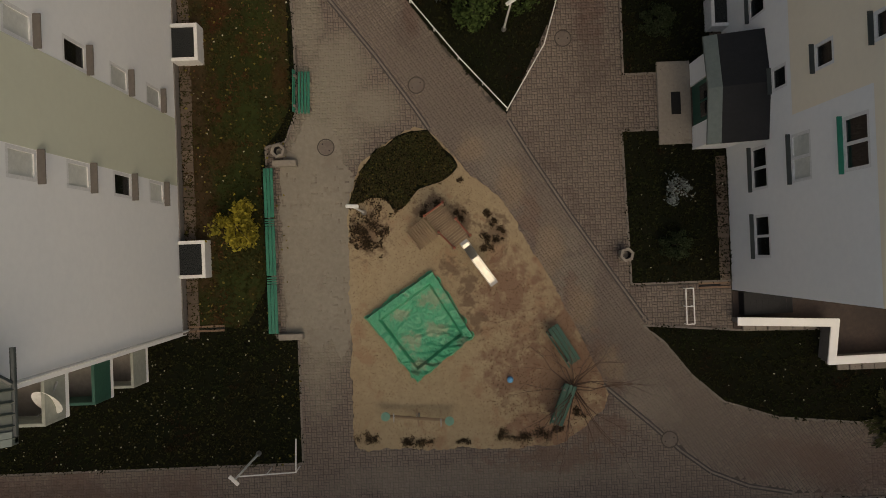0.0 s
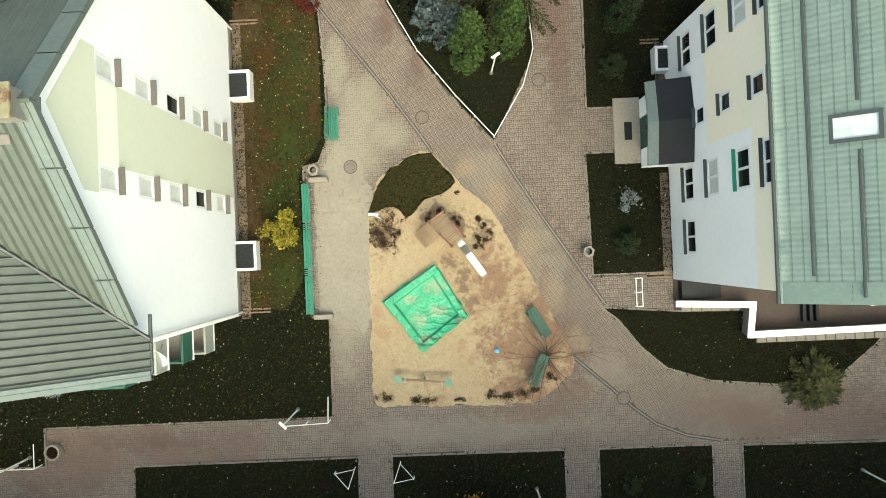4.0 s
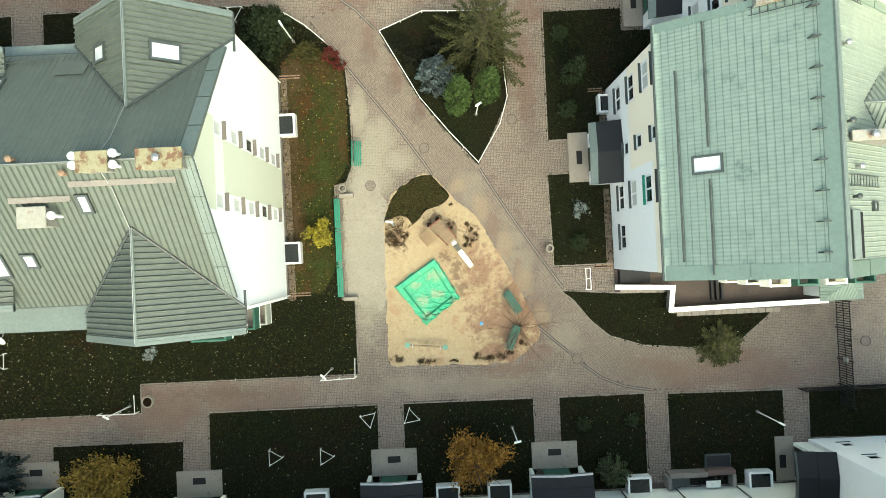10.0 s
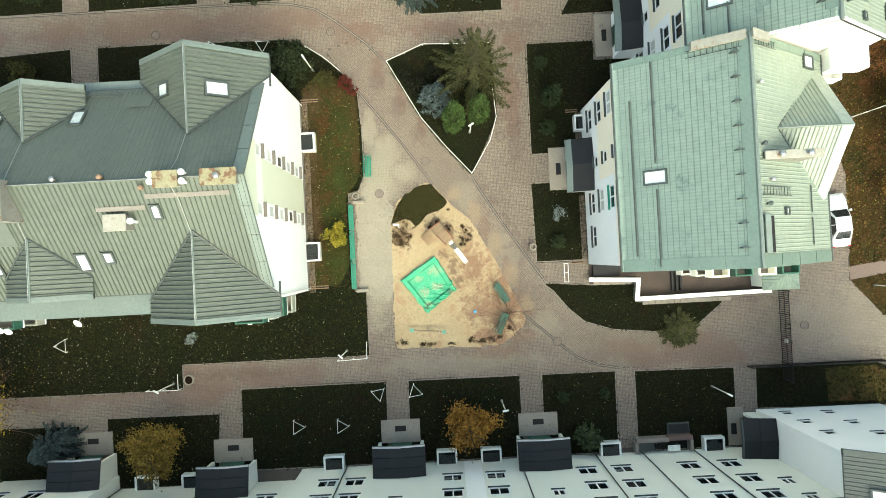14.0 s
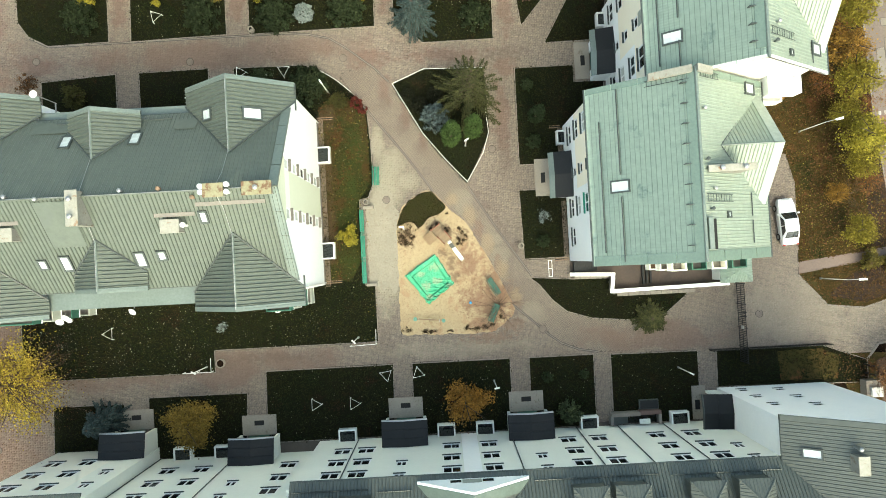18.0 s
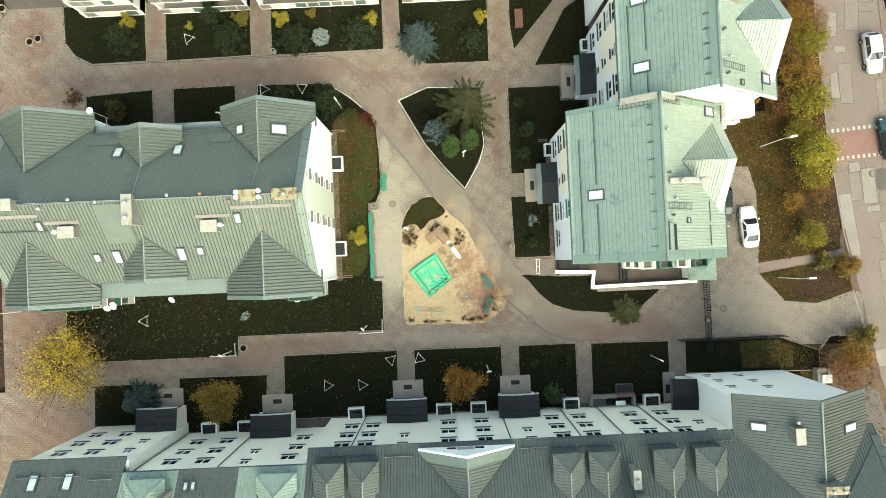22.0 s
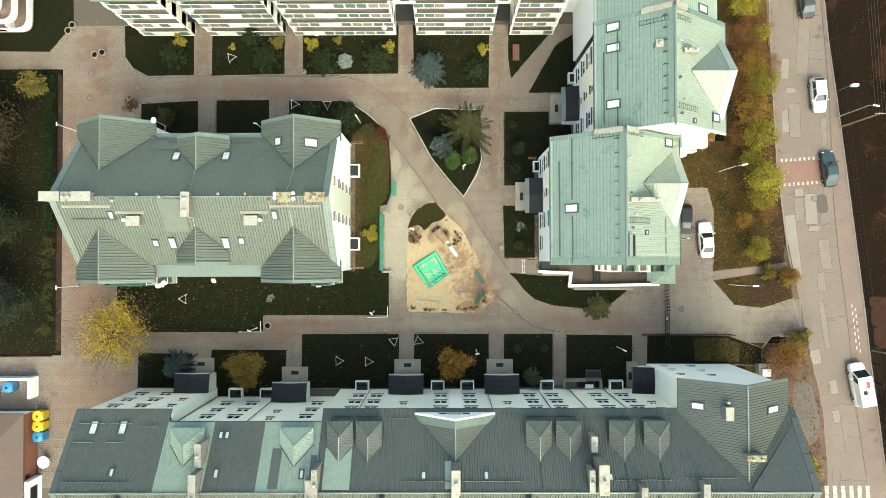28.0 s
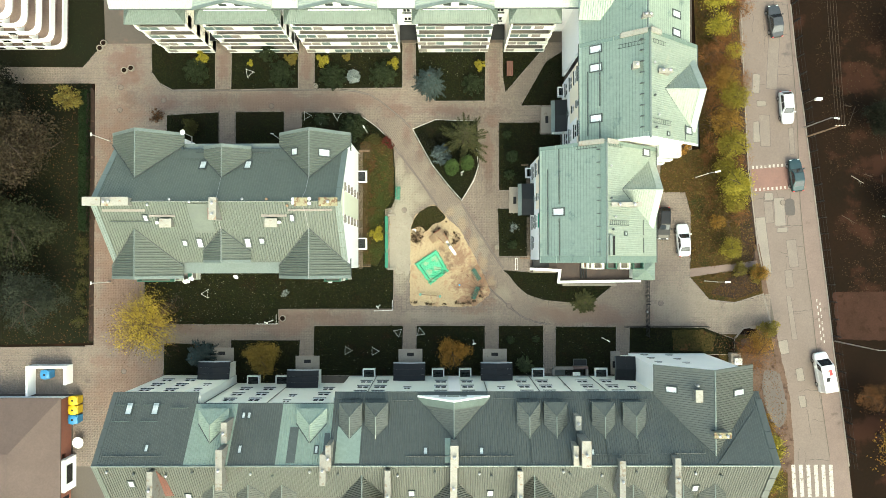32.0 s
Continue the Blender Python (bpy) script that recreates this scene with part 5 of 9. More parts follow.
s_roof(-37.4, -27.6, ye_n, M_ROOFS)
s_roof(-27.6, -22.85, -18.6, M_ROOFL)
s_roof(-22.85, -17.75, -18.6, M_ROOFS)
s_roof(-17.75, -12.05, -18.6, M_ROOFL)
s_roof(-12.05, 36.3, ye_n, M_ROOFS)
s_roof(-37.4, 36.3, -31.2, M_ROOFB)
part("ridge_cap", cyl(bmesh.new(), (-37.4, SRY, SRZ + 0.04), (36.3, SRY, SRZ + 0.04), 0.1, n=8), M_FLASH, S)
verge(S, (-37.4, SRY, SRZ), (-37.4, ye_n, SRZ - SSL * 6.9), (0.6, 0, 0), M_ROOFS)
verge(S, (-37.4, SRY, SRZ), (-37.4, -31.2, SRZ - SSL * 6.8), (0.6, 0, 0), M_ROOFW)
zn = lambda yy: SRZ - SSL * abs(yy - SRY) + 0.02
# sheets of another batch let into the slope
for xa, xb, ya, yb, m in ((-16.6, -15.65, -24.1, -20.85, M_ROOFS), (-11.35, -8.72, -24.15, -20.8, M_ROOFL), (0.5, 1.1, -24.1, -21.9, M_ROOFL), (-12.72, -12.1, -24.1, -21.4, M_ROOFS)):
    bm = bmesh.new()
    sheet(bm, [(xa, ya, zn(ya) + 0.045), (xb, ya, zn(ya) + 0.045), (xb, yb, zn(yb) + 0.045), (xa, yb, zn(yb) + 0.045)], 0.05)
    part("new_roof_sheet", bm, m, S)
# eave walkways and rails of thin bar along the roof edge
for xa, xb, y in ((-36.6, -34.0, -18.7), (-33.6, -31.2, -18.7), (-30.4, -28.4, -19.0), (-36.6, -34.6, -20.3), (-33.4, -31.5, -20.3), (-11.8, -6.2, -18.1), (-5.5, -3.0, -18.3), (6.0, 15.2, -18.1), (16.0, 24.0, -18.2), (-36.5, -30.0, -23.5), (-3.8, 1.0, -23.5), (2.0, 8.0, -23.5), (16.8, 22.4, -23.4), (23.6, 28.6, -23.3)):
    part("snow_guard", box(xa, y - 0.03, zn(y) + 0.03, xb, y + 0.03, zn(y) + 0.13), M_ROOFK if -21 < y < -18.4 else M_SILL, S)
# standing seams where the slate sheets overlap below the dormers
for x in (9.8, 12.77, 18.07, 21.5):
    part("seam", cyl(bmesh.new(), (x, -22.0, zn(-22.0) + 0.03), (x, -24.1, zn(-24.1) + 0.03), 0.04, n=5), M_SILL, S)
# white centre gable behind a low parapet, its roof edged with a wide metal band
wing(S, "y", 1.5, 4.1, -22.05, -18.02, 15.6, 0.66, M_ROOFS, None, 12.2, 0.5, 0.26, flash=True, main=0.66, flash_w=0.75, rib=0.04, flash_mat=M_ROOFK)
bm = bmesh.new()
v = [bm.verts.new((x, y, z)) for y in (-17.8, -18.0) for x, z in ((-2.6, 12.5), (5.6, 12.5), (5.6, 12.95), (1.5, 15.65), (-2.6, 12.95))]
bm.faces.new(v[:5]), bm.faces.new(v[5:][::-1])
for i in range(5):
    bm.faces.new((v[i - 1], v[i], v[5 + i], v[5 + i - 1]))
part("gable_wall", bm, M_WHITE, S)
for x in (0.25, 2.6):
    w = part("window", box(-0.45, -0.02, 0, 0.45, 0.02, 0.6), M_PVC, S)
    w.matrix_basis = Matrix.Translation((x, -17.78, 13.05))
    part("pane", box(-0.4, 0.021, 0.05, 0.4, 0.03, 0.55), M_GLASS, w)
part("gable_panel", box(0.72, -17.79, 13.0, 2.13, -17.76, 13.7), M_GREYPANEL, S)


def dormer(xc, half, m, zr, ze, yin, yapex, yout, south=False):
    """A dormer with a hipped front: two side slopes, a triangular nose, cheeks and a low front wall."""
    sg = -1 if south else 1
    yv = SRY + sg * (SRZ - ze) / SSL
    for o in (-half, half):
        roof_face(S, [(xc, yin, zr), (xc, yapex, zr), (xc + o, yout, ze), (xc + o, yv, ze)], m, (o, 0, ze - zr), 0.25, 0.1, "dormer_slope", h=0.035)
        part("hip_cap", cyl(bmesh.new(), (xc, yapex, zr + 0.03), (xc + o, yout, ze + 0.03), 0.05, n=6), m, S)
        part("valley_gutter", cyl(bmesh.new(), (xc, yin, zr + 0.02), (xc + o, yv, ze + 0.02), 0.06, n=6), M_SILL, S)
        x0, x1 = sorted((xc + o * 0.94, xc + o * 0.86))
        ya, yb = sorted((yout - sg * 0.2, yv))
        part("cheek", box(x0, ya, min(zn(ya), zn(yb)) - 0.3, x1, yb, ze - 0.08), m, S)
    roof_face(S, [(xc - half, yout, ze), (xc + half, yout, ze), (xc, yapex, zr)], m, (0, sg, -0.6), 0.25, 0.1, "dormer_nose", h=0.035)
    part("ridge_cap", cyl(bmesh.new(), (xc, yin, zr + 0.04), (xc, yapex, zr + 0.04), 0.06, n=6), M_FLASH, S)
    ya, yb = sorted((yout - sg * 0.25, yout - sg * 0.4))
    part("front_wall", box(xc - half * 0.85, ya, zn(yout) - 0.4, xc + half * 0.85, yb, ze - 0.08), m, S)


for xc in (-9.97, -7.1, 9.8, 12.77, 18.07, 21.5):
    dormer(xc, 1.28, M_ROOFS, 15.48, 14.67, -21.94, -19.58, -18.2)
for xc in (-25.21, -14.3):
    dormer(xc, 1.68, M_ROOFL, 15.75, 14.55, -22.35, -20.4, -18.85)
for xc in (-24.9, -21.1, -17.4, 17.2, 21.1, 26.6, 30.1):
    dormer(xc, 1.5, M_ROOFB, 15.35, 14.5, SRY - 2.6, SRY - 4.6, SRY - 6.0, True)
wing(S, "y", 1.4, 3.4, SRY - 1.6, -31.3, 15.9, 0.8, M_ROOFB, M_GREYW, 12, 0.3, 0.26, main=0.66)
wing(S, "y", -8.5, 4.0, SRY - 1.2, -31.3, 16.2, 0.8, M_ROOFB, M_GREYW, 12, 0.3, 0.26, main=0.66)
wing(S, "y", 10.2, 4.0, SRY - 1.2, -31.3, 16.2, 0.8, M_ROOFB, M_GREYW, 12, 0.3, 0.26, main=0.66)
part("red_sheet", sheet(bmesh.new(), [(-30.6, -25.0, zn(-25.0) + 0.05), (-29.9, -26.3, zn(-26.3) + 0.05), (-29.6, -28.6, zn(-28.6) + 0.05), (-30.6, -28.6, zn(-28.6) + 0.05)], 0.05), mat("red_brown_primer", (0.17, 0.062, 0.042), (0.13, 0.05, 0.036), big=1.0, fine=6), S)
for x, y0, y1, zt, wd in ((-30.9, -28.6, -24.9, 17.6, 0.5), (-23.4, -26.6, -22.45, 18.0, 0.6), (-23.3, -22.0, -19.9, 16.8, 0.5), (-12.45, -26.2, -23.0, 17.9, 0.5), (-11.85, -24.6, -22.0, 18.0, 0.45), (1.5, -24.2, -22.0, 18.2, 0.72), (1.42, -28.5, -24.4, 17.9, 0.6), (-5.6, -30.0, -24.8, 17.6, 0.5), (8.5, -30.0, -24.9, 17.6, 0.5), (19.25, -27.8, -23.7, 18.0, 0.5), (25.1, -27.6, -23.4, 18.0, 0.5), (15.4, -24.2, -21.5, 18.3, 0.85), (15.05, -20.9, -19.5, 15.9, 0.5), (14.45, -24.2, -22.2, 17.6, 0.45)):
    chimney(S, x - wd / 2, y0, x + wd / 2, y1, min(zn(y0), zn(y1)) - 0.4, zt, M_CAPW if 0 < x < 17 else None, 1)
for x, y, w, h in ((-35.04, -19.1, 0.85, 1.5), (-32.08, -19.1, 0.85, 1.5), (-22.0, -19.75, 0.52, 0.85), (-21.37, -19.75, 0.52, 0.85), (-31.93, -22.8, 0.55, 0.95), (-21.75, -22.9, 0.55, 1.0), (-13.44, -22.95, 0.5, 0.95), (-1.6, -23.06, 0.55, 0.9), (4.47, -23.07, 0.55, 0.9), (16.5, -23.2, 0.5, 0.8)):
    skylight(S, (x, y, zn(y)), (0, -SSL, 1), (0, SSL, 1), w, h)
for x, y in ((-33.8, -26.8), (-28, -28.6), (-3.2, -28.2), (5.5, -28.2), (28, -27.5)):
    skylight(S, (x, y, zn(y)), (0, SSL, 1), (0, -SSL, 1), 0.8, 1.1)
for k, x in enumerate((-35.8, -33.0, -29.6, -26.6, -20.4, -18.1, -14.0, -11.0, -4.6, -0.6, 4.2, 5.5, 13.2, 13.9, 17.4, 21.0, 27.4, 30.2)):
    yy = SRY - (0.7 + 0.25 * (k % 3))
    part("vent_pipe", lathe(bmesh.new(), [(0.08, -0.2), (0.08, 0.3), (0.15, 0.32), (0.15, 0.4), (0.05, 0.46)], 10, (x, yy, zn(yy))), M_SILL if k % 2 else M_METAL, S)

# white east wing of the south block, with its own ridge
COLS = ((26.87, (1.1, 3.8, 6.7)), (30.0, (1.5, 4.5, 7.4)))
_, put = wall(S, (35.2, -15.0), (25.1, -15.0), 0, 12.7, [(35.2 - c - 0.45, 35.2 - c + 0.45, z, z + 0.8) for c, zz in COLS for z in zz], M_WHITE, name="wing_wall")
for c, zz in COLS:
    for z in zz:
        window(S, put(35.2 - c, z), 0.9, 0.8, 1, None, 0.06)
wall(S, (25.1, -15.31), (25.1, WN), 0, 12.7, [], M_WHITE, name="wing_wall")
wall(S, (35.2, -18.0), (35.2, -15.3), 0, 12.7, [], M_WHITE, name="wing_wall")
zr2, RXE = 16.6, 29.65
for xe in (24.3, 35.6):
    pts = [(RXE, -14.4, zr2), (RXE, -23.6, zr2), (xe, -18.4 if xe < 29 else -24.3, 12.7), (xe, -14.4, 12.7)]
    roof_face(S, pts, M_ROOFS if xe < 29 else M_ROOFB, (xe - RXE, 0, -3.9), 0.26, h=0.035 if xe < 29 else 0.05)
bm = bmesh.new()
v = [bm.verts.new((x, y, z)) for y in (-15.01, -15.3) for x, z in ((25.1, 12.7), (35.2, 12.7), (RXE, 16.4))]
bm.faces.new(v[:3]), bm.faces.new(v[3:][::-1])
for i in range(3):
    bm.faces.new((v[i - 1], v[i], v[3 + i], v[3 + i - 1]))
part("gable_wall", bm, M_WHITE, S)
part("ridge_cap", cyl(bmesh.new(), (RXE, -14.4, zr2 + 0.04), (RXE, -23.5, zr2 + 0.04), 0.09, n=8), M_FLASH, S)
part("valley_gutter", cyl(bmesh.new(), (RXE, -23.55, zr2 + 0.03), (24.4, -18.3, 12.78), 0.08, n=6), M_SILL, S)
for xe in (24.3, 35.6):
    part("verge_flashing", sheet(bmesh.new(), [(RXE, -14.36, zr2 + 0.07), (xe, -14.36, 12.77), (xe, -14.75, 12.77), (RXE, -14.75, zr2 + 0.07)], 0.25), M_ROOFS, S)
skylight(S, (25.9, -16.95, 13.9), (1, 0, 0.73), (-0.73, 0, 1), 0.8, 1.35)
ck = chimney(S, 27.75, -17.8, 28.4, -16.6, 14.6, 16.3, M_CAPW, 0)
part("flue_pot", lathe(bmesh.new(), [(0.1, 0.0), (0.1, 0.7), (0.17, 0.74), (0.17, 0.9), (0.06, 1.0)], 10, (28.0, -16.1, 15.3)), M_METAL, S)
chimney(S, 29.2, -21.35, 30.9, -20.85, 15.4, 17.5, M_RUST, 2)
skylight(S, (33.2, -17.2, 14.3), (-1, 0, 0.66), (0.66, 0, 1), 0.8, 2.0)
# low gable on the east end
roof_face(S, [(29.7, -24.2, 17.12), (36.3, -24.4, 17.14), (36.3, -18.2, 13.05)], M_ROOFS, (0, 1, -0.66), 0.26, h=0.035)
verge(S, (36.35, -24.4, 17.15), (36.35, -18.2, 13.06), (-0.75, 0, 0), M_ROOFS)
verge(S, (36.35, -24.4, 17.15), (36.35, -31.2, 12.66), (-0.75, 0, 0), M_ROOFS)


def s_porch(xc, yw, w=4.1, d=2.2):
    p = thing("entrance_porch", (xc, yw, 0), "grey entrance porch under a black bitumen roof", "porch", "entrance porches")
    x0, x1, y1 = xc - w / 2, xc + w / 2, yw + d
    part("side_wall", box(x0 + 0.2, yw + 0.02, 0, x0 + 0.45, y1 - 0.35, 2.8), M_GREYW, p)
    part("side_wall", box(x1 - 0.45, yw + 0.02, 0, x1 - 0.2, y1 - 0.35, 2.8), M_GREYW, p)
    part("door", box(xc - 0.9, y1 - 0.5, 0.1, xc + 0.9, y1 - 0.44, 2.3), M_BENCH2, p, "teal glazed entrance door")
    for xa, xb, za, zb in ((x0, xc, 2.85, 3.1), (xc, x1, 3.1, 2.85)):
        for k in range(3):
            ya, yb = yw + 0.03 + (y1 - yw) * k / 3, yw + (y1 - yw) * (k + 1) / 3
            dz = 0.45 * (1 - k / 3)
            bm = bmesh.new()
            sheet(bm, [(xa, ya, za + dz), (xb, ya, zb + dz), (xb, yb, zb + dz - 0.15), (xa, yb, za + dz - 0.15)], 0.12)
            part("roof_panel", bm, M_DARKROOF, p)
        bm = bmesh.new()
        sheet(bm, [(xa, y1 + 0.0, za + 0.05), (xb, y1, zb + 0.05), (xb, y1 + 0.12, zb + 0.02), (xa, y1 + 0.12, za + 0.02)], 0.2)
        part("fascia", bm, M_METAL, p)
    st = thing("entrance_step", (xc, y1, 0), "speckled concrete entrance step with a foot grating", "step", "entrance steps")
    part("slab", bevel(box(xc - 1.6, y1 - 0.42, -0.05, xc + 1.6, y1 + 1.45, 0.12), 0.015), M_SLAB, st)
    part("foot_grating", box(xc - 0.45, y1 + 0.5, 0.121, xc + 0.45, y1 + 0.95, 0.135), M_BLACK, st)


for xc, yw in ((-4.1, WN), (7.2, WN), (-17.9, WN - 0.9), (-29.4, WN + 0.2)):
    s_porch(xc, yw)

ar = thing("cellar_stair", (17.2, -17.2, 0), "dark sunken cellar stair behind a low concrete wall", "stair")
part("front_wall", bevel(box(15.0, -16.95, -0.05, 17.55, -16.7, 0.9), 0.02), M_PLINTH, ar)
part("top_rail", box(14.95, -17.0, 0.9, 17.55, -16.66, 0.98), M_KERB, ar, "pale concrete coping")
part("side_wall", box(14.85, -17.85, -0.05, 15.1, -16.96, 0.85), M_PLINTH, ar)
part("side_wall", box(19.3, -17.85, -0.05, 19.55, -16.96, 0.85), M_PLINTH, ar)
part("landing", box(15.11, -17.85, -0.05, 19.29, -16.96, 0.03), M_BLACK, ar)
for k in range(5):
    part("step", box(15.12 + 0.3 * k, -17.84, 0.03, 15.4 + 0.3 * k, -16.97, 0.62 - 0.12 * k), M_SILL, ar)
for k in range(9):
    part("baluster", cyl(bmesh.new(), (15.2 + 0.27 * k, -17.02, 0.5), (15.2 + 0.27 * k, -17.02, 0.97), 0.02, n=5), M_BLACK, ar)
part("planter", bevel(box(17.6, -16.98, -0.05, 19.55, -16.62, 0.82), 0.03), M_REDPAVE, ar, "brownish planter trough")
part("glazed_pane", box(17.5, -17.83, 0.7, 18.5, -17.35, 0.74), M_PALEPANE, ar)
dw = thing("cellar_hatch", (18.6, -16.1, 0), "dark flat hatch beside the cellar stair", "hatch")
part("curb", bevel(box(17.7, -16.6, -0.05, 19.5, -15.7, 0.25), 0.02), M_SILL, dw)
part("cover", bevel(box(17.78, -16.52, 0.251, 19.42, -15.78, 0.3), 0.01), M_DARKROOF, dw)
pw = thing("side_porch", (23.9, -16.5, 0), "black side porch under a bitumen roof", "porch")
part("back_wall", box(24.72, -17.8, 0, 24.98, -15.2, 2.85), M_GREYW, pw)
part("side_wall", box(24.0, -17.8, 0, 24.7, -17.6, 2.85), M_GREYW, pw)
part("side_wall", box(24.0, -15.4, 0, 24.7, -15.2, 2.85), M_GREYW, pw)
part("door", box(24.1, -17.2, 0.1, 24.15, -15.8, 2.25), M_SILL, pw, "dark glazed door")
for ya, yb, za, zb in ((-18.2, -16.55, 2.9, 3.12), (-16.55, -14.9, 3.12, 2.9)):
    for xa, xb, dz in ((22.65, 23.85, 0.0), (23.85, 25.05, 0.25)):
        part("roof_panel", sheet(bmesh.new(), [(xa, ya, za + dz), (xb, ya, za + dz + 0.2), (xb, yb, zb + dz + 0.2), (xa, yb, zb + dz)], 0.12), M_DARKROOF, pw)
    part("fascia", sheet(bmesh.new(), [(22.54, ya, za), (22.64, ya, za + 0.02), (22.64, yb, zb + 0.02), (22.54, yb, zb)], 0.2), M_SILL, pw)
st = thing("entrance_step", (23.3, -16.5, 0), "speckled concrete landing with a foot grating", "step", "entrance steps")
part("slab", bevel(box(22.7, -17.8, -0.05, 23.98, -14.7, 0.12), 0.015), M_SLAB, st)
part("foot_grating", box(22.95, -16.9, 0.121, 23.4, -16.0, 0.135), M_BLACK, st)
for xc, yy in ((-9.6, WN), (-0.4, WN), (3.2, WN), (12.9, WN), (21.3, WN), (-25.0, WN - 0.9), (-21.2, WN - 0.9)):
    light_well(xc, yy + 0.01, 1.65, 1.1, 0)

# ---- north apartment block with stacked balconies ----
Nb = thing("apartment_block", (-10, 32, 0), "pale apartment block with stacked white balconies", "house", "apartment houses")
STACKS = ((-36.7, -30.3, True), (-28.4, -19.1, False), (-17.9, -5.4, False), (-2.9, 6.4, False), (8.5, 13.9, True))
for x0, x1, cream in STACKS:
    wm = M_CREAMW if cream else M_WHITE
    n = max(2, round((x1 - x0) / 2.6))
    hs = [(x1 - (x0 + (k + 0.5) * (x1 - x0) / n) - 0.7, x1 - (x0 + (k + 0.5) * (x1 - x0) / n) + 0.7, z + 0.9, z + 2.2) for k in range(n) for z in (0.3, 3.05, 5.8, 8.55)]
    wall(Nb, (x0, 27.2), (x1, 27.2), 0, 12.4, [(x1 - x0 - h[1], x1 - x0 - h[0], h[2], h[3]) for h in hs], wm)
    for k in range(n):
        for z in (0.3, 3.05, 5.8, 8.55):
            xm = x0 + (k + 0.5) * (x1 - x0) / n
            window(Nb, Matrix.Translation((xm, 27.2, z + 0.9)) @ Matrix.Rotation(math.pi, 4, "Z"), 1.4, 1.3, 2)
    for z in (0.3, 3.05, 5.8, 8.55):
        b = balcony(Nb, x0, x1, 25.6, 27.19, z, M_PARAPET, floor=M_PLINTH)
        for k in range(n):
            xm = x0 + (k + 0.5) * (x1 - x0) / n
            for o in (-1.12, 0.08):
                if (k * 7 + int(z * 3) + int(o * 10)) % 4:
                    part("glazed_panel", box(xm + o, 25.56, z + 0.12, xm + o + 1.05, 25.6, z + 1.02), M_SCREEN if (k + int(z)) % 3 else M_PLINTH, b)
    for x in (x0, x1 - 0.3):
        part("return_wall", box(x, 27.51, 0, x + 0.3, 28.7, 12.4), wm, Nb)
    for x in (x0, x1 - 0.25):
        part("fin_wall", box(x, 25.75, 0, x + 0.25, 27.19, 11.4), wm, Nb)
    xm = (x0 + x1) / 2
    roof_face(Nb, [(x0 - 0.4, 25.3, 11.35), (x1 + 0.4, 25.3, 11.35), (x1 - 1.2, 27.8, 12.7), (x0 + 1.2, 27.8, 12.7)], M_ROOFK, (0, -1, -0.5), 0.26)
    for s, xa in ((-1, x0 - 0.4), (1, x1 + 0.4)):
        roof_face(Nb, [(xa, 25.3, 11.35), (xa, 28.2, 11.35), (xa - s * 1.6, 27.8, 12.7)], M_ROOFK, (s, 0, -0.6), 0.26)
    half = min(3.6, (x1 - x0) / 2 - 0.3)
    if not cream:
        wing(Nb, "y", xm, half + 0.9, 33.2, 26.2, 15.6, 0.5, M_ROOFN, M_WHITE, 12.0, 0.4, 0.3)
    for o in () if cream else (-0.9, 0.9):
        part("attic_window", box(xm + o - 0.45, 26.56, 13.4, xm + o + 0.45, 26.62, 14.1), M_GLASS, Nb)
for xa, xb in ((-30.3, -28.4), (-19.1, -17.9), (-5.4, -2.9), (6.4, 8.5)):
    hs = [((xb - xa) / 2 - 0.5, (xb - xa) / 2 + 0.5, z, z + 1.2) for z in (4.0, 6.8, 9.6)]
    wall(Nb, (xa, 28.4), (xb, 28.4), 0, 13.0, hs, M_WHITE)
    for z in (4.0, 6.8, 9.6):
        window(Nb, Matrix.Translation(((xa + xb) / 2, 28.4, z)) @ Matrix.Rotation(math.pi, 4, "Z"), 1.0, 1.2, 2)
    part("canopy", bevel(box(xa + 0.1, 26.4, 2.5, xb - 0.1, 28.39, 2.7), 0.02), M_DARKROOF, Nb)
wall(Nb, (13.9, 28.4), (16.4, 28.4), 0, 13.0, [], M_WHITE)
wall(Nb, (-36.7, 40.0), (-36.7, 27.2), 0, 13.0, [], M_CREAMW)
roof_face(Nb, [(-38.0, 26.5, 12.95), (17.0, 26.5, 12.95), (17.0, 34.5, 17.2), (-38.0, 34.5, 17.2)], M_ROOFN, (0, -1, -0.64), 0.3)
roof_face(Nb, [(-38.0, 41.0, 13.0), (17.0, 41.0, 13.0), (17.0, 34.5, 17.2), (-38.0, 34.5, 17.2)], M_ROOFN, (0, 1, -0.64), 0.3)
gutter(Nb, (-38.0, 26.45, 12.9), (17.0, 26.45, 12.9))
wall(Nb, (16.4, 40.0), (-36.7, 40.0), 0, 13.0, [], M_WHITE)
# third east house, seen only by its south end
E3 = thing("apartment_house", (22, 28, 0), "white apartment house adjoining in the north-east", "house", "apartment houses")
for xa, xe, al in ((22.25, 15.95, -1), (22.25, 28.55, 1)):
    tile_face(E3, (xa, 22.28, 17.95), (xa, 40.0, 17.95), (xe - xa, 0, -4.9), M_ROOFE)
part("ridge_cap", cyl(bmesh.new(), (22.25, 22.28, 18.0), (22.25, 40, 18.0), 0.13, n=8), M_FLASH, E3)
wall(E3, (16.4, 40), (16.4, 22.3), 0, 12.9, [], M_WHITE)
wall(E3, (28.1, 22.3), (28.1, 40), 0, 12.9, [], M_WHITE)
wing(E3, "x", 27.0, 2.6, 20.9, 15.6, 16.2, 0.6, M_ROOFL, M_WHITE, 12.5, 0.4, 0.26)
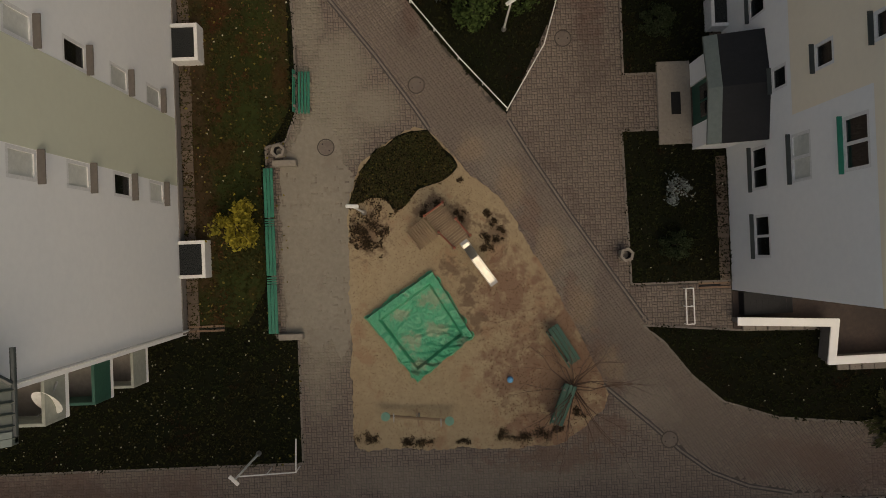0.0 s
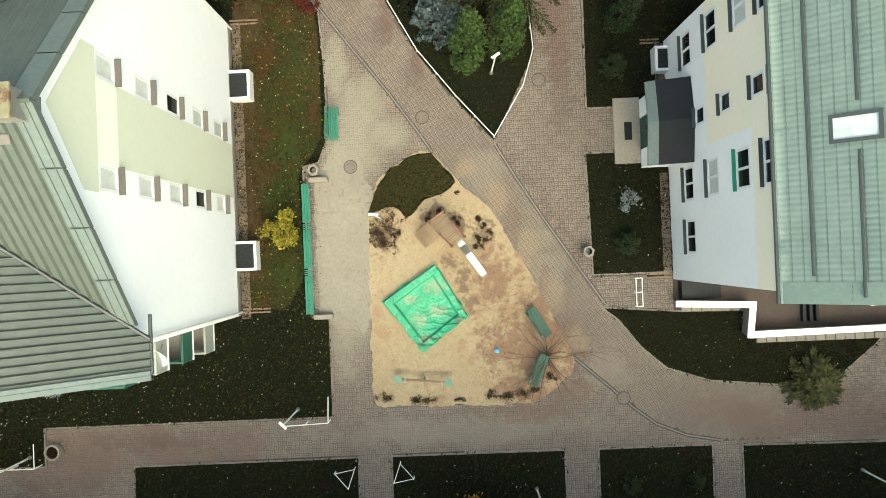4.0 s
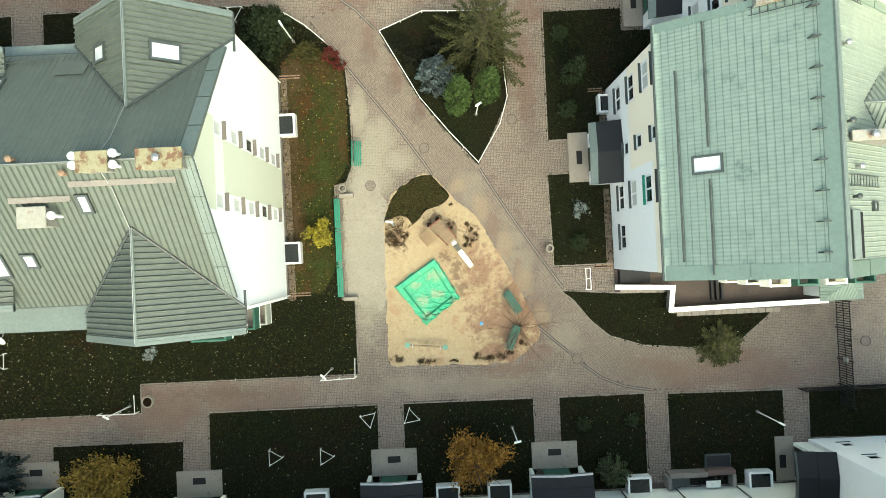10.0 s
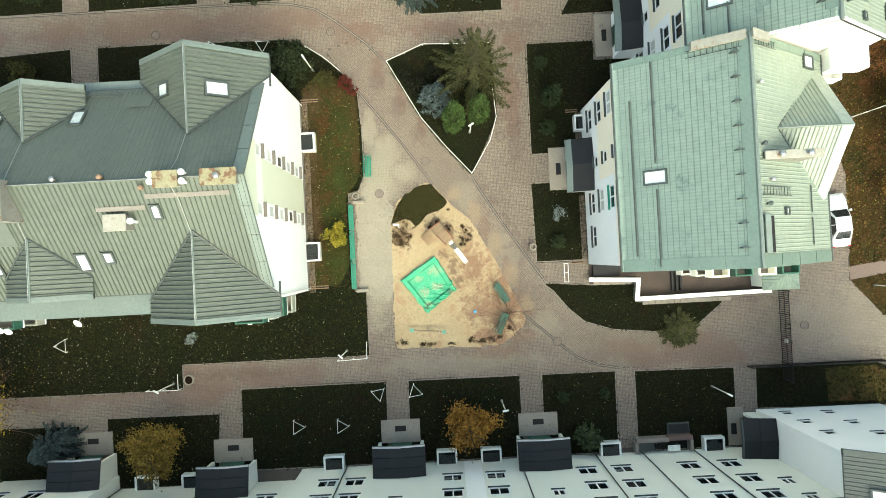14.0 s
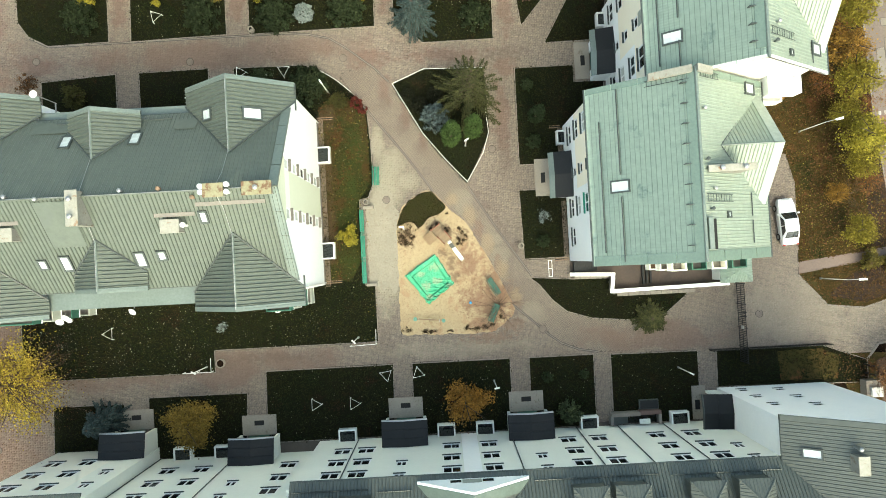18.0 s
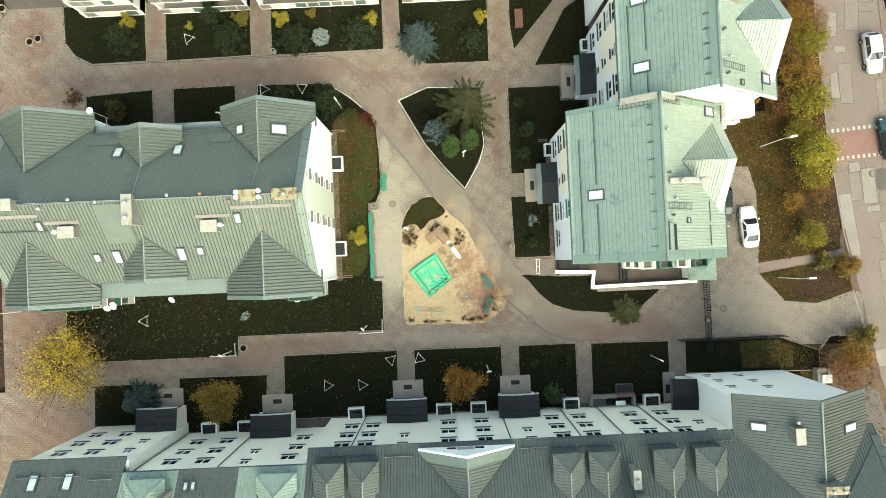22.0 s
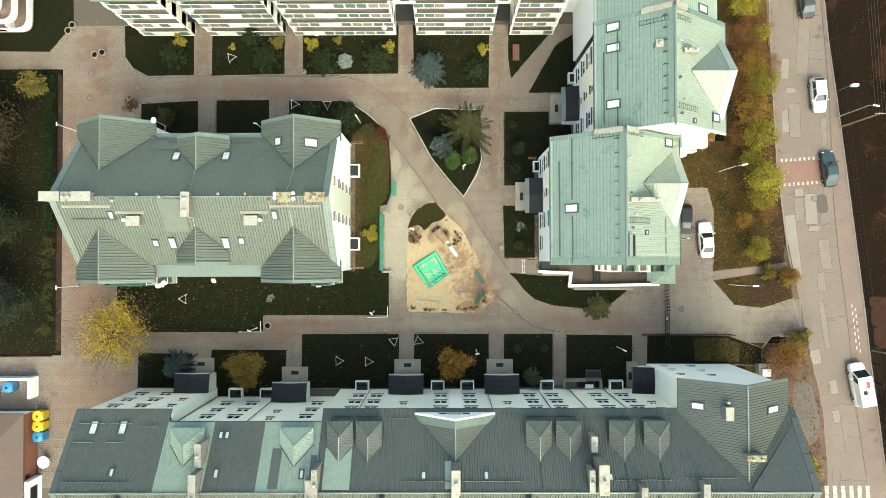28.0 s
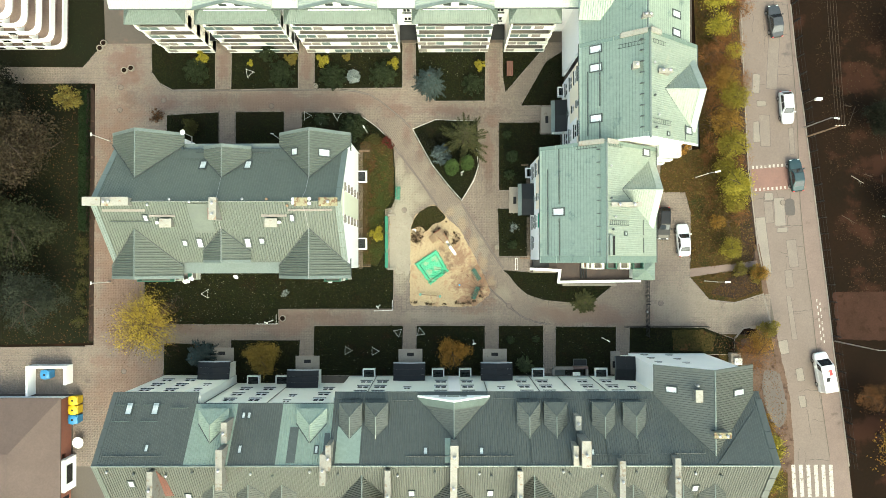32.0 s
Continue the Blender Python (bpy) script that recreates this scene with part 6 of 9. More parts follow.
for yy in (25.0, 22.9):
    skylight(E3, (26.4, yy, 17.95 - 0.78 * 4.15 + 0.02), (-0.78, 0, 1), (0.78, 0, 1), 0.9, 1.6)
chimney(E3, 21.6, 23.4, 22.6, 23.8, 15.0, 18.4, None, 2)

# ---- north-west house with rounded balconies ----
M_TERR = mat("pinkish_balcony_tiles", (0.33, 0.24, 0.2), (0.26, 0.19, 0.16), big=0.6, fine=5, bump=0.1)
NW = thing("apartment_block", (-62, 36, 0), "white apartment block with rounded stacked balconies", "house", "apartment houses")
part("wall_mass", box(-85, 28.6, 0, -53.5, 48, 13.5), M_WHITE, NW)
part("roof_slab", bevel(box(-85.4, 28.2, 13.5, -53.1, 48.4, 13.9), 0.05), M_ROOFN, NW)
for z in (0.5, 3.2, 5.9, 8.6, 11.3):
    slab_pts = rounded([(-80, 26.0), (-50.2, 26.0), (-50.2, 34.0), (-80, 34.0)], 1.4, 6)
    fl = part("balcony", prism(bmesh.new(), slab_pts, z - 0.2, z), M_TERR, NW)
    inner = rounded([(-79.8, 26.16), (-50.36, 26.16), (-50.36, 33.84), (-79.8, 33.84)], 1.26, 6)
    bm = bmesh.new()
    nn = len(slab_pts)
    for i in range(nn):
        q = [slab_pts[i], slab_pts[(i + 1) % nn], inner[(i + 1) % nn], inner[i]]
        prism(bm, q, z, z + 0.95)
    part("parapet", bm, M_WHITE, fl)
    for k in range(5):
        x = -52.5 - k * 2.6
        part("divider", box(x, 26.17, z, x + 0.12, 28.59, z + 1.6), M_WHITE, fl)
        part("glazed_panel", box(x - 1.5, 25.985, z + 0.2, x - 0.5, 25.999, z + 0.85), M_GLASS, fl)

# ---- low service building and waste yard in the south-west ----
SWb = thing("service_building", (-56, -28, 0), "low service building with a brown felt roof", "house")
wall(SWb, (-49.6, -45), (-49.6, -20.6), 0, 3.0, [(9.0, 11.5, 0.1, 2.4), (16.5, 17.2, 1.2, 2.0)], M_BRICKR)
wall(SWb, (-49.91, -20.6), (-75, -20.6), 0, 3.0, [], M_WHITE)
part("door", box(-49.85, -36, 0.1, -49.8, -33.5, 2.4), M_BLACK, SWb)
part("white_bay", box(-49.59, -32.6, 0, -48.9, -28.4, 2.6), M_WHITE, SWb)
part("bay_window", box(-48.89, -31.6, 0.9, -48.86, -29.2, 2.2), M_GLASS, SWb)
for pts in ([(-49.2, -20.2, 3.05), (-75, -20.2, 3.05), (-75, -27, 4.6), (-55, -27, 4.6)], [(-49.2, -20.2, 3.05), (-55, -27, 4.6), (-55, -46, 4.6), (-49.2, -46, 3.05)], [(-75, -27, 4.6), (-55, -27, 4.6), (-55, -46, 4.6), (-75, -46, 4.6)]):
    bm = bmesh.new()
    sheet(bm, pts, 0.15)
    part("roof_slope", bm, M_BROWNROOF, SWb)
part("dish", lathe(bmesh.new(), [(0.1, 0), (0.55, 0.12), (0.75, 0.3), (0.7, 0.3), (0.5, 0.16), (0.05, 0.06)], 18, (-48.2, -26.6, 0.6)), M_WHITEP, SWb)
yard = thing("waste_yard", (-52, -18, 0), "white-walled yard for waste containers", "enclosure")
for b in ((-54.7, -20.3, -54.4, -16.3), (-54.4, -16.6, -49.4, -16.3), (-49.7, -18.8, -49.4, -16.6)):
    part("yard_wall", bevel(box(b[0], b[1], 0, b[2], b[3], 1.7), 0.02), M_WHITE, yard)

# ---- plants ----
def leaf_mesh(name, P, size, material, rng, flat=0.0, aspect=1.6):
    """One small quad at every place of P, turned at random."""
    n = len(P)
    a = rng.normal(size=(n, 3))
    a[:, 2] *= 1 - flat
    a /= np.linalg.norm(a, axis=1)[:, None]
    b = rng.normal(size=(n, 3))
    b[:, 2] *= 1 - flat
    b -= a * (a * b).sum(1)[:, None]
    b /= np.linalg.norm(b, axis=1)[:, None]
    s = size * rng.uniform(0.6, 1.3, n)[:, None]
    u, v = a * s * aspect * 0.5, b * s * 0.5
    V = np.stack([P - u, P + v * 0.9, P + u, P - v * 0.9], 1).reshape(-1, 3)
    return mesh_np(name, V, np.arange(n * 4).reshape(-1, 4), material)


def limbs(bm, base, h, r, rng, n, r0, start=0.3, rise=0.5):
    for i in range(n):
        a = 2 * math.pi * (i + rng.uniform(-0.3, 0.3)) / n
        z0 = h * (start + (0.9 - start) * i / n)
        p = Vector((base[0], base[1], z0))
        q = p + Vector((math.cos(a) * r * rng.uniform(0.4, 0.6), math.sin(a) * r * rng.uniform(0.4, 0.6), h * 0.15 * rise + 0.1))
        e = q + Vector((math.cos(a + rng.uniform(-0.5, 0.5)) * r * 0.4, math.sin(a + rng.uniform(-0.5, 0.5)) * r * 0.4, h * 0.12 * rise + rng.uniform(-0.1, 0.2)))
        cyl(bm, p, q, r0 * 0.5, r0 * 0.32, 5, False)
        cyl(bm, q, e, r0 * 0.32, r0 * 0.1, 5, False)


def crown_tree(name, h, r, leaf, n, size, seed, label, category="tree", group="", low=0.25, squash=0.75, sparse=0.0):
    rng = np.random.default_rng(seed)
    root = thing(name, (0, 0, 0), label, category, group)
    bm = bmesh.new()
    r0 = max(0.03, h * 0.022)
    cyl(bm, (0, 0, -0.05), (0.03 * h * 0.3, 0, h * 0.45), r0, r0 * 0.65, 8)
    cyl(bm, (0.03 * h * 0.3, 0, h * 0.45), (0, 0.02 * h, h * 0.85), r0 * 0.65, r0 * 0.2, 8)
    limbs(bm, (0, 0), h, r, rng, 9, r0, low)
    part("trunk", bm, M_BARK, root)
    k = max(10, int(n / 55))
    d = rng.normal(size=(k, 3))
    d /= np.linalg.norm(d, axis=1)[:, None]
    rad = rng.uniform(0.35, 1.0, k) ** 0.6
    lump = 1 + 0.22 * np.sin(3 * np.arctan2(d[:, 1], d[:, 0]) + seed) + 0.12 * np.sin(5 * np.arctan2(d[:, 1], d[:, 0]) + 2 * seed)
    zc, rz = h * (low + (1 - low) * 0.52), h * (1 - low) * 0.5
    C = d * (rad * lump)[:, None] * np.array([r * 0.86, r * 0.86, rz * squash]) + np.array([0, 0, zc])
    pick = rng.integers(0, k, n)
    P = C[pick] + rng.normal(size=(n, 3)) * r * ((0.09 + sparse) * rng.uniform(0.5, 1.9, k)[pick])[:, None] * np.array([1, 1, 0.8])
    P[:, 2] = np.maximum(P[:, 2], 0.08)
    part("crown", leaf_mesh("crown", P, size, leaf, rng), None, root)
    return root


def spruce(name, h, r, leaf, seed, label, category="tree", group="", levels=14, per=9, spray=0.3, droop=0.25, gap=0.35, lift=0.0):
    """A conifer: whorls of drooping boughs, each a stem with flat sprays on both sides."""
    rng = np.random.default_rng(seed)
    root = thing(name, (0, 0, 0), label, category, group)
    bm = bmesh.new()
    cyl(bm, (0, 0, -0.05), (0, 0, h * 0.97), max(0.04, h * 0.02), 0.015, 8)
    V, F = [], []
    for lv in range(levels):
        t = lv / levels
        z = h * (0.08 + 0.9 * t)
        rr = r * (1 - t) ** 0.85 + 0.08
        for i in range(per):
            a = 2 * math.pi * (i + rng.uniform(-0.45, 0.45)) / per + lv * 0.7
            ln = rr * rng.uniform(0.6, 1.15)
            dx, dy = math.cos(a), math.sin(a)
            end = np.array([dx * ln, dy * ln, z - droop * ln + lift * ln])
            cyl(bm, (0, 0, z), end, 0.02 + 0.006 * ln, 0.006, 4, False)
            m = max(4, int(ln / (spray * gap)))
            for s in range(m):
                f = 0.15 + 0.85 * (s + rng.uniform(-0.3, 0.3)) / m
                c = np.array([0, 0, z]) * (1 - f) + end * f
                for side in (-1, 1):
                    w = spray * rng.uniform(0.6, 1.2) * (0.5 + 0.9 * (1 - f) ** 0.8)
                    ang = a + side * rng.uniform(0.45, 0.85)
                    q = np.array([math.cos(ang), math.sin(ang), -0.25 + rng.uniform(-0.2, 0.35)]) * w
                    o = np.array([-math.sin(ang), math.cos(ang), rng.uniform(-0.5, 0.5)]) * w * 0.2
                    j = len(V)
                    V += [c, c + q * 0.6 + o, c + q, c + q * 0.6 - o]
                    F.append((j, j + 1, j + 2, j + 3))
    part("trunk", bm, M_BARK, root)
    part("crown", mesh_np("crown", np.array(V), F, leaf), None, root)
    return root


def thuja(name, h, r, seed, label, leaf=None, group="", ball=False):
    rng = np.random.default_rng(seed)
    root = thing(name, (0, 0, 0), label, "shrub", group)
    part("trunk", cyl(bmesh.new(), (0, 0, -0.05), (0, 0, h * 0.6), 0.06, 0.02, 7), M_BARK, root)
    n = int(2600 * r * max(h, 1.0) / 2)
    z = rng.uniform(0.02, 1, n)
    a = rng.uniform(0, 2 * math.pi, n)
    prof = np.sqrt(np.clip(1 - (2 * z - 1) ** 2, 0, 1)) if ball else np.minimum(1, 3.5 * z + 0.25) * (1 - z ** 2.2) ** 0.7
    lump = 1 + 0.1 * np.sin(7 * a + 9 * z + seed) + 0.07 * np.sin(13 * a - 17 * z)
    rr = r * prof * lump * rng.uniform(0.78, 1.05, n)
    P = np.stack([rr * np.cos(a), rr * np.sin(a), z * h + 0.03], 1)
    part("crown", leaf_mesh("crown", P, 0.14 if r > 0.6 else 0.1, leaf or L_THUJA, rng), None, root)
    return root


def bare_bush(name, h, r, seed, label, n=26, material=None, category="shrub", group=""):
    rng = np.random.default_rng(seed)
    root = thing(name, (0, 0, 0), label, category, group)
    for i in range(n):
        bm = bmesh.new()
        a = rng.uniform(0, 2 * math.pi)
        p = Vector((rng.uniform(-0.1, 0.1), rng.uniform(-0.1, 0.1), -0.02))
        t = 0.025
        d = Vector((math.cos(a) * r, math.sin(a) * r, h * rng.uniform(0.5, 1.0)))
        for k in range(4):
            q = p + d * 0.25 + Vector((rng.normal() * 0.06 * r, rng.normal() * 0.06 * r, rng.normal() * 0.05 * h))
            cyl(bm, p, q, t, t * 0.7, 5, False)
            if k > 0:
                for _ in range(2):
                    e = q + Vector((d.x * 0.25 + rng.normal() * 0.16 * r, d.y * 0.25 + rng.normal() * 0.16 * r, abs(rng.normal()) * 0.12 * h))
                    cyl(bm, q, e, t * 0.5, t * 0.15, 4, False)
            p, t = q, t * 0.7
        part("branch", bm, material or M_BARK, root)
    return root


def put_at(ob, x, y, turn=0.0, s=1.0, z=0.0):
    ob.matrix_basis = pose(x, y, z, 0, 0, turn) @ Matrix.Diagonal((s, s, s, 1))
    return ob


def spread(ob, places, label=""):
    """The first place takes the thing itself, the others copies: (x, y, turn, size)."""
    for i, (x, y, a, s) in enumerate(places):
        m = pose(x, y, 0.0, 0, 0, a) @ Matrix.Diagonal((s, s, s, 1))
        if i:
            copy_thing(ob, m)
    x, y, a, s = places[0]
    put_at(ob, x, y, a, s)


def bough_spruce(name, h, r, leaf, seed, label):
    """A tall spruce: separate long pointed boughs in whorls, each a stem with hanging side twigs."""
    rng = np.random.default_rng(seed)
    root = thing(name, (0, 0, 0), label, "tree")
    bm = bmesh.new()
    cyl(bm, (0, 0, -0.05), (0, 0, h * 0.99), 0.16, 0.015, 8)
    V, F = [], []

    def blade(c, q, o):
        j = len(V)
        V.extend([c, c + q * 0.55 + o, c + q, c + q * 0.55 - o])
        F.append((j, j + 1, j + 2, j + 3))

    whorls = 9
    for lv in range(whorls):
        t = lv / (whorls - 1)
        z = h * (0.12 + 0.86 * t)
        rr = r * (1 - t) ** 0.8 + 0.2
        n = 6 if lv % 2 else 7
        for i in range(n):
            a = 2 * math.pi * (i + rng.uniform(-0.25, 0.25)) / n + lv * 0.5
            ln = rr * rng.uniform(0.72, 1.12)
            d = np.array([math.cos(a), math.sin(a), 0.0])
            side = np.array([-d[1], d[0], 0.0])
            sag = 0.12 * ln * (1.3 - t)
            at = lambda f: np.array([0, 0, z]) + d * ln * f + np.array([0, 0, 0.25 * ln * f * (0.6 + t) - 2.2 * sag * f * f])
            prev = at(0)
            for k in range(1, 5):
                nx = at(k / 4)
                cyl(bm, prev, nx, 0.035 * (1 - k / 5) + 0.006, 0.035 * (1 - (k + 1) / 5) + 0.006, 4, False)
                prev = nx
            m = max(5, int(ln / 0.085))
            for s in range(m):
                f = 0.12 + 0.88 * (s + rng.uniform(0, 1)) / m
                c = at(f)
                tw = ln * (0.2 * (1 - f) ** 0.7 * min(1, f * 3)) + 0.05
                for sg in (-1, 1):
                    ang = rng.uniform(0.55, 0.95)
                    u = d * math.cos(ang) + side * sg * math.sin(ang) + np.array([0, 0, rng.uniform(-0.2, 0.08)])
                    e = c + u * tw
                    nb = max(2, int(tw / 0.1))
                    for b in range(nb):
                        p = c + (e - c) * (b + 0.3) / nb
                        w = rng.uniform(0.1, 0.16)
                        v = u + rng.normal(size=3) * 0.25
                        o = np.cross(v, rng.normal(size=3))
                        o *= 0.035 / (np.linalg.norm(o) + 1e-6)
                        blade(p, v * w, o)
                blade(c, (d + rng.normal(size=3) * 0.3) * 0.22, side * 0.05)
    part("trunk", bm, M_BARK, root)
    part("crown", mesh_np("crown", np.array(V), F, leaf), None, root)
    return root


def dense_conifer(name, h, r, seed, label, leaf, category="tree", group="", blunt=2.4, size=0.13, arms=0):
    """A full conifer: leaf sprays gathered into many small clumps over a pointed or rounded body."""
    rng = np.random.default_rng(seed)
    root = thing(name, (0, 0, 0), label, category, group)
    part("trunk", cyl(bmesh.new(), (0, 0, -0.05), (0, 0, h * 0.7), 0.03 + 0.015 * h, 0.02, 7), M_BARK, root)
    area = 2 * math.pi * r * h * 0.75 + math.pi * r * r
    k = int(area * 9)
    z = rng.uniform(0.0, 1.0, k)
    a = rng.uniform(0, 2 * math.pi, k)
    prof = np.minimum(1, 0.72 + 1.2 * z) * (1 - z ** blunt) ** 0.75
    if arms:
        prof = prof * (0.5 + 0.62 * np.abs(np.cos(a * arms / 2 + seed + 0.5 * np.sin(9 * z))) ** 1.5)
    C = np.stack([r * prof * np.cos(a), r * prof * np.sin(a), z * h], 1) * rng.uniform(0.86, 1.04, k)[:, None]
    m = 13
    g = 0.085 + 0.02 * r
    P = np.repeat(C, m, 0) + rng.normal(size=(k * m, 3)) * g
    P[:, 2] = np.maximum(P[:, 2], 0.05)
    part("crown", leaf_mesh("crown", P, size, leaf, rng), None, root)
    return root


# planted wedge
put_at(bough_spruce("spruce", 9.8, 3.6, L_SPRUCE, 3, "tall dark olive spruce with long boughs in the planting bed"), 3.2, 13.2)
put_at(dense_conifer("blue_spruce", 3.2, 1.25, 5, "silvery blue spruce in the planting bed", L_BLUE, "tree", "", 3.0, 0.16, 7), 0.1, 11.6)
spread(dense_conifer("thuja", 6.8, 0.85, 7, "tall plump bright green thuja in the planting bed", L_THUJA, "tree", "thujas in the bed", 2.6, 0.11), [(1.5, 9.7, 0, 1), (3.5, 10.3, 80, 0.93)])
spread(thuja("round_conifer", 1.0, 0.6, 8, "small dark round conifer in the planting bed", L_DARK, ball=True), [(-2.3, 14.0, 0, 1), (-1.3, 12.9, 50, 1.3), (0.2, 13.9, 90, 1.2)])

YB = crown_tree("yellow_shrub", 1.3, 0.85, L_YELLOW, 3200, 0.1, 11, "bright yellow shrub on the lawn", "shrub", "yellow shrubs", 0.05, 1.0)
spread(YB, [(-8.5, 1.1, 0, 1.15), (-32.0, 24.8, 40, 1.0), (-25.6, 24.1, 10, 0.5), (-15.8, 24.3, 80, 1.0), (-6.3, 23.9, 120, 0.9), (5.3, 23.6, 200, 0.85)])
OB = crown_tree("olive_shrub", 1.4, 0.9, L_OLIVE, 3000, 0.1, 12, "yellowing olive shrub on the lawn", "shrub", "olive shrubs", 0.05, 1.0)
MB = crown_tree("olive_shrub", 1.4, 0.9, L_MOSS, 3000, 0.1, 15, "dull olive shrub at the edge of the lawn", "shrub", "olive shrubs", 0.05, 1.0)
spread(MB, [(-8.8, 13.8, 70, 0.95), (-33.4, 15.4, 30, 1.3)])
spread(OB, [(-20.0, 24.6, 0, 0.95), (-12.6, 24.9, 10, 0.6), (42.0, -4.4, 90, 1.3), (43.4, -11.6, 0, 1.4), (39.8, -3.8, 60, 1.1)])
RB = crown_tree("red_shrub", 1.1, 0.7, L_RED, 1200, 0.1, 13, "deep red autumn shrub by the path", "shrub", "red shrubs", 0.05, 1.0)
spread(RB, [(-7.3, 13.6, 0, 0.9), (-6.75, 12.9, 90, 0.8)])
put_at(crown_tree("brown_shrub", 1.3, 1.0, L_BROWN, 900, 0.1, 14, "brown leafless-looking shrub by the path", "shrub", "", 0.05, 1.0), -38.0, 17.0)
JN = dense_conifer("juniper", 1.9, 1.75, 21, "dark spreading juniper on the lawn", leafm("juniper_sprays", (0.046, 0.06, 0.027), (0.022, 0.031, 0.015)), "shrub", "junipers", 1.5, 0.17, 9)
spread(JN, [(-21.4, 22.5, 0, 1.05), (-14.4, 22.1, 60, 1.05), (-7.7, 22.5, 110, 1.08), (-32.8, 23.1, 200, 1.0), (-11.6, 15.4, 140, 1.1), (4.3, 21.2, 250, 0.85), (-23.2, 25.6, 0, 0.8)])
put_at(spruce("juniper", 1.7, 1.8, L_SPRUCE, 21, "yellowish spreading juniper hanging over the kerb", "shrub", "junipers", levels=9, per=19, spray=0.42, droop=-0.05, gap=0.2), 19.1, -8.1, 30, 0.85)
BS = spruce("blue_spruce", 4.4, 2.3, leafm("blue_green_needles", (0.065, 0.092, 0.088), (0.026, 0.038, 0.038)), 22, "blue-green spruce standing on the lawn", "tree", "blue spruces", levels=14, per=11, spray=0.3, droop=0.22, gap=0.22)
spread(BS, [(-1.4, 21.2, 0, 1.12), (-31.9, -14.9, 70, 1.0)])
put_at(thuja("silvery_round_shrub", 1.3, 0.85, 23, "silvery green round shrub on the lawn", L_GREY, ball=True), -11.65, 22.2)
DK = dense_conifer("dark_round_shrub", 2.1, 1.15, 24, "dark green rounded shrub by the house", leafm("box_leaves", (0.05, 0.068, 0.03), (0.026, 0.038, 0.019)), "shrub", "", 2.2, 0.12, 7)
spread(DK, [(9.3, -13.1, 0, 0.45), (12.7, -13.0, 50, 0.42), (9.6, -0.4, 40, 0.55), (9.2, 9.0, 30, 0.6), (8.9, 14.4, 10, 0.5), (-16.0, 16.4, 0, 0.8)])
put_at(dense_conifer("weeping_shrub", 2.0, 1.1, 224, "dense green shrub with drooping sprays against the south block", leafm("drooping_sprays", (0.095, 0.115, 0.055), (0.05, 0.065, 0.034)), "shrub", "", 2.2, 0.13, 9), 11.1, -16.3)
put_at(dense_conifer("pointed_thuja", 4.2, 0.7, 124, "dark pointed thuja on the lawn by the east house", leafm("dark_thuja_sprays", (0.035, 0.05, 0.022), (0.02, 0.03, 0.014)), "shrub", "", 1.6, 0.12), 9.5, 11.3)
put_at(crown_tree("silvery_shrub", 0.9, 0.65, L_GREY, 420, 0.09, 25, "silvery half-bare shrub on the lawn", "shrub", "", 0.05, 1.0, 0.05), 9.75, 1.85)
put_at(crown_tree("silvery_shrub", 0.7, 0.55, L_GREY, 380, 0.09, 26, "grey tuft of a shrub on the leaf-strewn lawn", "shrub", "", 0.05, 1.0, 0.05), -20.9, -6.8)

GT = crown_tree("golden_tree", 5.2, 2.3, L_GOLD, 9000, 0.13, 31, "dense golden autumn tree on the lawn", "tree", "autumn trees")
put_at(GT, -23.1, -15.0)
put_at(crown_tree("orange_tree", 4.6, 2.0, L_ORANGE, 5000, 0.13, 32, "orange autumn tree in front of the south block", "tree", "autumn trees", sparse=0.02), 1.45, -14.5)
yt = crown_tree("yellow_tree", 5.6, 3.7, leafm("pale_yellow_leaves", (0.52, 0.4, 0.06), (0.37, 0.26, 0.045)), 10500, 0.1, 35, "thinning pale yellow tree over the path", "tree", "autumn trees", sparse=0.02)
rng = np.random.default_rng(133)
bm = bmesh.new()
for i in range(95):
    a, ln = rng.uniform(0, 2 * math.pi), rng.uniform(2.2, 4.6)
    p = Vector((0, 0, rng.uniform(2.2, 4.0)))
    d = Vector((math.cos(a) * ln, math.sin(a) * ln, rng.uniform(0.2, 1.6)))
    w = 0.035
    for k in range(4):
        q = p + d * 0.25 + Vector(rng.normal(size=3)) * 0.16
        cyl(bm, p, q, w, w * 0.7, 4, False)
        for _ in range(3):
            cyl(bm, q, q + d * 0.14 + Vector(rng.normal(size=3)) * 0.35, w * 0.5, w * 0.2, 4, False)
        p, w = q, w * 0.7
part("bare_twig_crown", bm, M_TWIG, yt)
Pb = np.stack([rng.normal(size=2400) * 2.1, rng.normal(size=2400) * 1.7, 3.4 + rng.normal(size=2400) * 0.8], 1)
part("brown_leaves", leaf_mesh("brown_leaves", Pb, 0.09, L_BROWN, rng), None, yt)
put_at(yt, -37.9, -10.6, 0, 1.15)
VT = crown_tree("yellow_street_tree", 6.0, 2.2, L_YELLOW, 5200, 0.13, 34, "yellow street tree on the verge", "tree", "street trees", sparse=0.04)
spread(VT, [(36.4, 32.2, 0, 1.15), (36.6, 28.2, 90, 0.8), (38.0, 7.2, 200, 1.0), (42.4, -26.5, 60, 0.9), (37.0, 36.0, 10, 1.1), (38.4, 25.0, 140, 0.6)])
VG = crown_tree("yellow_green_street_tree", 5.6, 2.1, leafm("yellow_green_leaves", (0.28, 0.23, 0.032), (0.16, 0.135, 0.025)), 5200, 0.13, 134, "yellow-green street tree on the verge", "tree", "street trees", sparse=0.04)
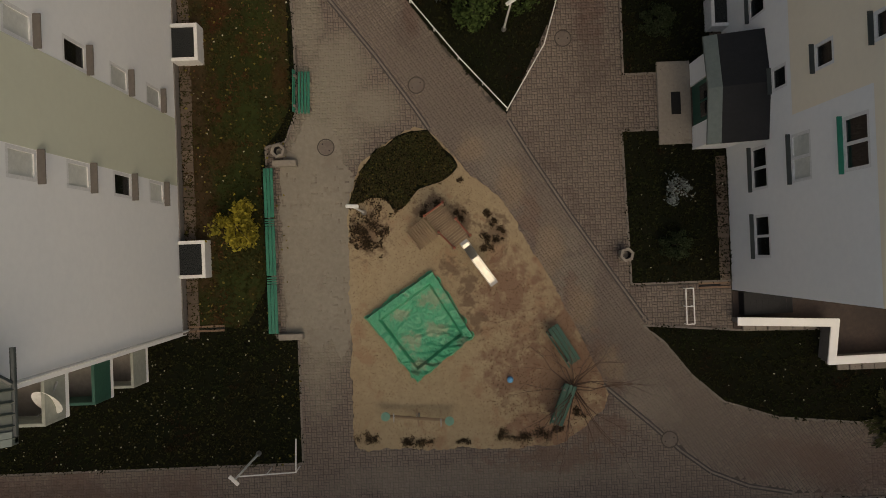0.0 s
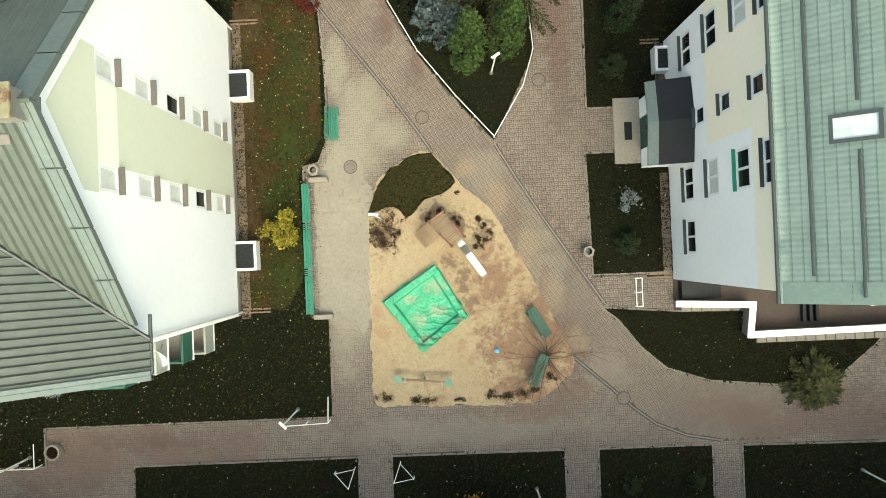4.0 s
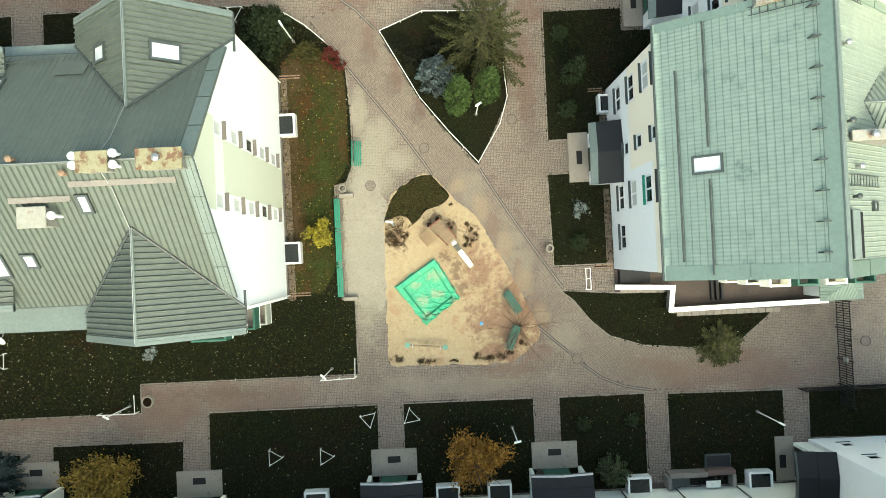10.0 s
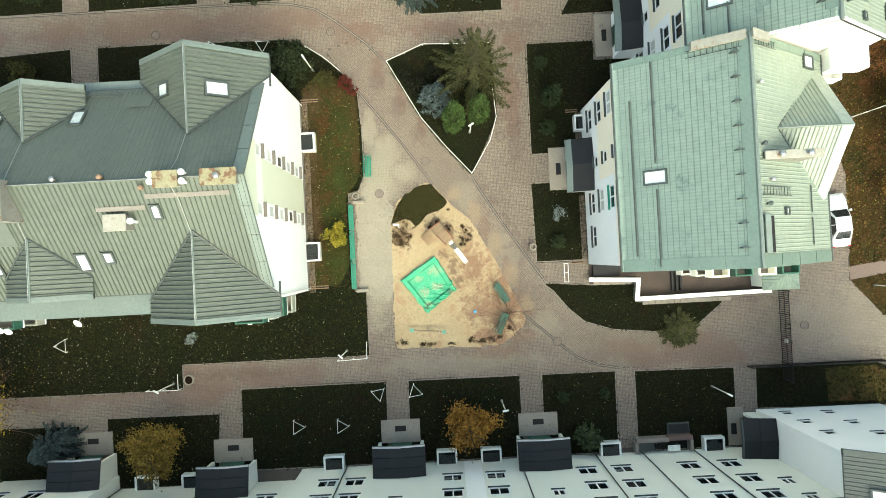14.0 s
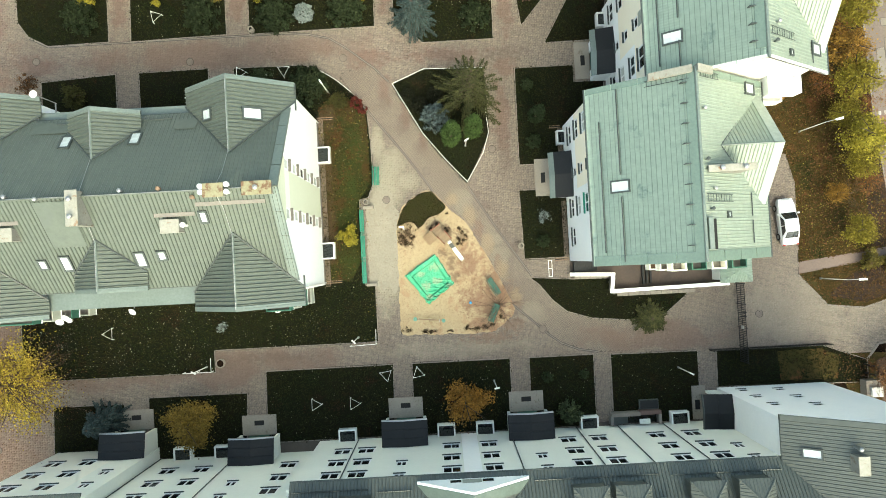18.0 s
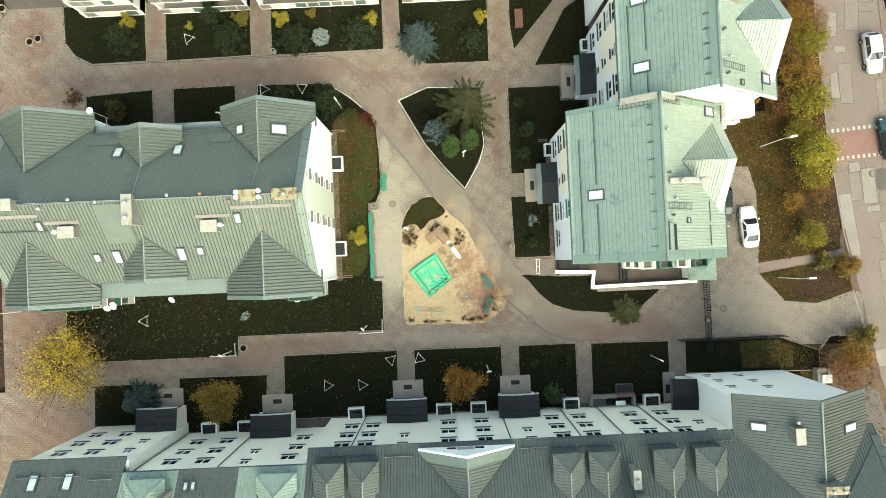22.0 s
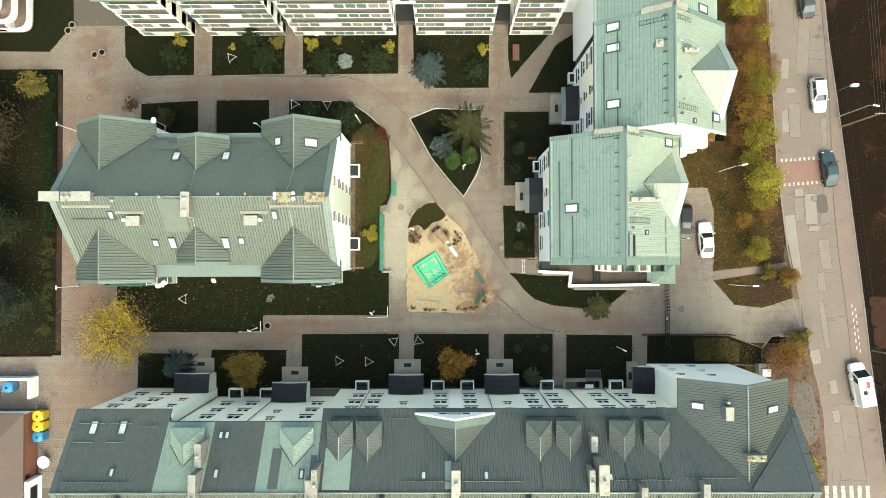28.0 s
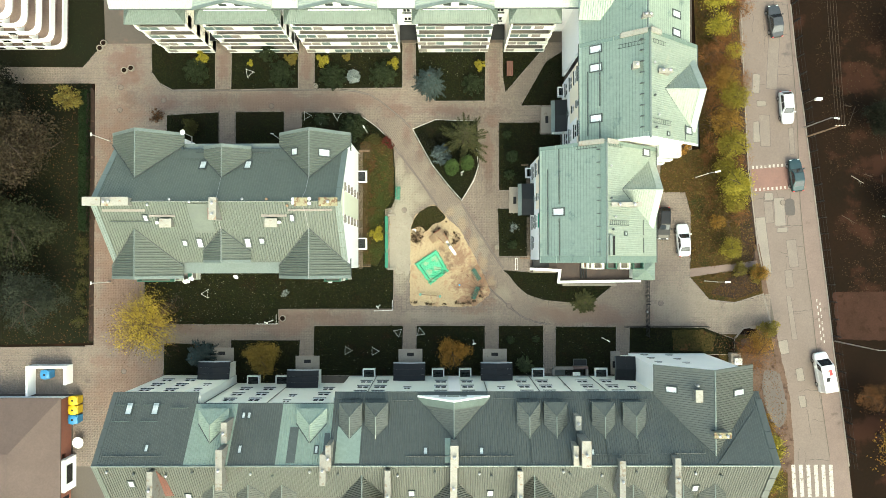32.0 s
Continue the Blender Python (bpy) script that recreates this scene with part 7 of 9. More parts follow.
spread(VG, [(37.6, 12.6, 0, 1.0), (38.0, 18.6, 120, 0.9), (38.2, 5.2, 60, 0.75), (37.9, -1.0, 220, 0.7), (37.2, 9.6, 300, 0.7), (42.0, -30.5, 70, 0.9)])
VO = crown_tree("amber_street_tree", 5.5, 2.1, leafm("amber_leaves", (0.31, 0.185, 0.036), (0.2, 0.11, 0.028)), 4600, 0.12, 35, "amber-brown street tree on the verge", "tree", "street trees", sparse=0.05)
spread(VO, [(37.0, 15.2, 0, 1.0), (37.2, 21.0, 100, 0.9), (36.5, 2.5, 30, 0.5), (41.4, -13.3, 130, 0.8), (39.0, -26.6, 240, 0.75), (41.6, -24.0, 320, 0.8), (58.5, -26.0, 0, 1.7), (41.9, -4.2, 10, 0.55)])
VB = crown_tree("brown_street_tree", 5.0, 2.4, leafm("rusty_brown_leaves", (0.23, 0.105, 0.036), (0.14, 0.066, 0.027)), 2600, 0.11, 36, "nearly bare brown tree on the verge", "tree", "street trees", sparse=0.07)
spread(VB, [(37.3, 22.6, 0, 0.9), (36.2, 17.6, 60, 0.8), (40.6, -14.6, 100, 0.9), (56.0, -20.5, 0, 0.8), (38.9, 30.6, 40, 0.8), (37.9, 26.2, 150, 0.85), (39.0, 20.7, 220, 0.8), (38.7, 10.4, 310, 0.7), (39.4, 3.4, 70, 0.55), (35.6, 24.6, 15, 0.8), (35.8, 20.4, 75, 0.7), (36.0, 12.9, 200, 0.7)])
TW = bare_bush("brush", 3.4, 2.6, 136, "bare brown brush on the verge", 18, M_TWIG, "shrub", "bare brush")
spread(TW, [(36.2, 24.0, 0, 1.0), (37.8, 20.0, 70, 1.0), (36.0, 19.0, 160, 0.9), (37.2, 27.2, 220, 1.0), (36.4, 15.6, 290, 0.9), (38.6, 22.4, 30, 0.8), (38.9, 15.6, 110, 0.8), (36.8, 30.2, 250, 1.0), (40.2, -14.2, 10, 1.0), (38.6, 2.4, 200, 0.6), (40.9, -4.0, 330, 0.7)])
put_at(crown_tree("orange_shrub", 2.4, 1.2, L_ORANGE, 1500, 0.14, 37, "orange shrub beside the taller east house", "shrub", "", 0.05, 1.0), 32.2, 12.6)
PT = crown_tree("park_tree", 8.5, 4.2, L_DARK, 9000, 0.22, 38, "dark green park tree", "tree", "park trees")
spread(PT, [(-57.0, 18.6, 60, 1.0), (-60.5, 7.5, 200, 1.1), (-66.0, 14.0, 30, 1.1), (-66.0, -6.0, 80, 1.1), (-57.5, -3.6, 20, 0.8), (-62.0, 1.5, 95, 1.0), (-63.0, 19.0, 140, 0.9), (57.5, 16.0, 10, 0.6), (60.5, 4.0, 50, 0.7), (62.0, 26.0, 50, 0.8)])
PB = crown_tree("brownish_park_tree", 8.5, 4.6, leafm("dull_brown_leaves", (0.062, 0.05, 0.026), (0.036, 0.025, 0.018)), 11000, 0.17, 138, "brownish thinning park tree over the hedge", "tree", "park trees", sparse=0.02)
spread(PB, [(-53.4, 12.2, 0, 1.1), (-59.5, 13.4, 120, 1.0)])
PO = crown_tree("olive_park_tree", 8.0, 4.2, leafm("dull_olive_park_leaves", (0.05, 0.054, 0.024), (0.024, 0.028, 0.015)), 10000, 0.17, 139, "olive green park tree", "tree", "park trees", sparse=0.01)
spread(PO, [(-53.4, 1.6, 0, 1.0), (-58.6, 2.8, 120, 1.0)])
PG = crown_tree("grey_park_tree", 8.0, 4.2, leafm("greyish_leaves", (0.05, 0.055, 0.036), (0.025, 0.031, 0.022)), 9000, 0.17, 39, "grey-green park tree by the hedge", "tree", "park trees", sparse=0.01)
spread(PG, [(-52.2, -7.4, 0, 0.95), (-57.4, 16.4, 90, 0.7), (-60.0, -10.5, 40, 0.9)])
put_at(crown_tree("yellow_green_tree", 4.0, 1.8, L_OLIVE, 2400, 0.16, 40, "yellow-green young tree by the hedge", "tree"), -48.9, 19.0)

# clipped hedge along the west park
rng = np.random.default_rng(50)
n = 9000
P = np.stack([rng.uniform(-48.2, -47.2, n), rng.uniform(1.5, 20.4, n), rng.uniform(0.05, 1.2, n)], 1)
side = rng.random(n) < 0.6
P[side, 2] = 1.2 + rng.normal(size=side.sum()) * 0.04
hd = thing("hedge", (-47.7, 4, 0), "clipped dark green hedge along the path", "hedge")
part("foliage", leaf_mesh("foliage", P, 0.16, L_GREEN, rng), None, hd)
part("woody_core", box(-47.95, 1.6, -0.05, -47.45, 20.2, 0.95), M_BARK, hd)

LW = crown_tree("loose_shrub", 1.3, 0.9, L_MOSS, 700, 0.09, 151, "loose olive shrub in a thinned hedge", "shrub", "hedge shrubs", 0.05, 1.0, 0.05)
spread(LW, [(-48.0 + 0.3 * math.sin(k * 2.1), 0.2 - k * 1.35, k * 50, 0.8 + 0.25 * math.sin(k * 1.7)) for k in range(9)])

# ---- playground ----
def bench(length, material, label, group="benches", back=True, slats=4, wide=0.1, step=0.13):
    """A slatted bench on concrete feet; it runs along y, a backrest on its -x side."""
    b = thing("bench", (0, 0, 0), label, "bench", group)
    for i in range(slats):
        x = -0.18 + i * step
        part("seat_slat", bevel(box(x, -length / 2, 0.42, x + wide, length / 2, 0.46), 0.008), material, b)
    for i in range(2 if back else 0):
        part("back_slat", bevel(box(-0.3 - 0.03 * i, -length / 2, 0.56 + 0.17 * i, -0.26 - 0.03 * i, length / 2, 0.68 + 0.17 * i), 0.008), material, b)
    for y in (-length / 2 + 0.25, length / 2 - 0.25):
        f = bmesh.new()
        B(f, -0.2, y - 0.05, -0.02, -0.2 + slats * step, y + 0.05, 0.42)
        if back:
            B(f, -0.3, y - 0.04, 0.3, -0.2, y + 0.04, 0.84)
        part("foot", f, M_KERB, b)
    return b


b0 = bench(1.75, M_BENCH, "green slatted bench at the edge of the paving")
put_at(b0, -5.72, 6.55, -2)
for yc in (2.42, 0.0, -2.42):
    lb = bench(2.05, M_BENCH, "green slatted bench, one of a row of three", "bench row", False, 3, 0.125, 0.14)
    for k in range(3 if yc > -2 else 0):
        part("link_slat", box(-0.18, -1.36 + k * 0.1, 0.42, 0.22, -1.3 + k * 0.1, 0.455), M_BENCH, lb)
    put_at(lb, -7.3, yc, 0)
for yc in (3.65, -3.62):
    w = tagged(part("end_block", bevel(box(-7.1, yc - 0.13, -0.05, -6.1, yc + 0.13, 0.4), 0.02), M_SLAB), "low concrete block at the end of the bench row", "concrete block", "bench end blocks")
for (x, y, a, l) in ((4.72, -4.38, 31, 1.75), (4.62, -6.85, -23, 1.75)):
    bb = bench(l, M_BENCH2, "dull green slatted bench standing on the sand", "sand benches", True, 3, 0.15, 0.165)
    put_at(bb, x, y, a)


def litter_bin(x, y, label="hexagonal concrete litter bin with a dark opening"):
    r = thing("litter_bin", (0, 0, 0), label, "bin", "litter bins")
    bm = bmesh.new()
    lathe(bm, [(0.2, 0.0), (0.27, 0.05), (0.31, 0.55), (0.31, 0.62), (0.19, 0.62), (0.17, 0.3)], 6)
    part("shell", bm, M_SLAB, r)
    part("liner", lathe(bmesh.new(), [(0.14, 0.12), (0.17, 0.58), (0.16, 0.58), (0.13, 0.14)], 12), M_BLACK, r)
    put_at(r, x, y, 15)


for p in ((-6.8, 4.14), (7.5, -0.74), (-16.75, 21.0)):
    litter_bin(*p)


def flower_ring(x, y, r=0.42):
    o = thing("concrete_planter", (0, 0, 0), "round concrete planter ring with dark soil", "planter", "planters")
    part("ring", lathe(bmesh.new(), [(r * 0.9, 0), (r, 0.1), (r, 0.45), (r * 0.8, 0.45), (r * 0.75, 0.3)], 14), M_SLAB, o)
    part("soil", lathe(bmesh.new(), [(r * 0.76, 0.3), (r * 0.76, 0.38)], 14), M_SOIL, o)
    put_at(o, x, y)


for p in ((-45.4, 26.9), (-45.9, 26.2), (-41.7, 23.5), (-42.6, 23.2), (-21.2, -10.2)):
    flower_ring(*p)


def manhole(x, y, r=0.32):
    o = thing("manhole_cover", (0, 0, 0), "round concrete manhole cover set in the paving", "manhole cover", "manhole covers")
    bm = bmesh.new()
    for i in range(24):
        a0, a1 = 2 * math.pi * i / 24, 2 * math.pi * (i + 1) / 24
        prism(bm, [(rr * math.cos(a), rr * math.sin(a)) for rr, a in ((r, a0), (r + 0.05, a0), (r + 0.05, a1), (r, a1))], -0.05, 0.022)
    part("frame", bm, M_RIM, o)
    part("lid", lathe(bmesh.new(), [(r - 0.015, -0.05), (r - 0.015, 0.012), (r - 0.04, 0.018)], 24), M_LID, o)
    for a in (0.4, 0.4 + math.pi):
        part("lifting_hole", lathe(bmesh.new(), [(0.03, 0.0), (0.03, 0.02)], 8, (0.2 * math.cos(a), 0.2 * math.sin(a), 0)), M_BLACK, o)
    put_at(o, x, y, random.uniform(0, 180))


for p in ((-0.97, 6.79), (-4.9, 4.3), (9.14, -8.61), (5.32, 8.54), (-8.27, 17.95), (-42.6, -17.3), (-22.8, 18.4), (-43.2, 21.0), (-43.3, 17.9), (46.0, 5.2), (-37.4, 19.2), (29.5, -8.3)):
    manhole(*p)

# sand pit under a green tarpaulin
pit = thing("sand_pit", (-1.0, -3.5, 0), "square sand pit covered with a wrinkled green tarpaulin", "sand pit")
cs = [Vector((-0.57, -1.03, 0)), Vector((1.08, -3.92, 0)), Vector((-1.42, -5.78, 0)), Vector((-3.5, -2.95, 0))]
bm = bmesh.new()
NG = 90
grid = []
for i in range(NG + 1):
    row = []
    for j in range(NG + 1):
        u, v = i / NG, j / NG
        p = cs[0].lerp(cs[1], u).lerp(cs[3].lerp(cs[2], u), v)
        e = min(u, v, 1 - u, 1 - v)
        rim = 0.32 if e < 0.12 else max(0.1, 0.32 - (e - 0.12) * 9)
        wob = noise.noise(p * 1.6) * 0.05 + noise.noise(Vector((p.x * 5 + 3, p.y * 2, 1))) * 0.025
        fold = 0.015 * abs(math.sin(9 * noise.noise(p * 1.1))) + 0.07 * max(0, math.sin((u * 1.3 + v) * 34 + 3 * noise.noise(p * 2))) * max(0, u - 0.45) * 2 + 0.06 * max(0, math.sin(v * 60 + u * 9)) * max(0, u - 0.8) * 3
        z = rim + wob + fold + 0.02 * abs(noise.noise(Vector((p.x * 4.5 + 9, p.y * 4.5, 2)))) + 0.012 * noise.noise(Vector((p.x * 11, p.y * 11, 5)))
        if e < 0.02:
            z = 0.02
            p = p + (p - Vector((-1.0, -3.46, 0))) * 0.012 + Vector((noise.noise(p * 3), noise.noise(p * 3 + Vector((5, 5, 5))), 0)) * 0.14
        row.append(bm.verts.new((p.x, p.y, max(0.012, z))))
    grid.append(row)
for i in range(NG):
    for j in range(NG):
        bm.faces.new((grid[i][j], grid[i + 1][j], grid[i + 1][j + 1], grid[i][j + 1]))
part("tarpaulin", bm, M_TARP, pit)
for i in range(4):
    a, b = cs[i].lerp(Vector((-1, -3.46, 0)), 0.06), cs[(i + 1) % 4].lerp(Vector((-1, -3.46, 0)), 0.06)
    d = b - a
    m = Matrix.Translation(a) @ Matrix.Rotation(math.atan2(d.y, d.x), 4, "Z")
    part("board", B(bmesh.new(), 0.05, -0.05, -0.05, d.length - 0.05, 0.05, 0.2, m), M_WOOD, pit)

# play tower with ramp and slide
tw = thing("play_tower", (0, 0.8, 0), "brown timber play tower with a slatted ramp and a steel slide", "play tower")


def plank_field(parent, c0, c1, c2, n, z0, z1, name, along=True):
    """n planks between the edges c0-c1 (start) and c1-c2 (run)."""
    a, b, c = Vector((*c0, 0)), Vector((*c1, 0)), Vector((*c2, 0))
    run, wid = c - b, b - a
    for i in range(n):
        t0, t1 = i / n + 0.17 / n, (i + 1) / n - 0.17 / n
        za, zb = z0 + (z1 - z0) * t0, z0 + (z1 - z0) * t1
        bm = bmesh.new()
        sheet(bm, [a + run * t0 + Vector((0, 0, za)), b + run * t0 + Vector((0, 0, za)), b + run * t1 + Vector((0, 0, zb)), a + run * t1 + Vector((0, 0, zb))], 0.05)
        part(name, bm, M_PLAYW, parent)


plank_field(tw, (-1.68, 0.55), (-1.1, -0.23), (-0.26, 0.33), 9, 0.08, 1.0, "ramp_slat")
plank_field(tw, (-0.8, 1.14), (-0.07, 1.64), (0.44, 0.98), 9, 1.05, 1.05, "deck_plank")
plank_field(tw, (-0.22, 0.5), (0.44, 0.98), (1.01, 0.27), 8, 1.05, 1.05, "deck_plank")
for x, y, h in ((-0.8, 1.14, 1.75), (-0.07, 1.64, 1.75), (0.44, 0.98, 1.8), (-0.26, 0.46, 1.8), (0.98, 0.3, 1.75), (0.33, -0.17, 1.75)):
    p = part("post", box(x - 0.06, y - 0.06, -0.03, x + 0.06, y + 0.06, h), M_PLAYW, tw)
    part("cap", lathe(bmesh.new(), [(0.06, 0), (0.065, 0.03), (0.03, 0.06)], 10, (x, y, h)), M_RED, p)
for a, b in (((0.44, 0.98), (0.98, 0.3)), ((-0.26, 0.46), (0.33, -0.17)), ((-0.8, 1.14), (-0.07, 1.64))):
    for z in (1.35, 1.62):
        part("rail", cyl(bmesh.new(), (*a, z), (*b, z), 0.035, n=6), M_RED if z > 1.5 else M_PLAYW, tw)
a, b, d, e = Vector((0.58, 0.0, 1.0)), Vector((0.85, 0.17, 1.0)), Vector((2.14, -1.68, 0.16)), Vector((1.87, -1.87, 0.16))
bm = bmesh.new()
rows = []
for i in range(17):
    t = i / 16
    z = 1.05 if t < 0.1 else 1.05 - (t - 0.1) * 2.05 if t < 0.36 else max(0.15, 0.517 - (t - 0.36) * 0.66)
    l, r = a.lerp(e, t), b.lerp(d, t)
    dd = (r - l).normalized()
    rows.append([bm.verts.new((p.x, p.y, zz)) for p, zz in ((l - dd * 0.02, z + 0.1), (l, z + 0.1), (l + dd * 0.02, z), (r - dd * 0.02, z), (r, z + 0.1), (r + dd * 0.02, z + 0.1))])
for p, q in zip(rows, rows[1:]):
    for k in range(5):
        bm.faces.new((p[k], p[k + 1], q[k + 1], q[k]))
part("slide_chute", bm, M_STEEL, tw, "polished steel slide chute")
for p in (a.lerp(e, 0.97), b.lerp(d, 0.97), a.lerp(e, 0.55), b.lerp(d, 0.55)):
    part("slide_leg", cyl(bmesh.new(), (p.x, p.y, -0.03), (p.x, p.y, 0.3 if (p - a).length < 1.6 else 0.14), 0.025, n=6), M_METAL, tw)

ss = thing("seesaw", (-1.4, -7.15, 0), "wooden seesaw with round green seats", "seesaw")
A, C = Vector((-2.75, -7.03, 0.5)), Vector((-0.12, -7.28, 0.62))
part("beam", cyl(bmesh.new(), A, C, 0.06, n=8), M_PLAYW, ss)
part("stand", box(-1.5, -7.22, -0.03, -1.36, -7.08, 0.5), M_METAL, ss)
part("crossbar", cyl(bmesh.new(), (-1.46, -6.75, 0.5), (-1.4, -7.5, 0.5), 0.03, n=6), M_PLAYW, ss)
for p, s in ((A, 1), (C, -1)):
    part("seat", lathe(bmesh.new(), [(0.12, 0), (0.19, 0.02), (0.19, 0.06), (0.05, 0.08)], 14, (p.x, p.y, p.z + 0.06)), mat("pale_green_plastic", (0.2, 0.42, 0.32), big=1, fine=5, bump=0), ss)
    part("grip", cyl(bmesh.new(), (p.x + s * 0.35, p.y - 0.16, p.z + 0.28), (p.x + s * 0.35, p.y + 0.16, p.z + 0.28), 0.022, n=6), M_METAL, ss)
    part("grip_post", cyl(bmesh.new(), (p.x + s * 0.35, p.y, p.z), (p.x + s * 0.35, p.y, p.z + 0.28), 0.02, n=6), M_METAL, ss)
bl = bmesh.new()
bmesh.ops.create_icosphere(bl, subdivisions=2, radius=0.14)
tb = part("ball", bl, mat("blue_rubber", (0.05, 0.3, 0.6), (0.2, 0.45, 0.7), big=3, fine=5, bump=0), smooth=True)
tb.location = (2.5, -5.8, 0.145)
tagged(tb, "small blue ball lying on the sand", "ball")
put_at(bare_bush("bare_tree", 3.0, 2.6, 61, "leafless small tree with spreading twigs beside the bench", 26, M_TWIG, category="tree"), 5.15, -6.25)
# dark weeds and leaf litter on the sand
rng = np.random.default_rng(62)
WEEDS = ((1.9, 1.34, 0.3), (2.11, 0.85, 0.25), (2.35, 0.49, 0.25), (1.85, -0.15, 0.4), (2.2, 0.13, 0.25), (1.75, 0.25, 0.3), (-3.4, -8.15, 0.45), (-1.9, -8.3, 0.4), (-1.3, -8.3, 0.45), (0.45, -8.34, 0.25), (2.2, -8.12, 0.4), (3.0, -8.2, 0.5), (3.7, -8.2, 0.45), (0.74, 2.71, 0.2), (-0.3, 1.75, 0.4), (0.65, 1.2, 0.35), (-0.9, 1.4, 0.3), (-3.5, 0.6, 0.5), (-3.2, 0.1, 0.4), (-2.6, 0.7, 0.35), (4.4, -7.9, 0.3), (5.3, -7.3, 0.35))
for i, (x, y, r) in enumerate(WEEDS):
    n = int(260 * r / 0.3)
    core = rng.normal(size=(6, 2)) * np.array([r * 0.42, r * 0.28])
    q = np.zeros((n, 3))
    q[:, :2] = core[rng.integers(0, 6, n)] + rng.normal(size=(n, 2)) * r * 0.2
    q[:, 2] = rng.normal(size=n) * 0.025 + 0.03
    q[:, 2] = np.abs(q[:, 2])
    wd = thing("weed_clump", (0, 0, 0), "flat dark weed clump on the sand", "weeds", "weed clumps")
    part("foliage", leaf_mesh("foliage", q, 0.05, L_WEED, rng), None, wd)
    put_at(wd, x, y)
cov = [p for p in ((rng.uniform(-4.1, 0.6), rng.uniform(-0.2, 4.9)) for _ in range(22000)) if inside(BED, p[0] + 0.15 * noise.noise(Vector((p[0] * 3, p[1] * 3, 0))), p[1] + 0.15 * noise.noise(Vector((p[0] * 3, p[1] * 3, 9))))]
q = np.array([(x, y, 0.06 + abs(rng.normal()) * 0.07) for x, y in cov])
BROWNED = [(-4.0, 1.9), (-2.5, 2.2), (-1.9, 1.4), (-2.6, 1.0), (-2.65, 0.2), (-2.7, -0.5), (-3.4, -0.2), (-4.05, 0.0)]
cov = [p for p in ((rng.uniform(-4.1, -1.8), rng.uniform(-0.6, 2.3)) for _ in range(2600)) if inside(BROWNED, *p) and noise.noise(Vector((p[0] * 2.2, p[1] * 2.2, 3))) > -0.12]
w = np.array([(x, y, 0.02 + abs(rng.normal()) * 0.03) for x, y in cov])
tagged(part("withered_cover", leaf_mesh("withered_cover", w, 0.07, L_WEED, rng), None), "withered brown ground cover beside the sand", "ground cover", kind="stuff")
pick = rng.random(len(q)) < 0.22
tagged(part("withered_cover", leaf_mesh("withered_cover", q[pick], 0.05, L_WEED, rng), None), "withered leaves among the ground cover", "ground cover", kind="stuff")
tagged(part("ground_cover", leaf_mesh("ground_cover", q[~pick], 0.06, L_COVER, rng), None), "low dark ground cover on the bed by the sand", "ground cover", kind="stuff")


# ---- lamps, rails, guards ----
def path_lamp(x, y, h, arm=0.0, turn=0.0, label="low white path lamp on a slim post", tall=False):
    o = thing("street_lamp" if tall else "path_lamp", (0, 0, 0), label, "lamp", "street lamps" if tall else "path lamps")
    part("base", lathe(bmesh.new(), [(0.11, -0.02), (0.11, 0.12), (0.06, 0.3)], 10), M_METAL, o)
    part("post", cyl(bmesh.new(), (0, 0, 0.1), (0, 0, h), 0.05 if not tall else 0.09, 0.035 if not tall else 0.06, 8), M_METAL if tall else M_WHITEP, o)
    if arm:
        part("arm", cyl(bmesh.new(), (0, 0, h), (arm, 0, h + 0.25), 0.035, 0.03, 6), M_METAL, o)
    hd = part("head", bevel(box(arm - (0.15 if arm else 0.07), -0.1 if arm else -0.24, h + (0.22 if arm else 0.0), arm + (0.55 if arm else 0.07), 0.1 if arm else 0.24, h + (0.34 if arm else 0.09)), 0.03), M_WHITEP, o)
    part("lens", box(arm - 0.05, -0.09, h + (0.19 if arm else -0.03), arm + (0.5 if arm else 0.05), 0.09, h + (0.219 if arm else -0.001)), M_SKYGL, hd)
    put_at(o, x, y, turn)


for x, y, h, t in ((2.82, 9.0, 3.0, -60), (-8.2, -8.5, 3.2, 45), (-9.9, 14.8, 3.5, 30), (4.3, -13.2, 3.6, 100), (-3.38, 1.47, 3.6, 85), (-22.6, -10.5, 3.2, 60), (21.6, -12.9, 3.3, 60), (-21.7, 13.9, 3.8, 80), (-44.6, 13.7, 4.6, 0), (-44.5, -5.3, 4.6, 0)):
    path_lamp(x, y, h, 0, t)
for x, y, h, a, t in ((34.3, 8.6, 4.2, 0.9, 10), (35.4, -5.3, 4.2, 0.9, 0)):
    path_lamp(x, y, h, a, t, "slim lamp post with an arm on the verge")
path_lamp(48.95, 15.3, 5.9, 0.4, -10, "street lamp behind the footway", True)
path_lamp(52.8, -13.4, 8.5, 1.8, 0, "tall street lamp behind the footway", True)


def low_rail(pts, h, closed=False, label="low white tubular rail edging the bed", name="low_rail"):
    o = thing(name, (*pts[0], 0), label, "rail", "low rails")
    seq = list(zip(pts, pts[1:])) + ([(pts[-1], pts[0])] if closed else [])
    for a, b in seq:
        part("bar", cyl(bmesh.new(), (*a, h), (*b, h), 0.028, n=6), M_WHITEP, o)
        n = max(1, round((Vector(b) - Vector(a)).length / 1.6))
        for i in range(n):
            p = Vector(a).lerp(Vector(b), i / n)
            part("post", cyl(bmesh.new(), (p.x, p.y, -0.05), (p.x, p.y, h + 0.02), 0.03, n=6), M_WHITEP, o)
    return o


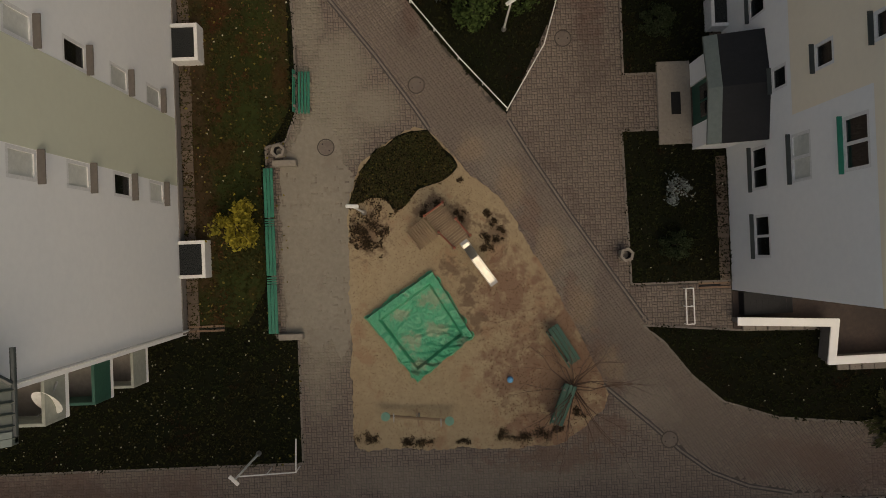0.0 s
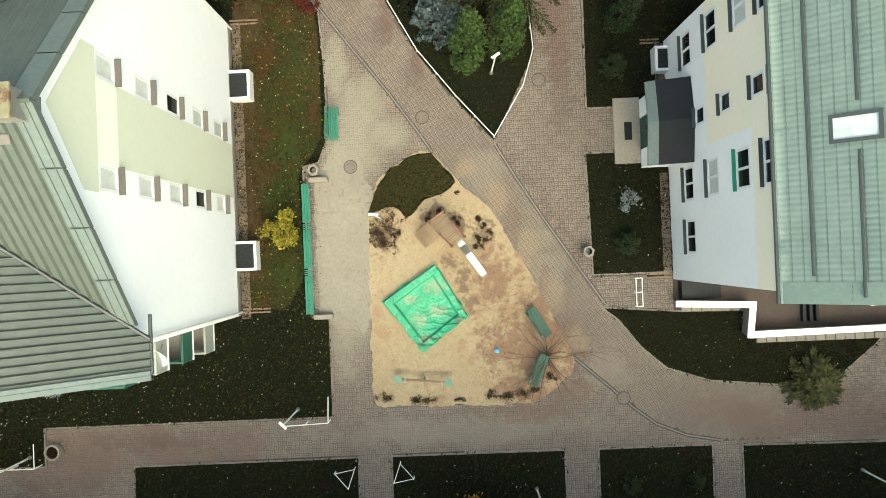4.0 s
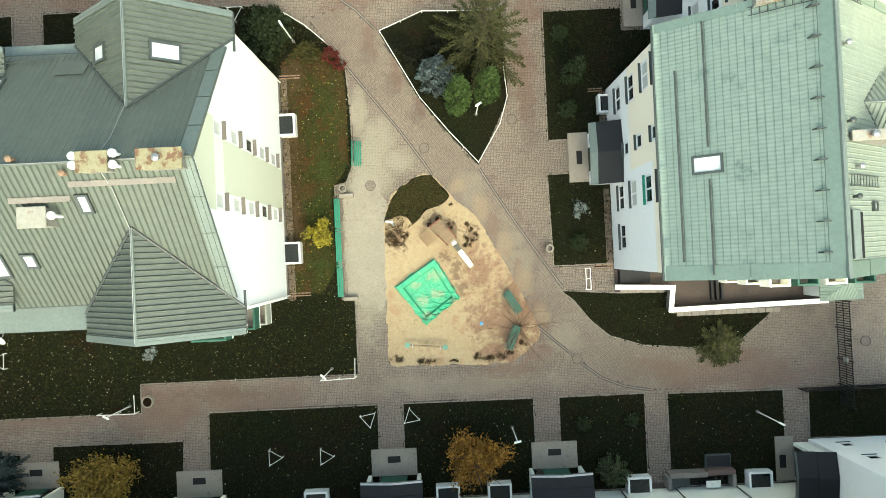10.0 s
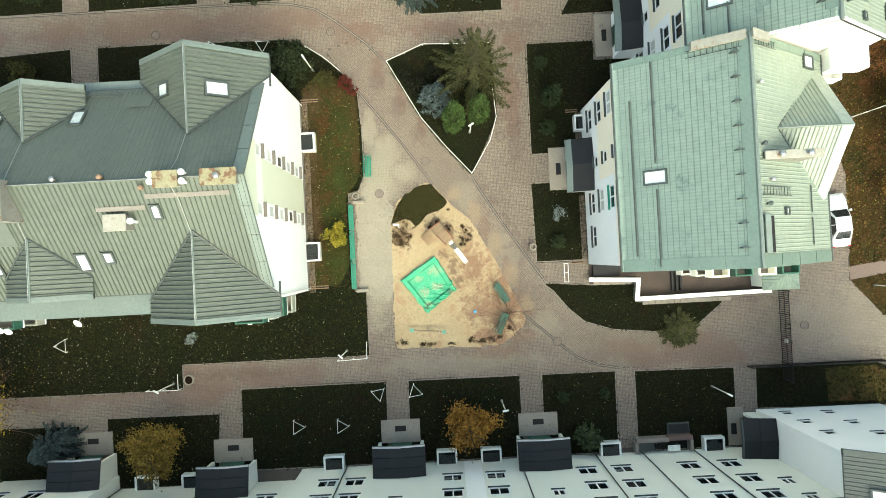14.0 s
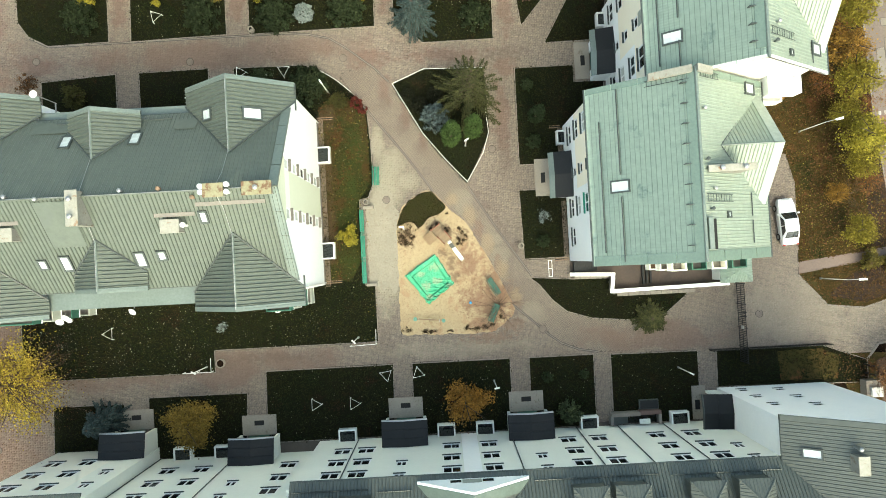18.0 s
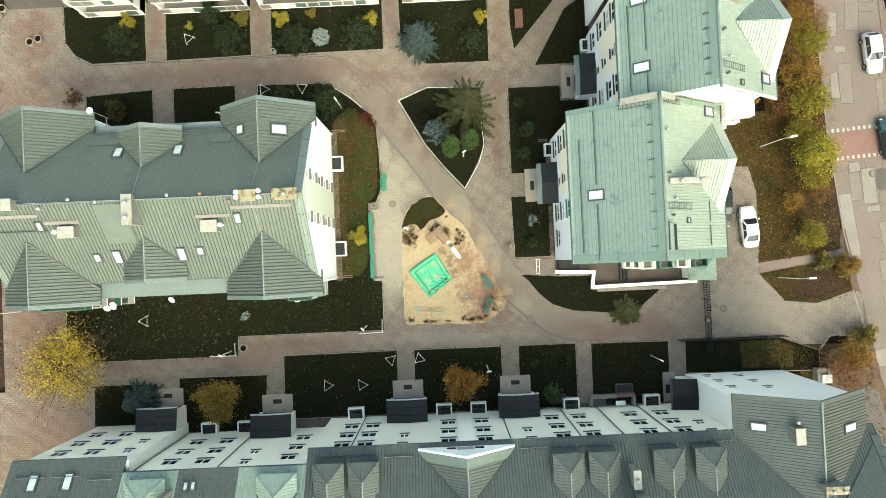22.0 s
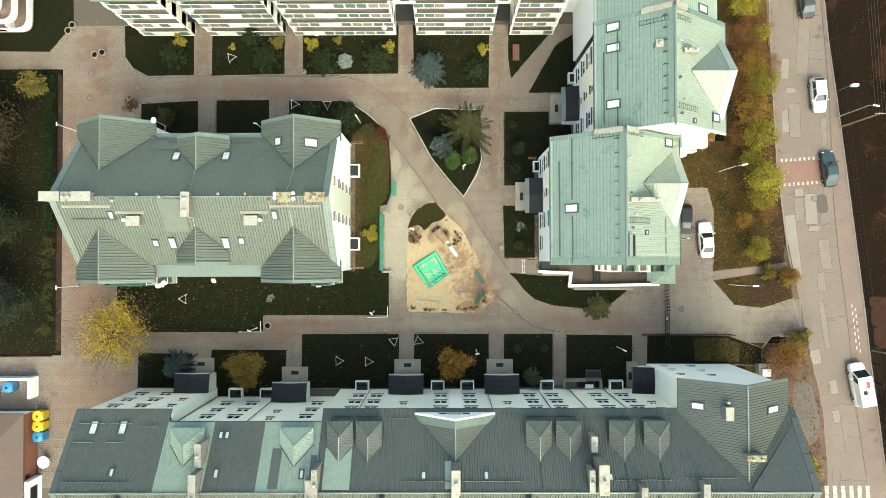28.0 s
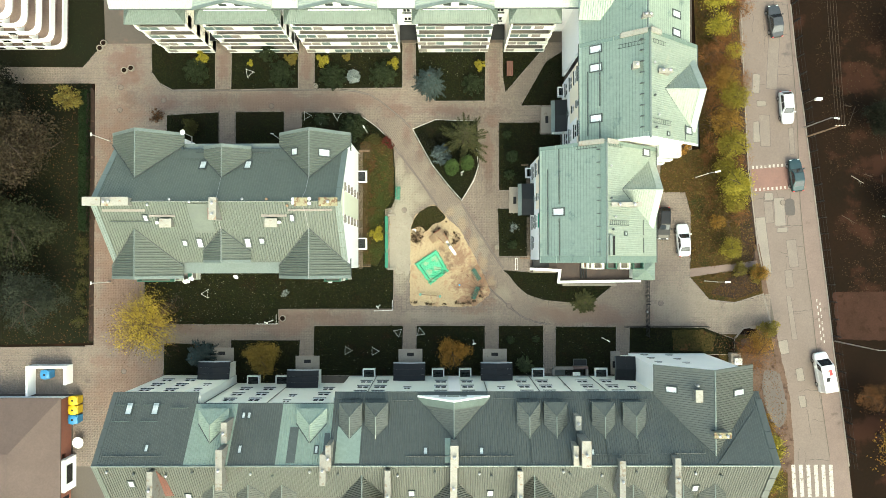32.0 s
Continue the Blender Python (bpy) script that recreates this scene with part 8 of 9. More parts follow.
low_rail([(-3.75, 15.15), (-1.1, 10.3), (0.85, 7.8), (2.82, 5.55), (4.45, 8.2), (5.05, 10.1), (4.85, 12.5)], 0.42)
low_rail([(-3.75, 15.15), (-0.7, 16.4), (4.8, 16.2)], 0.42)
low_rail([(-8.9, -9.2), (-6.5, -9.12), (-6.45, -7.75)], 0.75)
low_rail([(-24.6, -10.9), (-21.95, -10.9), (-21.95, -9.6)], 0.75)
low_rail([(-10.4, 16.7), (-8.9, 15.7), (-7.6, 14.5)], 0.6)


def tree_guard(x, y, turn, s=0.62):
    o = thing("tree_guard", (0, 0, 0), "low triangular white timber tree guard on the lawn", "tree guard", "tree guards")
    P = [(s * math.cos(2 * math.pi * i / 3), s * math.sin(2 * math.pi * i / 3)) for i in range(3)]
    for i in range(3):
        a, b = P[i], P[(i + 1) % 3]
        part("rail", cyl(bmesh.new(), (*a, 0.42), (*b, 0.42), 0.02, n=6), M_WHITEP, o)
        part("post", cyl(bmesh.new(), (*a, -0.03), (*a, 0.46), 0.03, n=6), M_WHITEP, o)
    put_at(o, x, y, turn)


for x, y, t in ((-5.75, -12.1, 40), (-2.75, -12.1, 100), (-12.5, -14.5, 0), (-8.9, -14.6, 0), (-25.75, 22.8, 10), (-31.5, -6.9, 60), (-18.0, 17.0, 0), (-16.1, 16.4, 30), (-13.9, 17.0, 30)):
    tree_guard(x, y, t)

# ---- yard below the east house: parapet, steps, balconies, gate ----
pw = thing("parapet_wall", (19, -4.8, 0), "white-capped low parapet wall beside the east house", "wall")
run = [(12.0, -3.65), (15.85, -3.85), (15.65, -5.4), (26.4, -5.25)]
for i, (a, b) in enumerate(zip(run, run[1:])):
    a, b = Vector((*a, -0.004 * (i % 2))), Vector((*b, -0.004 * (i % 2)))
    m = Matrix.Translation(a) @ Matrix.Rotation(math.atan2((b - a).y, (b - a).x), 4, "Z")
    ln = (b - a).length
    part("wall_piece", B(bmesh.new(), 0.0, -0.1, -0.05, ln, 0.1, 0.78, m), M_PLINTH, pw)
    part("cap", bevel(B(bmesh.new(), -0.16, -0.17, 0.781, ln + 0.16, 0.17, 0.86, m), 0.01), M_WHITE, pw)
tagged(part("yard_floor", box(12.06, -5.2, -0.2, 27.0, -2.45, 0.015), mat("dark_yard_concrete", (0.09, 0.06, 0.047), (0.045, 0.034, 0.029), big=0.6, fine=6, bump=0.2)), "dark brown concrete floor of the yard", "floor", kind="structure")
for i in range(8):
    x = 12.3 + i * 0.28
    tagged(part("yard_step", bevel(box(x, -3.45, -0.05, x + 0.27, -2.5, 0.5 - i * 0.055), 0.01), M_DARKROOF), "dark stone yard step by the east house", "step", "yard steps")
for x0, m in ((18.4, M_CREAMW), (20.0, M_BENCH2), (21.6, M_CREAMW), (23.2, M_BENCH2)):
    for z in (2.4, 5.2, 8.0):
        balcony(E1, x0, x0 + 1.2, -3.55, -2.41, z, m, floor=M_PLINTH if z > 3 else M_WOOD)
for i in range(14):
    x = 16.3 + i * 0.52
    st = part("edging_stone", bevel(box(x, -5.95, -0.05, x + 0.49, -5.62, 0.12 + random.uniform(0, 0.03)), 0.02), M_SLAB)
    tagged(st, "pale edging stone below the parapet wall", "stone", "edging stones")
for i in range(6):
    x = 12.4 + i * 0.52
    st = part("edging_stone", bevel(box(x, -4.15, -0.05, x + 0.49, -3.85, 0.12 + random.uniform(0, 0.03)), 0.02), M_SLAB)
    tagged(st, "pale edging stone below the parapet wall", "stone", "edging stones")
kiosk = thing("canopy_hut", (27.0, -4.0, 0), "small hut with a pale green hipped metal roof", "hut")
part("wall_mass", box(25.3, -4.85, 0, 27.6, -2.9, 2.5), M_GREYW, kiosk)
cx, cy = 26.45, -3.85
cor = [(25.0, -5.1, 2.5), (27.9, -5.1, 2.5), (27.9, -2.6, 2.5), (25.0, -2.6, 2.5)]
for i in range(4):
    p, q = cor[i], cor[(i + 1) % 4]
    mid = Vector(((p[0] + q[0]) / 2 - cx, (p[1] + q[1]) / 2 - cy, -1.0))
    roof_face(kiosk, [p, q, (cx, cy, 3.5)], M_ROOFL, mid, 0.22, 0.06)
gate = thing("gate_fence", (27.5, -8.5, 0), "black steel bar fence with a gate across the drive", "fence")
for y in (-5.3, -7.2, -9.4, -11.2, -12.6):
    part("post", box(27.42, y - 0.05, -0.05, 27.52, y + 0.05, 1.75), M_BLACK, gate)
for ya, yb in ((-5.3, -7.2), (-7.2, -9.4), (-9.4, -11.2), (-11.2, -12.6)):
    for z in (0.15, 0.9, 1.6):
        part("crossbar", box(27.45, yb + 0.05, z - 0.025, 27.49, ya - 0.05, z + 0.025), M_BLACK, gate)
    n = int((ya - yb) / 0.16)
    for i in range(1, n):
        y = ya + (yb - ya) * i / n
        part("bar", box(27.46, y - 0.035, 0.05, 27.485, y + 0.035, 1.68), M_BLACK, gate)
part("intercom_box", box(27.3, -9.5, 0.9, 27.42, -9.2, 1.3), M_METAL, gate)
rk = thing("bicycle_stand", (10.15, -3.0, 0), "white tubular frame standing on the paving", "bicycle stand")
for x in (9.98, 10.3):
    part("rail", cyl(bmesh.new(), (x, -3.75, 0.3), (x, -2.25, 0.3), 0.03, n=6), M_WHITEP, rk)
for y in (-3.75, -3.0, -2.25):
    part("rung", cyl(bmesh.new(), (9.98, y, 0.3), (10.3, y, 0.3), 0.025, n=6), M_WHITEP, rk)
    for x in (9.98, 10.3):
        part("leg", cyl(bmesh.new(), (x, y, -0.03), (x, y, 0.3), 0.025, n=6), M_WHITEP, rk)
def slab_strip(x0, x1, y0, y1, step, material, label):
    """Loose slabs laid end to end along the foot of a wall."""
    o = thing("slab_path", ((x0 + x1) / 2, y0, 0), label, "paving", "wall-foot slabs")
    y = y0
    while y < y1 - 0.1:
        e = min(y1, y + step)
        part("slab", bevel(box(x0 + random.uniform(-0.02, 0.02), y + 0.01, -0.05, x1 + random.uniform(-0.02, 0.02), e - 0.01, 0.05 + random.uniform(-0.01, 0.012)), 0.01), material, o)
        y = e


M_OLDSLAB = mat("brown_stained_slab", (0.2, 0.15, 0.11), (0.13, 0.095, 0.07), big=0.8, fine=7, rnd=0.2, dirt=(0.08, 0.05, 0.035))
slab_strip(-10.98, -10.5, -3.6, 12.2, 0.5, M_OLDSLAB, "brown-stained slabs along the foot of the gable")
slab_strip(11.55, 12.0, -2.2, 3.4, 0.5, M_OLDSLAB, "dark slabs along the foot of the east house")
slab_strip(11.55, 12.0, 7.5, 10.2, 0.5, M_OLDSLAB, "dark slabs along the foot of the east house")
for x, y, l in ((-10.3, 12.15, 1.5), (-10.2, -3.3, 1.5), (11.3, -2.3, 1.3), (11.3, 10.2, 1.0)):
    o = thing("drain_channel", (x, y, 0), "short timber-edged drain channel at the wall", "drain", "drain channels")
    for k in (0, 0.18):
        part("board", box(x - l / 2, y + k, -0.03, x + l / 2, y + k + 0.08, 0.08), M_WOOD, o)
    part("channel", box(x - l / 2, y + 0.081, -0.03, x + l / 2, y + 0.179, 0.03), M_BLACK, o)

bx = thing("storage_box", (39.1, -15.6, 0), "pale weathered storage box behind the south block", "box")
part("body", bevel(box(38.5, -16.3, -0.05, 39.7, -14.9, 0.95), 0.02), M_SLAB, bx)
for k in range(6):
    part("lid_board", box(38.45, -16.35 + 0.25 * k, 0.955, 39.75, -16.13 + 0.25 * k, 1.0), M_KERB, bx)
part("post", box(38.95, -14.4, -0.05, 39.1, -14.25, 1.5), M_BLACK, bx)
part("post", box(38.95, -13.6, -0.05, 39.1, -13.45, 1.5), M_BLACK, bx)

lf = thing("low_fence", (24.6, -11.42, 0), "low dark iron fence along the edge of the lawn", "fence")
for k in range(6):
    part("post", box(24.6 + 2.2 * k, -11.46, -0.05, 24.68 + 2.2 * k, -11.38, 1.1), M_BLACK, lf)
for z in (0.15, 0.95):
    part("rail", box(24.69, -11.44, z, 35.6, -11.4, z + 0.05), M_BLACK, lf)
me = bpy.data.meshes.new("picket")
bm = box(-0.02, -0.015, 0.05, 0.02, 0.015, 1.05)
bm.to_mesh(me), bm.free()
me.materials.append(M_BLACK)
for k in range(76):
    o = new("picket", me)
    o.parent = lf
    o.matrix_basis = lf.matrix_basis.inverted() @ Matrix.Translation((24.78 + 0.143 * k, -11.375, 0))

# ---- vehicles ----
def rounded_plate(x0, x1, y0, y1):
    return prism(bmesh.new(), rounded([(x0, y0), (x1, y0), (x1, y1), (x0, y1)], 0.2, 4), 2.001, 2.005)


def car(kind, paint, label, x, y, turn):
    """A car along +x: body shell by stations, cabin with glass, wheels, lamps."""
    o = thing("van" if kind == "van" else "car", (0, 0, 0), label, "van" if kind == "van" else "car", "parked cars")
    L, Wd = (5.2, 1.95) if kind == "van" else (4.35, 1.74)
    van = kind == "van"
    st = [(-0.5, 0.62, 0.42, 0.80), (-0.47, 0.78, 0.3, 0.9), (-0.3, 0.92, 0.26, 0.98), (0.0, 0.93, 0.25, 1.0), (0.2, 0.9, 0.25, 1.0), (0.36, 0.82, 0.27, 0.96), (0.46, 0.7, 0.32, 0.86), (0.5, 0.58, 0.42, 0.72)]
    if van:
        st = [(-0.5, 1.0, 0.4, 0.95), (-0.48, 1.05, 0.3, 0.99), (-0.2, 1.06, 0.28, 1.0), (0.2, 1.06, 0.28, 1.0), (0.38, 0.98, 0.3, 0.97), (0.47, 0.82, 0.34, 0.88), (0.5, 0.7, 0.42, 0.75)]
    bm = bmesh.new()
    rings = []
    for f, zt, zb, w in st:
        h = w * Wd / 2
        rings.append([bm.verts.new((f * L, yy, zz)) for yy, zz in ((-h * 0.94, zb), (-h, zb + 0.12), (-h, zt - 0.14), (-h * 0.9, zt), (h * 0.9, zt), (h, zt - 0.14), (h, zb + 0.12), (h * 0.94, zb))])
    for a, b in zip(rings, rings[1:]):
        for i in range(8):
            bm.faces.new((a[i], a[(i + 1) % 8], b[(i + 1) % 8], b[i]))
    bm.faces.new(rings[0]), bm.faces.new(rings[-1][::-1])
    body = part("body", bm, paint, o, smooth=False)
    # cabin: lower ring and roof ring
    if van:
        lo, hi, zr, zb = (-0.485, 0.34), (-0.48, 0.2), 2.0, 1.0
    elif kind == "hatch":
        lo, hi, zr, zb = (-0.46, 0.2), (-0.36, 0.04), 1.47, 0.88
    else:
        lo, hi, zr, zb = (-0.36, 0.2), (-0.2, 0.05), 1.42, 0.88
    h0, h1 = Wd * 0.46, Wd * (0.44 if van else 0.37)
    q = [(lo[0], -h0), (lo[1], -h0), (lo[1], h0), (lo[0], h0)]
    r = [(hi[0], -h1), (hi[1], -h1), (hi[1], h1), (hi[0], h1)]
    Q = [Vector((f * L, yy, zb)) for f, yy in q]
    R = [Vector((f * L, yy, zr)) for f, yy in r]
    bm = bmesh.new()
    lo_v, hi_v = [bm.verts.new(p) for p in Q], [bm.verts.new(p) for p in R]
    for i in range(4):
        bm.faces.new((lo_v[i], lo_v[(i + 1) % 4], hi_v[(i + 1) % 4], hi_v[i]))
    bm.faces.new(hi_v)
    part("roof", bevel(bm, 0.06, 2), paint, o)

    def pane(name, a, b, c, d, t0, t1, s0, s1, out):
        P = lambda s, t: a.lerp(b, s).lerp(d.lerp(c, s), t)
        bm = bmesh.new()
        pts = [P(s0, t0), P(s1, t0), P(s1, t1), P(s0, t1)]
        nn = (pts[1] - pts[0]).cross(pts[2] - pts[0]).normalized()
        if nn.dot(out) < 0:
            nn = -nn
        f = [bm.verts.new(p + nn * 0.012) for p in pts] + [bm.verts.new(p - nn * 0.02) for p in pts]
        bm.faces.new(f[:4]), bm.faces.new(f[4:][::-1])
        for i in range(4):
            bm.faces.new((f[i - 1], f[i], f[4 + i], f[4 + i - 1]))
        part(name, bm, M_CARGLASS, o)

    pane("windscreen", Q[1], Q[2], R[2], R[1], 0.06, 0.92, 0.07, 0.93, Vector((1, 0, 0.5)))
    if not van:
        pane("rear_window", Q[3], Q[0], R[0], R[3], 0.1, 0.9, 0.1, 0.9, Vector((-1, 0, 0.5)))
    for a, b, c, d, out in ((Q[0], Q[1], R[1], R[0], Vector((0, -1, 0.3))), (Q[2], Q[3], R[3], R[2], Vector((0, 1, 0.3)))):
        flip = out.y > 0
        segs = ((0.76, 0.95),) if van else ((0.1, 0.48), (0.52, 0.9))
        for s0, s1 in segs:
            if flip:
                s0, s1 = 1 - s1, 1 - s0
            pane("side_window", a, b, c, d, 0.12, 0.88, s0, s1, out)
    for fx in (-0.3, 0.31):
        for s in (-1, 1):
            yy = s * Wd * 0.45
            wbm = bmesh.new()
            cyl(wbm, (fx * L, yy - 0.1, 0.31), (fx * L, yy + 0.1, 0.31), 0.31, n=16)
            w = part("wheel", wbm, M_BLACK, o)
            part("rim", cyl(bmesh.new(), (fx * L, yy + s * 0.101, 0.31), (fx * L, yy + s * 0.11, 0.31), 0.19, n=12), M_METAL, w)
    for s in (-1, 1):
        part("headlight", bevel(box(0.455 * L, s * Wd * 0.3 - 0.14, 0.56, 0.49 * L, s * Wd * 0.3 + 0.14, 0.7), 0.02), M_SKYGL, o)
        part("tail_light", bevel(box(-0.505 * L, s * Wd * 0.36 - 0.1, 0.6, -0.48 * L, s * Wd * 0.36 + 0.1, 0.78), 0.02), M_TAIL, o)
        part("mirror", bevel(box(0.15 * L, s * Wd * 0.5 - 0.02, 0.88, 0.19 * L, s * Wd * 0.5 + s * 0.16 + 0.02, 1.0) if s > 0 else box(0.15 * L, s * Wd * 0.5 - 0.18, 0.88, 0.19 * L, s * Wd * 0.5 + 0.02, 1.0), 0.02), paint, o)
    part("number_plate", box(0.497 * L, -0.26, 0.42, 0.503 * L, 0.26, 0.53), M_WHITEP, o)
    if van:
        part("roof_rib", box(-0.45 * L, -0.02, 2.0, 0.15 * L, 0.02, 2.02), paint, o)
        part("red_emblem", box(-0.02 * L, -Wd / 2 - 0.004, 0.95, 0.12 * L, -Wd / 2 - 0.001, 1.0), M_TAIL, o)
        part("roof_emblem", rounded_plate(-0.06 * L, 0.1 * L, -0.45, 0.1), M_TAIL, o)
        part("roof_lettering_bar", box(-0.2 * L, -0.1, 2.001, -0.1 * L, 0.5, 2.004), M_BLACK, o)
    put_at(o, x, y, turn, 1.0, 0.0 if abs(x) < 40 else -0.06)
    return o


M_CARGLASS = mat("car_glass", (0.03, 0.035, 0.04), big=1, fine=2, bump=0, rough=0.05, spec=0.9)
M_TAIL = mat("red_lens", (0.5, 0.02, 0.02), big=1, fine=2, bump=0, rough=0.3)
paint = lambda n, c: mat(n, c, tuple(v * 0.93 for v in c), big=1.0, fine=3, bump=0, rough=0.22, metal=0.2, spec=0.7)
P_WHITE, P_SILVER, P_TEAL, P_BLACK, P_GREY = paint("white_car_paint", (0.75, 0.75, 0.74)), paint("silver_car_paint", (0.6, 0.61, 0.62)), paint("dark_teal_car_paint", (0.03, 0.06, 0.065)), mat("black_car_paint", (0.008, 0.0085, 0.009), (0.007, 0.007, 0.008), big=1.0, fine=3, bump=0, rough=0.3, spec=0.35), paint("dark_grey_car_paint", (0.06, 0.063, 0.066))
car("saloon", P_GREY, "dark grey saloon parked at the kerb", 44.9, 29.5, 98)
car("hatch", P_SILVER, "silver hatchback parked at the kerb", 46.3, 17.9, -85)
car("saloon", P_TEAL, "dark teal car parked at the kerb", 47.5, 8.8, 97)
car("van", P_WHITE, "white delivery van with a red emblem at the kerb", 50.8, -17.4, 100)
car("hatch", P_BLACK, "black hatchback parked beside the east house", 29.75, 2.4, -92)
car("saloon", P_SILVER, "silver saloon parked beside the east house", 32.35, 0.15, 94)
cab = thing("utility_box", (39.2, -15.9, 0), "white utility box at the corner of the drive", "utility box")
part("housing", bevel(box(38.8, -16.3, 0, 39.7, -15.5, 1.25), 0.03), M_WHITEP, cab)
part("lid", bevel(box(38.74, -16.36, 1.251, 39.76, -15.44, 1.33), 0.02), M_METAL, cab)

# ---- street surface ----
random.seed(7)
PATCHES = ((42.58, 21.3, 0.96, 2.5, -3, M_ASPH2), (43.24, 18.6, 1.16, 0.7, 0, M_ASPH2), (42.55, 14.8, 0.82, 2.7, 2, M_ASPH2), (43.7, 14.9, 1.3, 4.2, 2, M_ASPHL), (47.3, 13.5, 0.7, 3.5, 3, M_ASPHL), (45.6, 4.0, 1.35, 3.7, 4, M_ASPH2), (44.2, 3.9, 1.1, 2.8, 4, M_ASPHL), (45.94, 1.5, 1.4, 0.7, 4, M_ASPH2), (44.2, 6.0, 1.1, 0.9, 4, M_ASPH2), (45.8, -14.2, 1.45, 1.7, 8, M_ASPH2), (46.75, -5.0, 1.0, 2.3, 6, M_ASPHL), (47.05, -10.3, 0.64, 5.9, 7, M_ASPHL), (48.1, -17.9, 0.86, 1.7, 8, M_ASPH2), (48.4, -21.5, 0.86, 1.5, 8, M_ASPH2), (43.3, -0.6, 1.3, 7.6, 6, M_ASPH2), (44.9, 25.0, 1.4, 9.0, -3, M_ASPHL), (46.95, 4.5, 1.15, 2.1, 3, M_ASPH3), (47.2, -1.6, 1.2, 3.6, 6, M_ASPHL))
for x, y, w, h, a, m in PATCHES:
    for name, grow, top, mm, label in (("tar_seam", 0.045, -0.0565, M_ASPH3, "dark tar seam round a repaired patch"), ("asphalt_patch", 0.0, -0.052, m, "repaired patch in the street surface")):
        random.seed(int(x * 100))
        pts = [(x + (u * (w / 2 + grow)) * math.cos(radians(a)) - (v * (h / 2 + grow)) * math.sin(radians(a)) + random.uniform(-0.08, 0.08), y + (u * (w / 2 + grow)) * math.sin(radians(a)) + (v * (h / 2 + grow)) * math.cos(radians(a)) + random.uniform(-0.08, 0.08)) for u, v in ((-1, -1), (1, -1), (1, 1), (-1, 1))]
        rim = rounded(pts, 0.5 if m is M_ASPH3 else 0.1, 3)
        tagged(part(name, prism(bmesh.new(), ragged(rim, 0.3, 0.12, x) if m is M_ASPH3 else rim, -0.1, top), mm), label, "road patch", kind="structure")
M_EARTH = mat("bare_brown_earth", (0.15, 0.102, 0.078), (0.1, 0.066, 0.05), big=0.35, fine=4, bump=0.4, dirt=(0.065, 0.042, 0.033), dirt_at=0.55, dirt_scale=0.7, rough=1.0, spec=0.06)
M_REDEARTH = mat("reddish_bare_earth", (0.05, 0.025, 0.018), (0.034, 0.018, 0.013), big=0.35, fine=4, bump=0.4, dirt=(0.028, 0.015, 0.01), dirt_at=0.55, dirt_scale=0.7, rough=1.0, spec=0.06)
M_DARKEARTH = mat("dark_bare_earth", (0.05, 0.033, 0.026), (0.034, 0.024, 0.02), big=0.5, fine=5, bump=0.4, dirt=(0.09, 0.062, 0.048), dirt_at=0.6, dirt_scale=0.8, rough=1.0, spec=0.06)
tagged(part("road_shoulder", prism(bmesh.new(), ragged([(40.4, -0.6), (42.8, -0.6), (45.05, -13.0), (46.6, -20.7), (47.15, -27.5), (47.15, -40), (44, -40), (42.6, -13), (41.5, -6)], 0.25, 0.25, 3.0), -0.2, -0.05), M_EARTH), "broken earthen shoulder of the street", "ground", kind="structure")
tagged(part("footpath_strip", prism(bmesh.new(), [(42.4, -2.6), (33.5, -3.66), (33.45, -4.78), (42.8, -3.5)], -0.2, 0.005), M_FOOT), "worn path across the verge", "path", kind="structure")
EARTH = {"street side": ([(39.9, 24), (40.75, 24), (41.2, 12), (42.2, 1.5), (42.1, -2.4), (40.4, -2.6), (40.2, 3), (39.8, 12)], M_DARKEARTH), "drive corner": ([(40.2, -13.2), (43.9, -12.9), (46.0, -20.5), (46.8, -27.5), (46.6, -31), (43.6, -30), (42.0, -24), (40.6, -18)], M_EARTH), "hedge foot": ([(-47.35, -13.2), (-46.68, -13.2), (-46.72, 20.2), (-47.3, 20.9)], M_DARKEARTH), "bare ground behind the fence": ([(52.6, -6.9), (58.4, -6.9), (64.0, -7.0), (64.0, -13.4), (58.3, -13.2), (53.3, -13.1)], M_REDEARTH), "verge island": ([(36.2, -6.9), (39.4, -7.6), (42.7, -6.6), (42.4, -4.2), (38.8, -5.0), (37.4, -6.0)], M_DARKEARTH)}
for key, (pts, m) in EARTH.items():
    tagged(part("bare_earth", prism(bmesh.new(), ragged(rounded(pts, 0.3, 3), 0.3, 0.22, 2.0), -0.2, 0.035), m), "trodden bare brown earth without grass", "ground", kind="structure")
tagged(part("olive_lawn", prism(bmesh.new(), ragged([(31.0, -11.9), (35.0, -11.9), (36.6, -12.6), (36.4, -14.7), (31.2, -14.6)], 0.3, 0.15, 7.0), -0.2, 0.034), M_GRASSE), "olive-brown patch of lawn by the drive", "lawn", kind="structure")
tagged(part("puddle_hollow", prism(bmesh.new(), ragged(rounded([(43.2, -17.2), (45.2, -17.4), (46.3, -22.5), (45.6, -25.0), (44.0, -24.0), (43.0, -20.0)], 1.0, 5), 0.2, 0.2, 5.0), -0.2, 0.042), mat("wet_mud", (0.085, 0.065, 0.055), (0.065, 0.05, 0.043), big=0.5, fine=4, bump=0.1, rough=0.55)), "dark hollow of bare wet earth beside the street", "ground", kind="structure")
# cracks and tar seams of the old asphalt
rng = np.random.default_rng(83)
bm = bmesh.new()


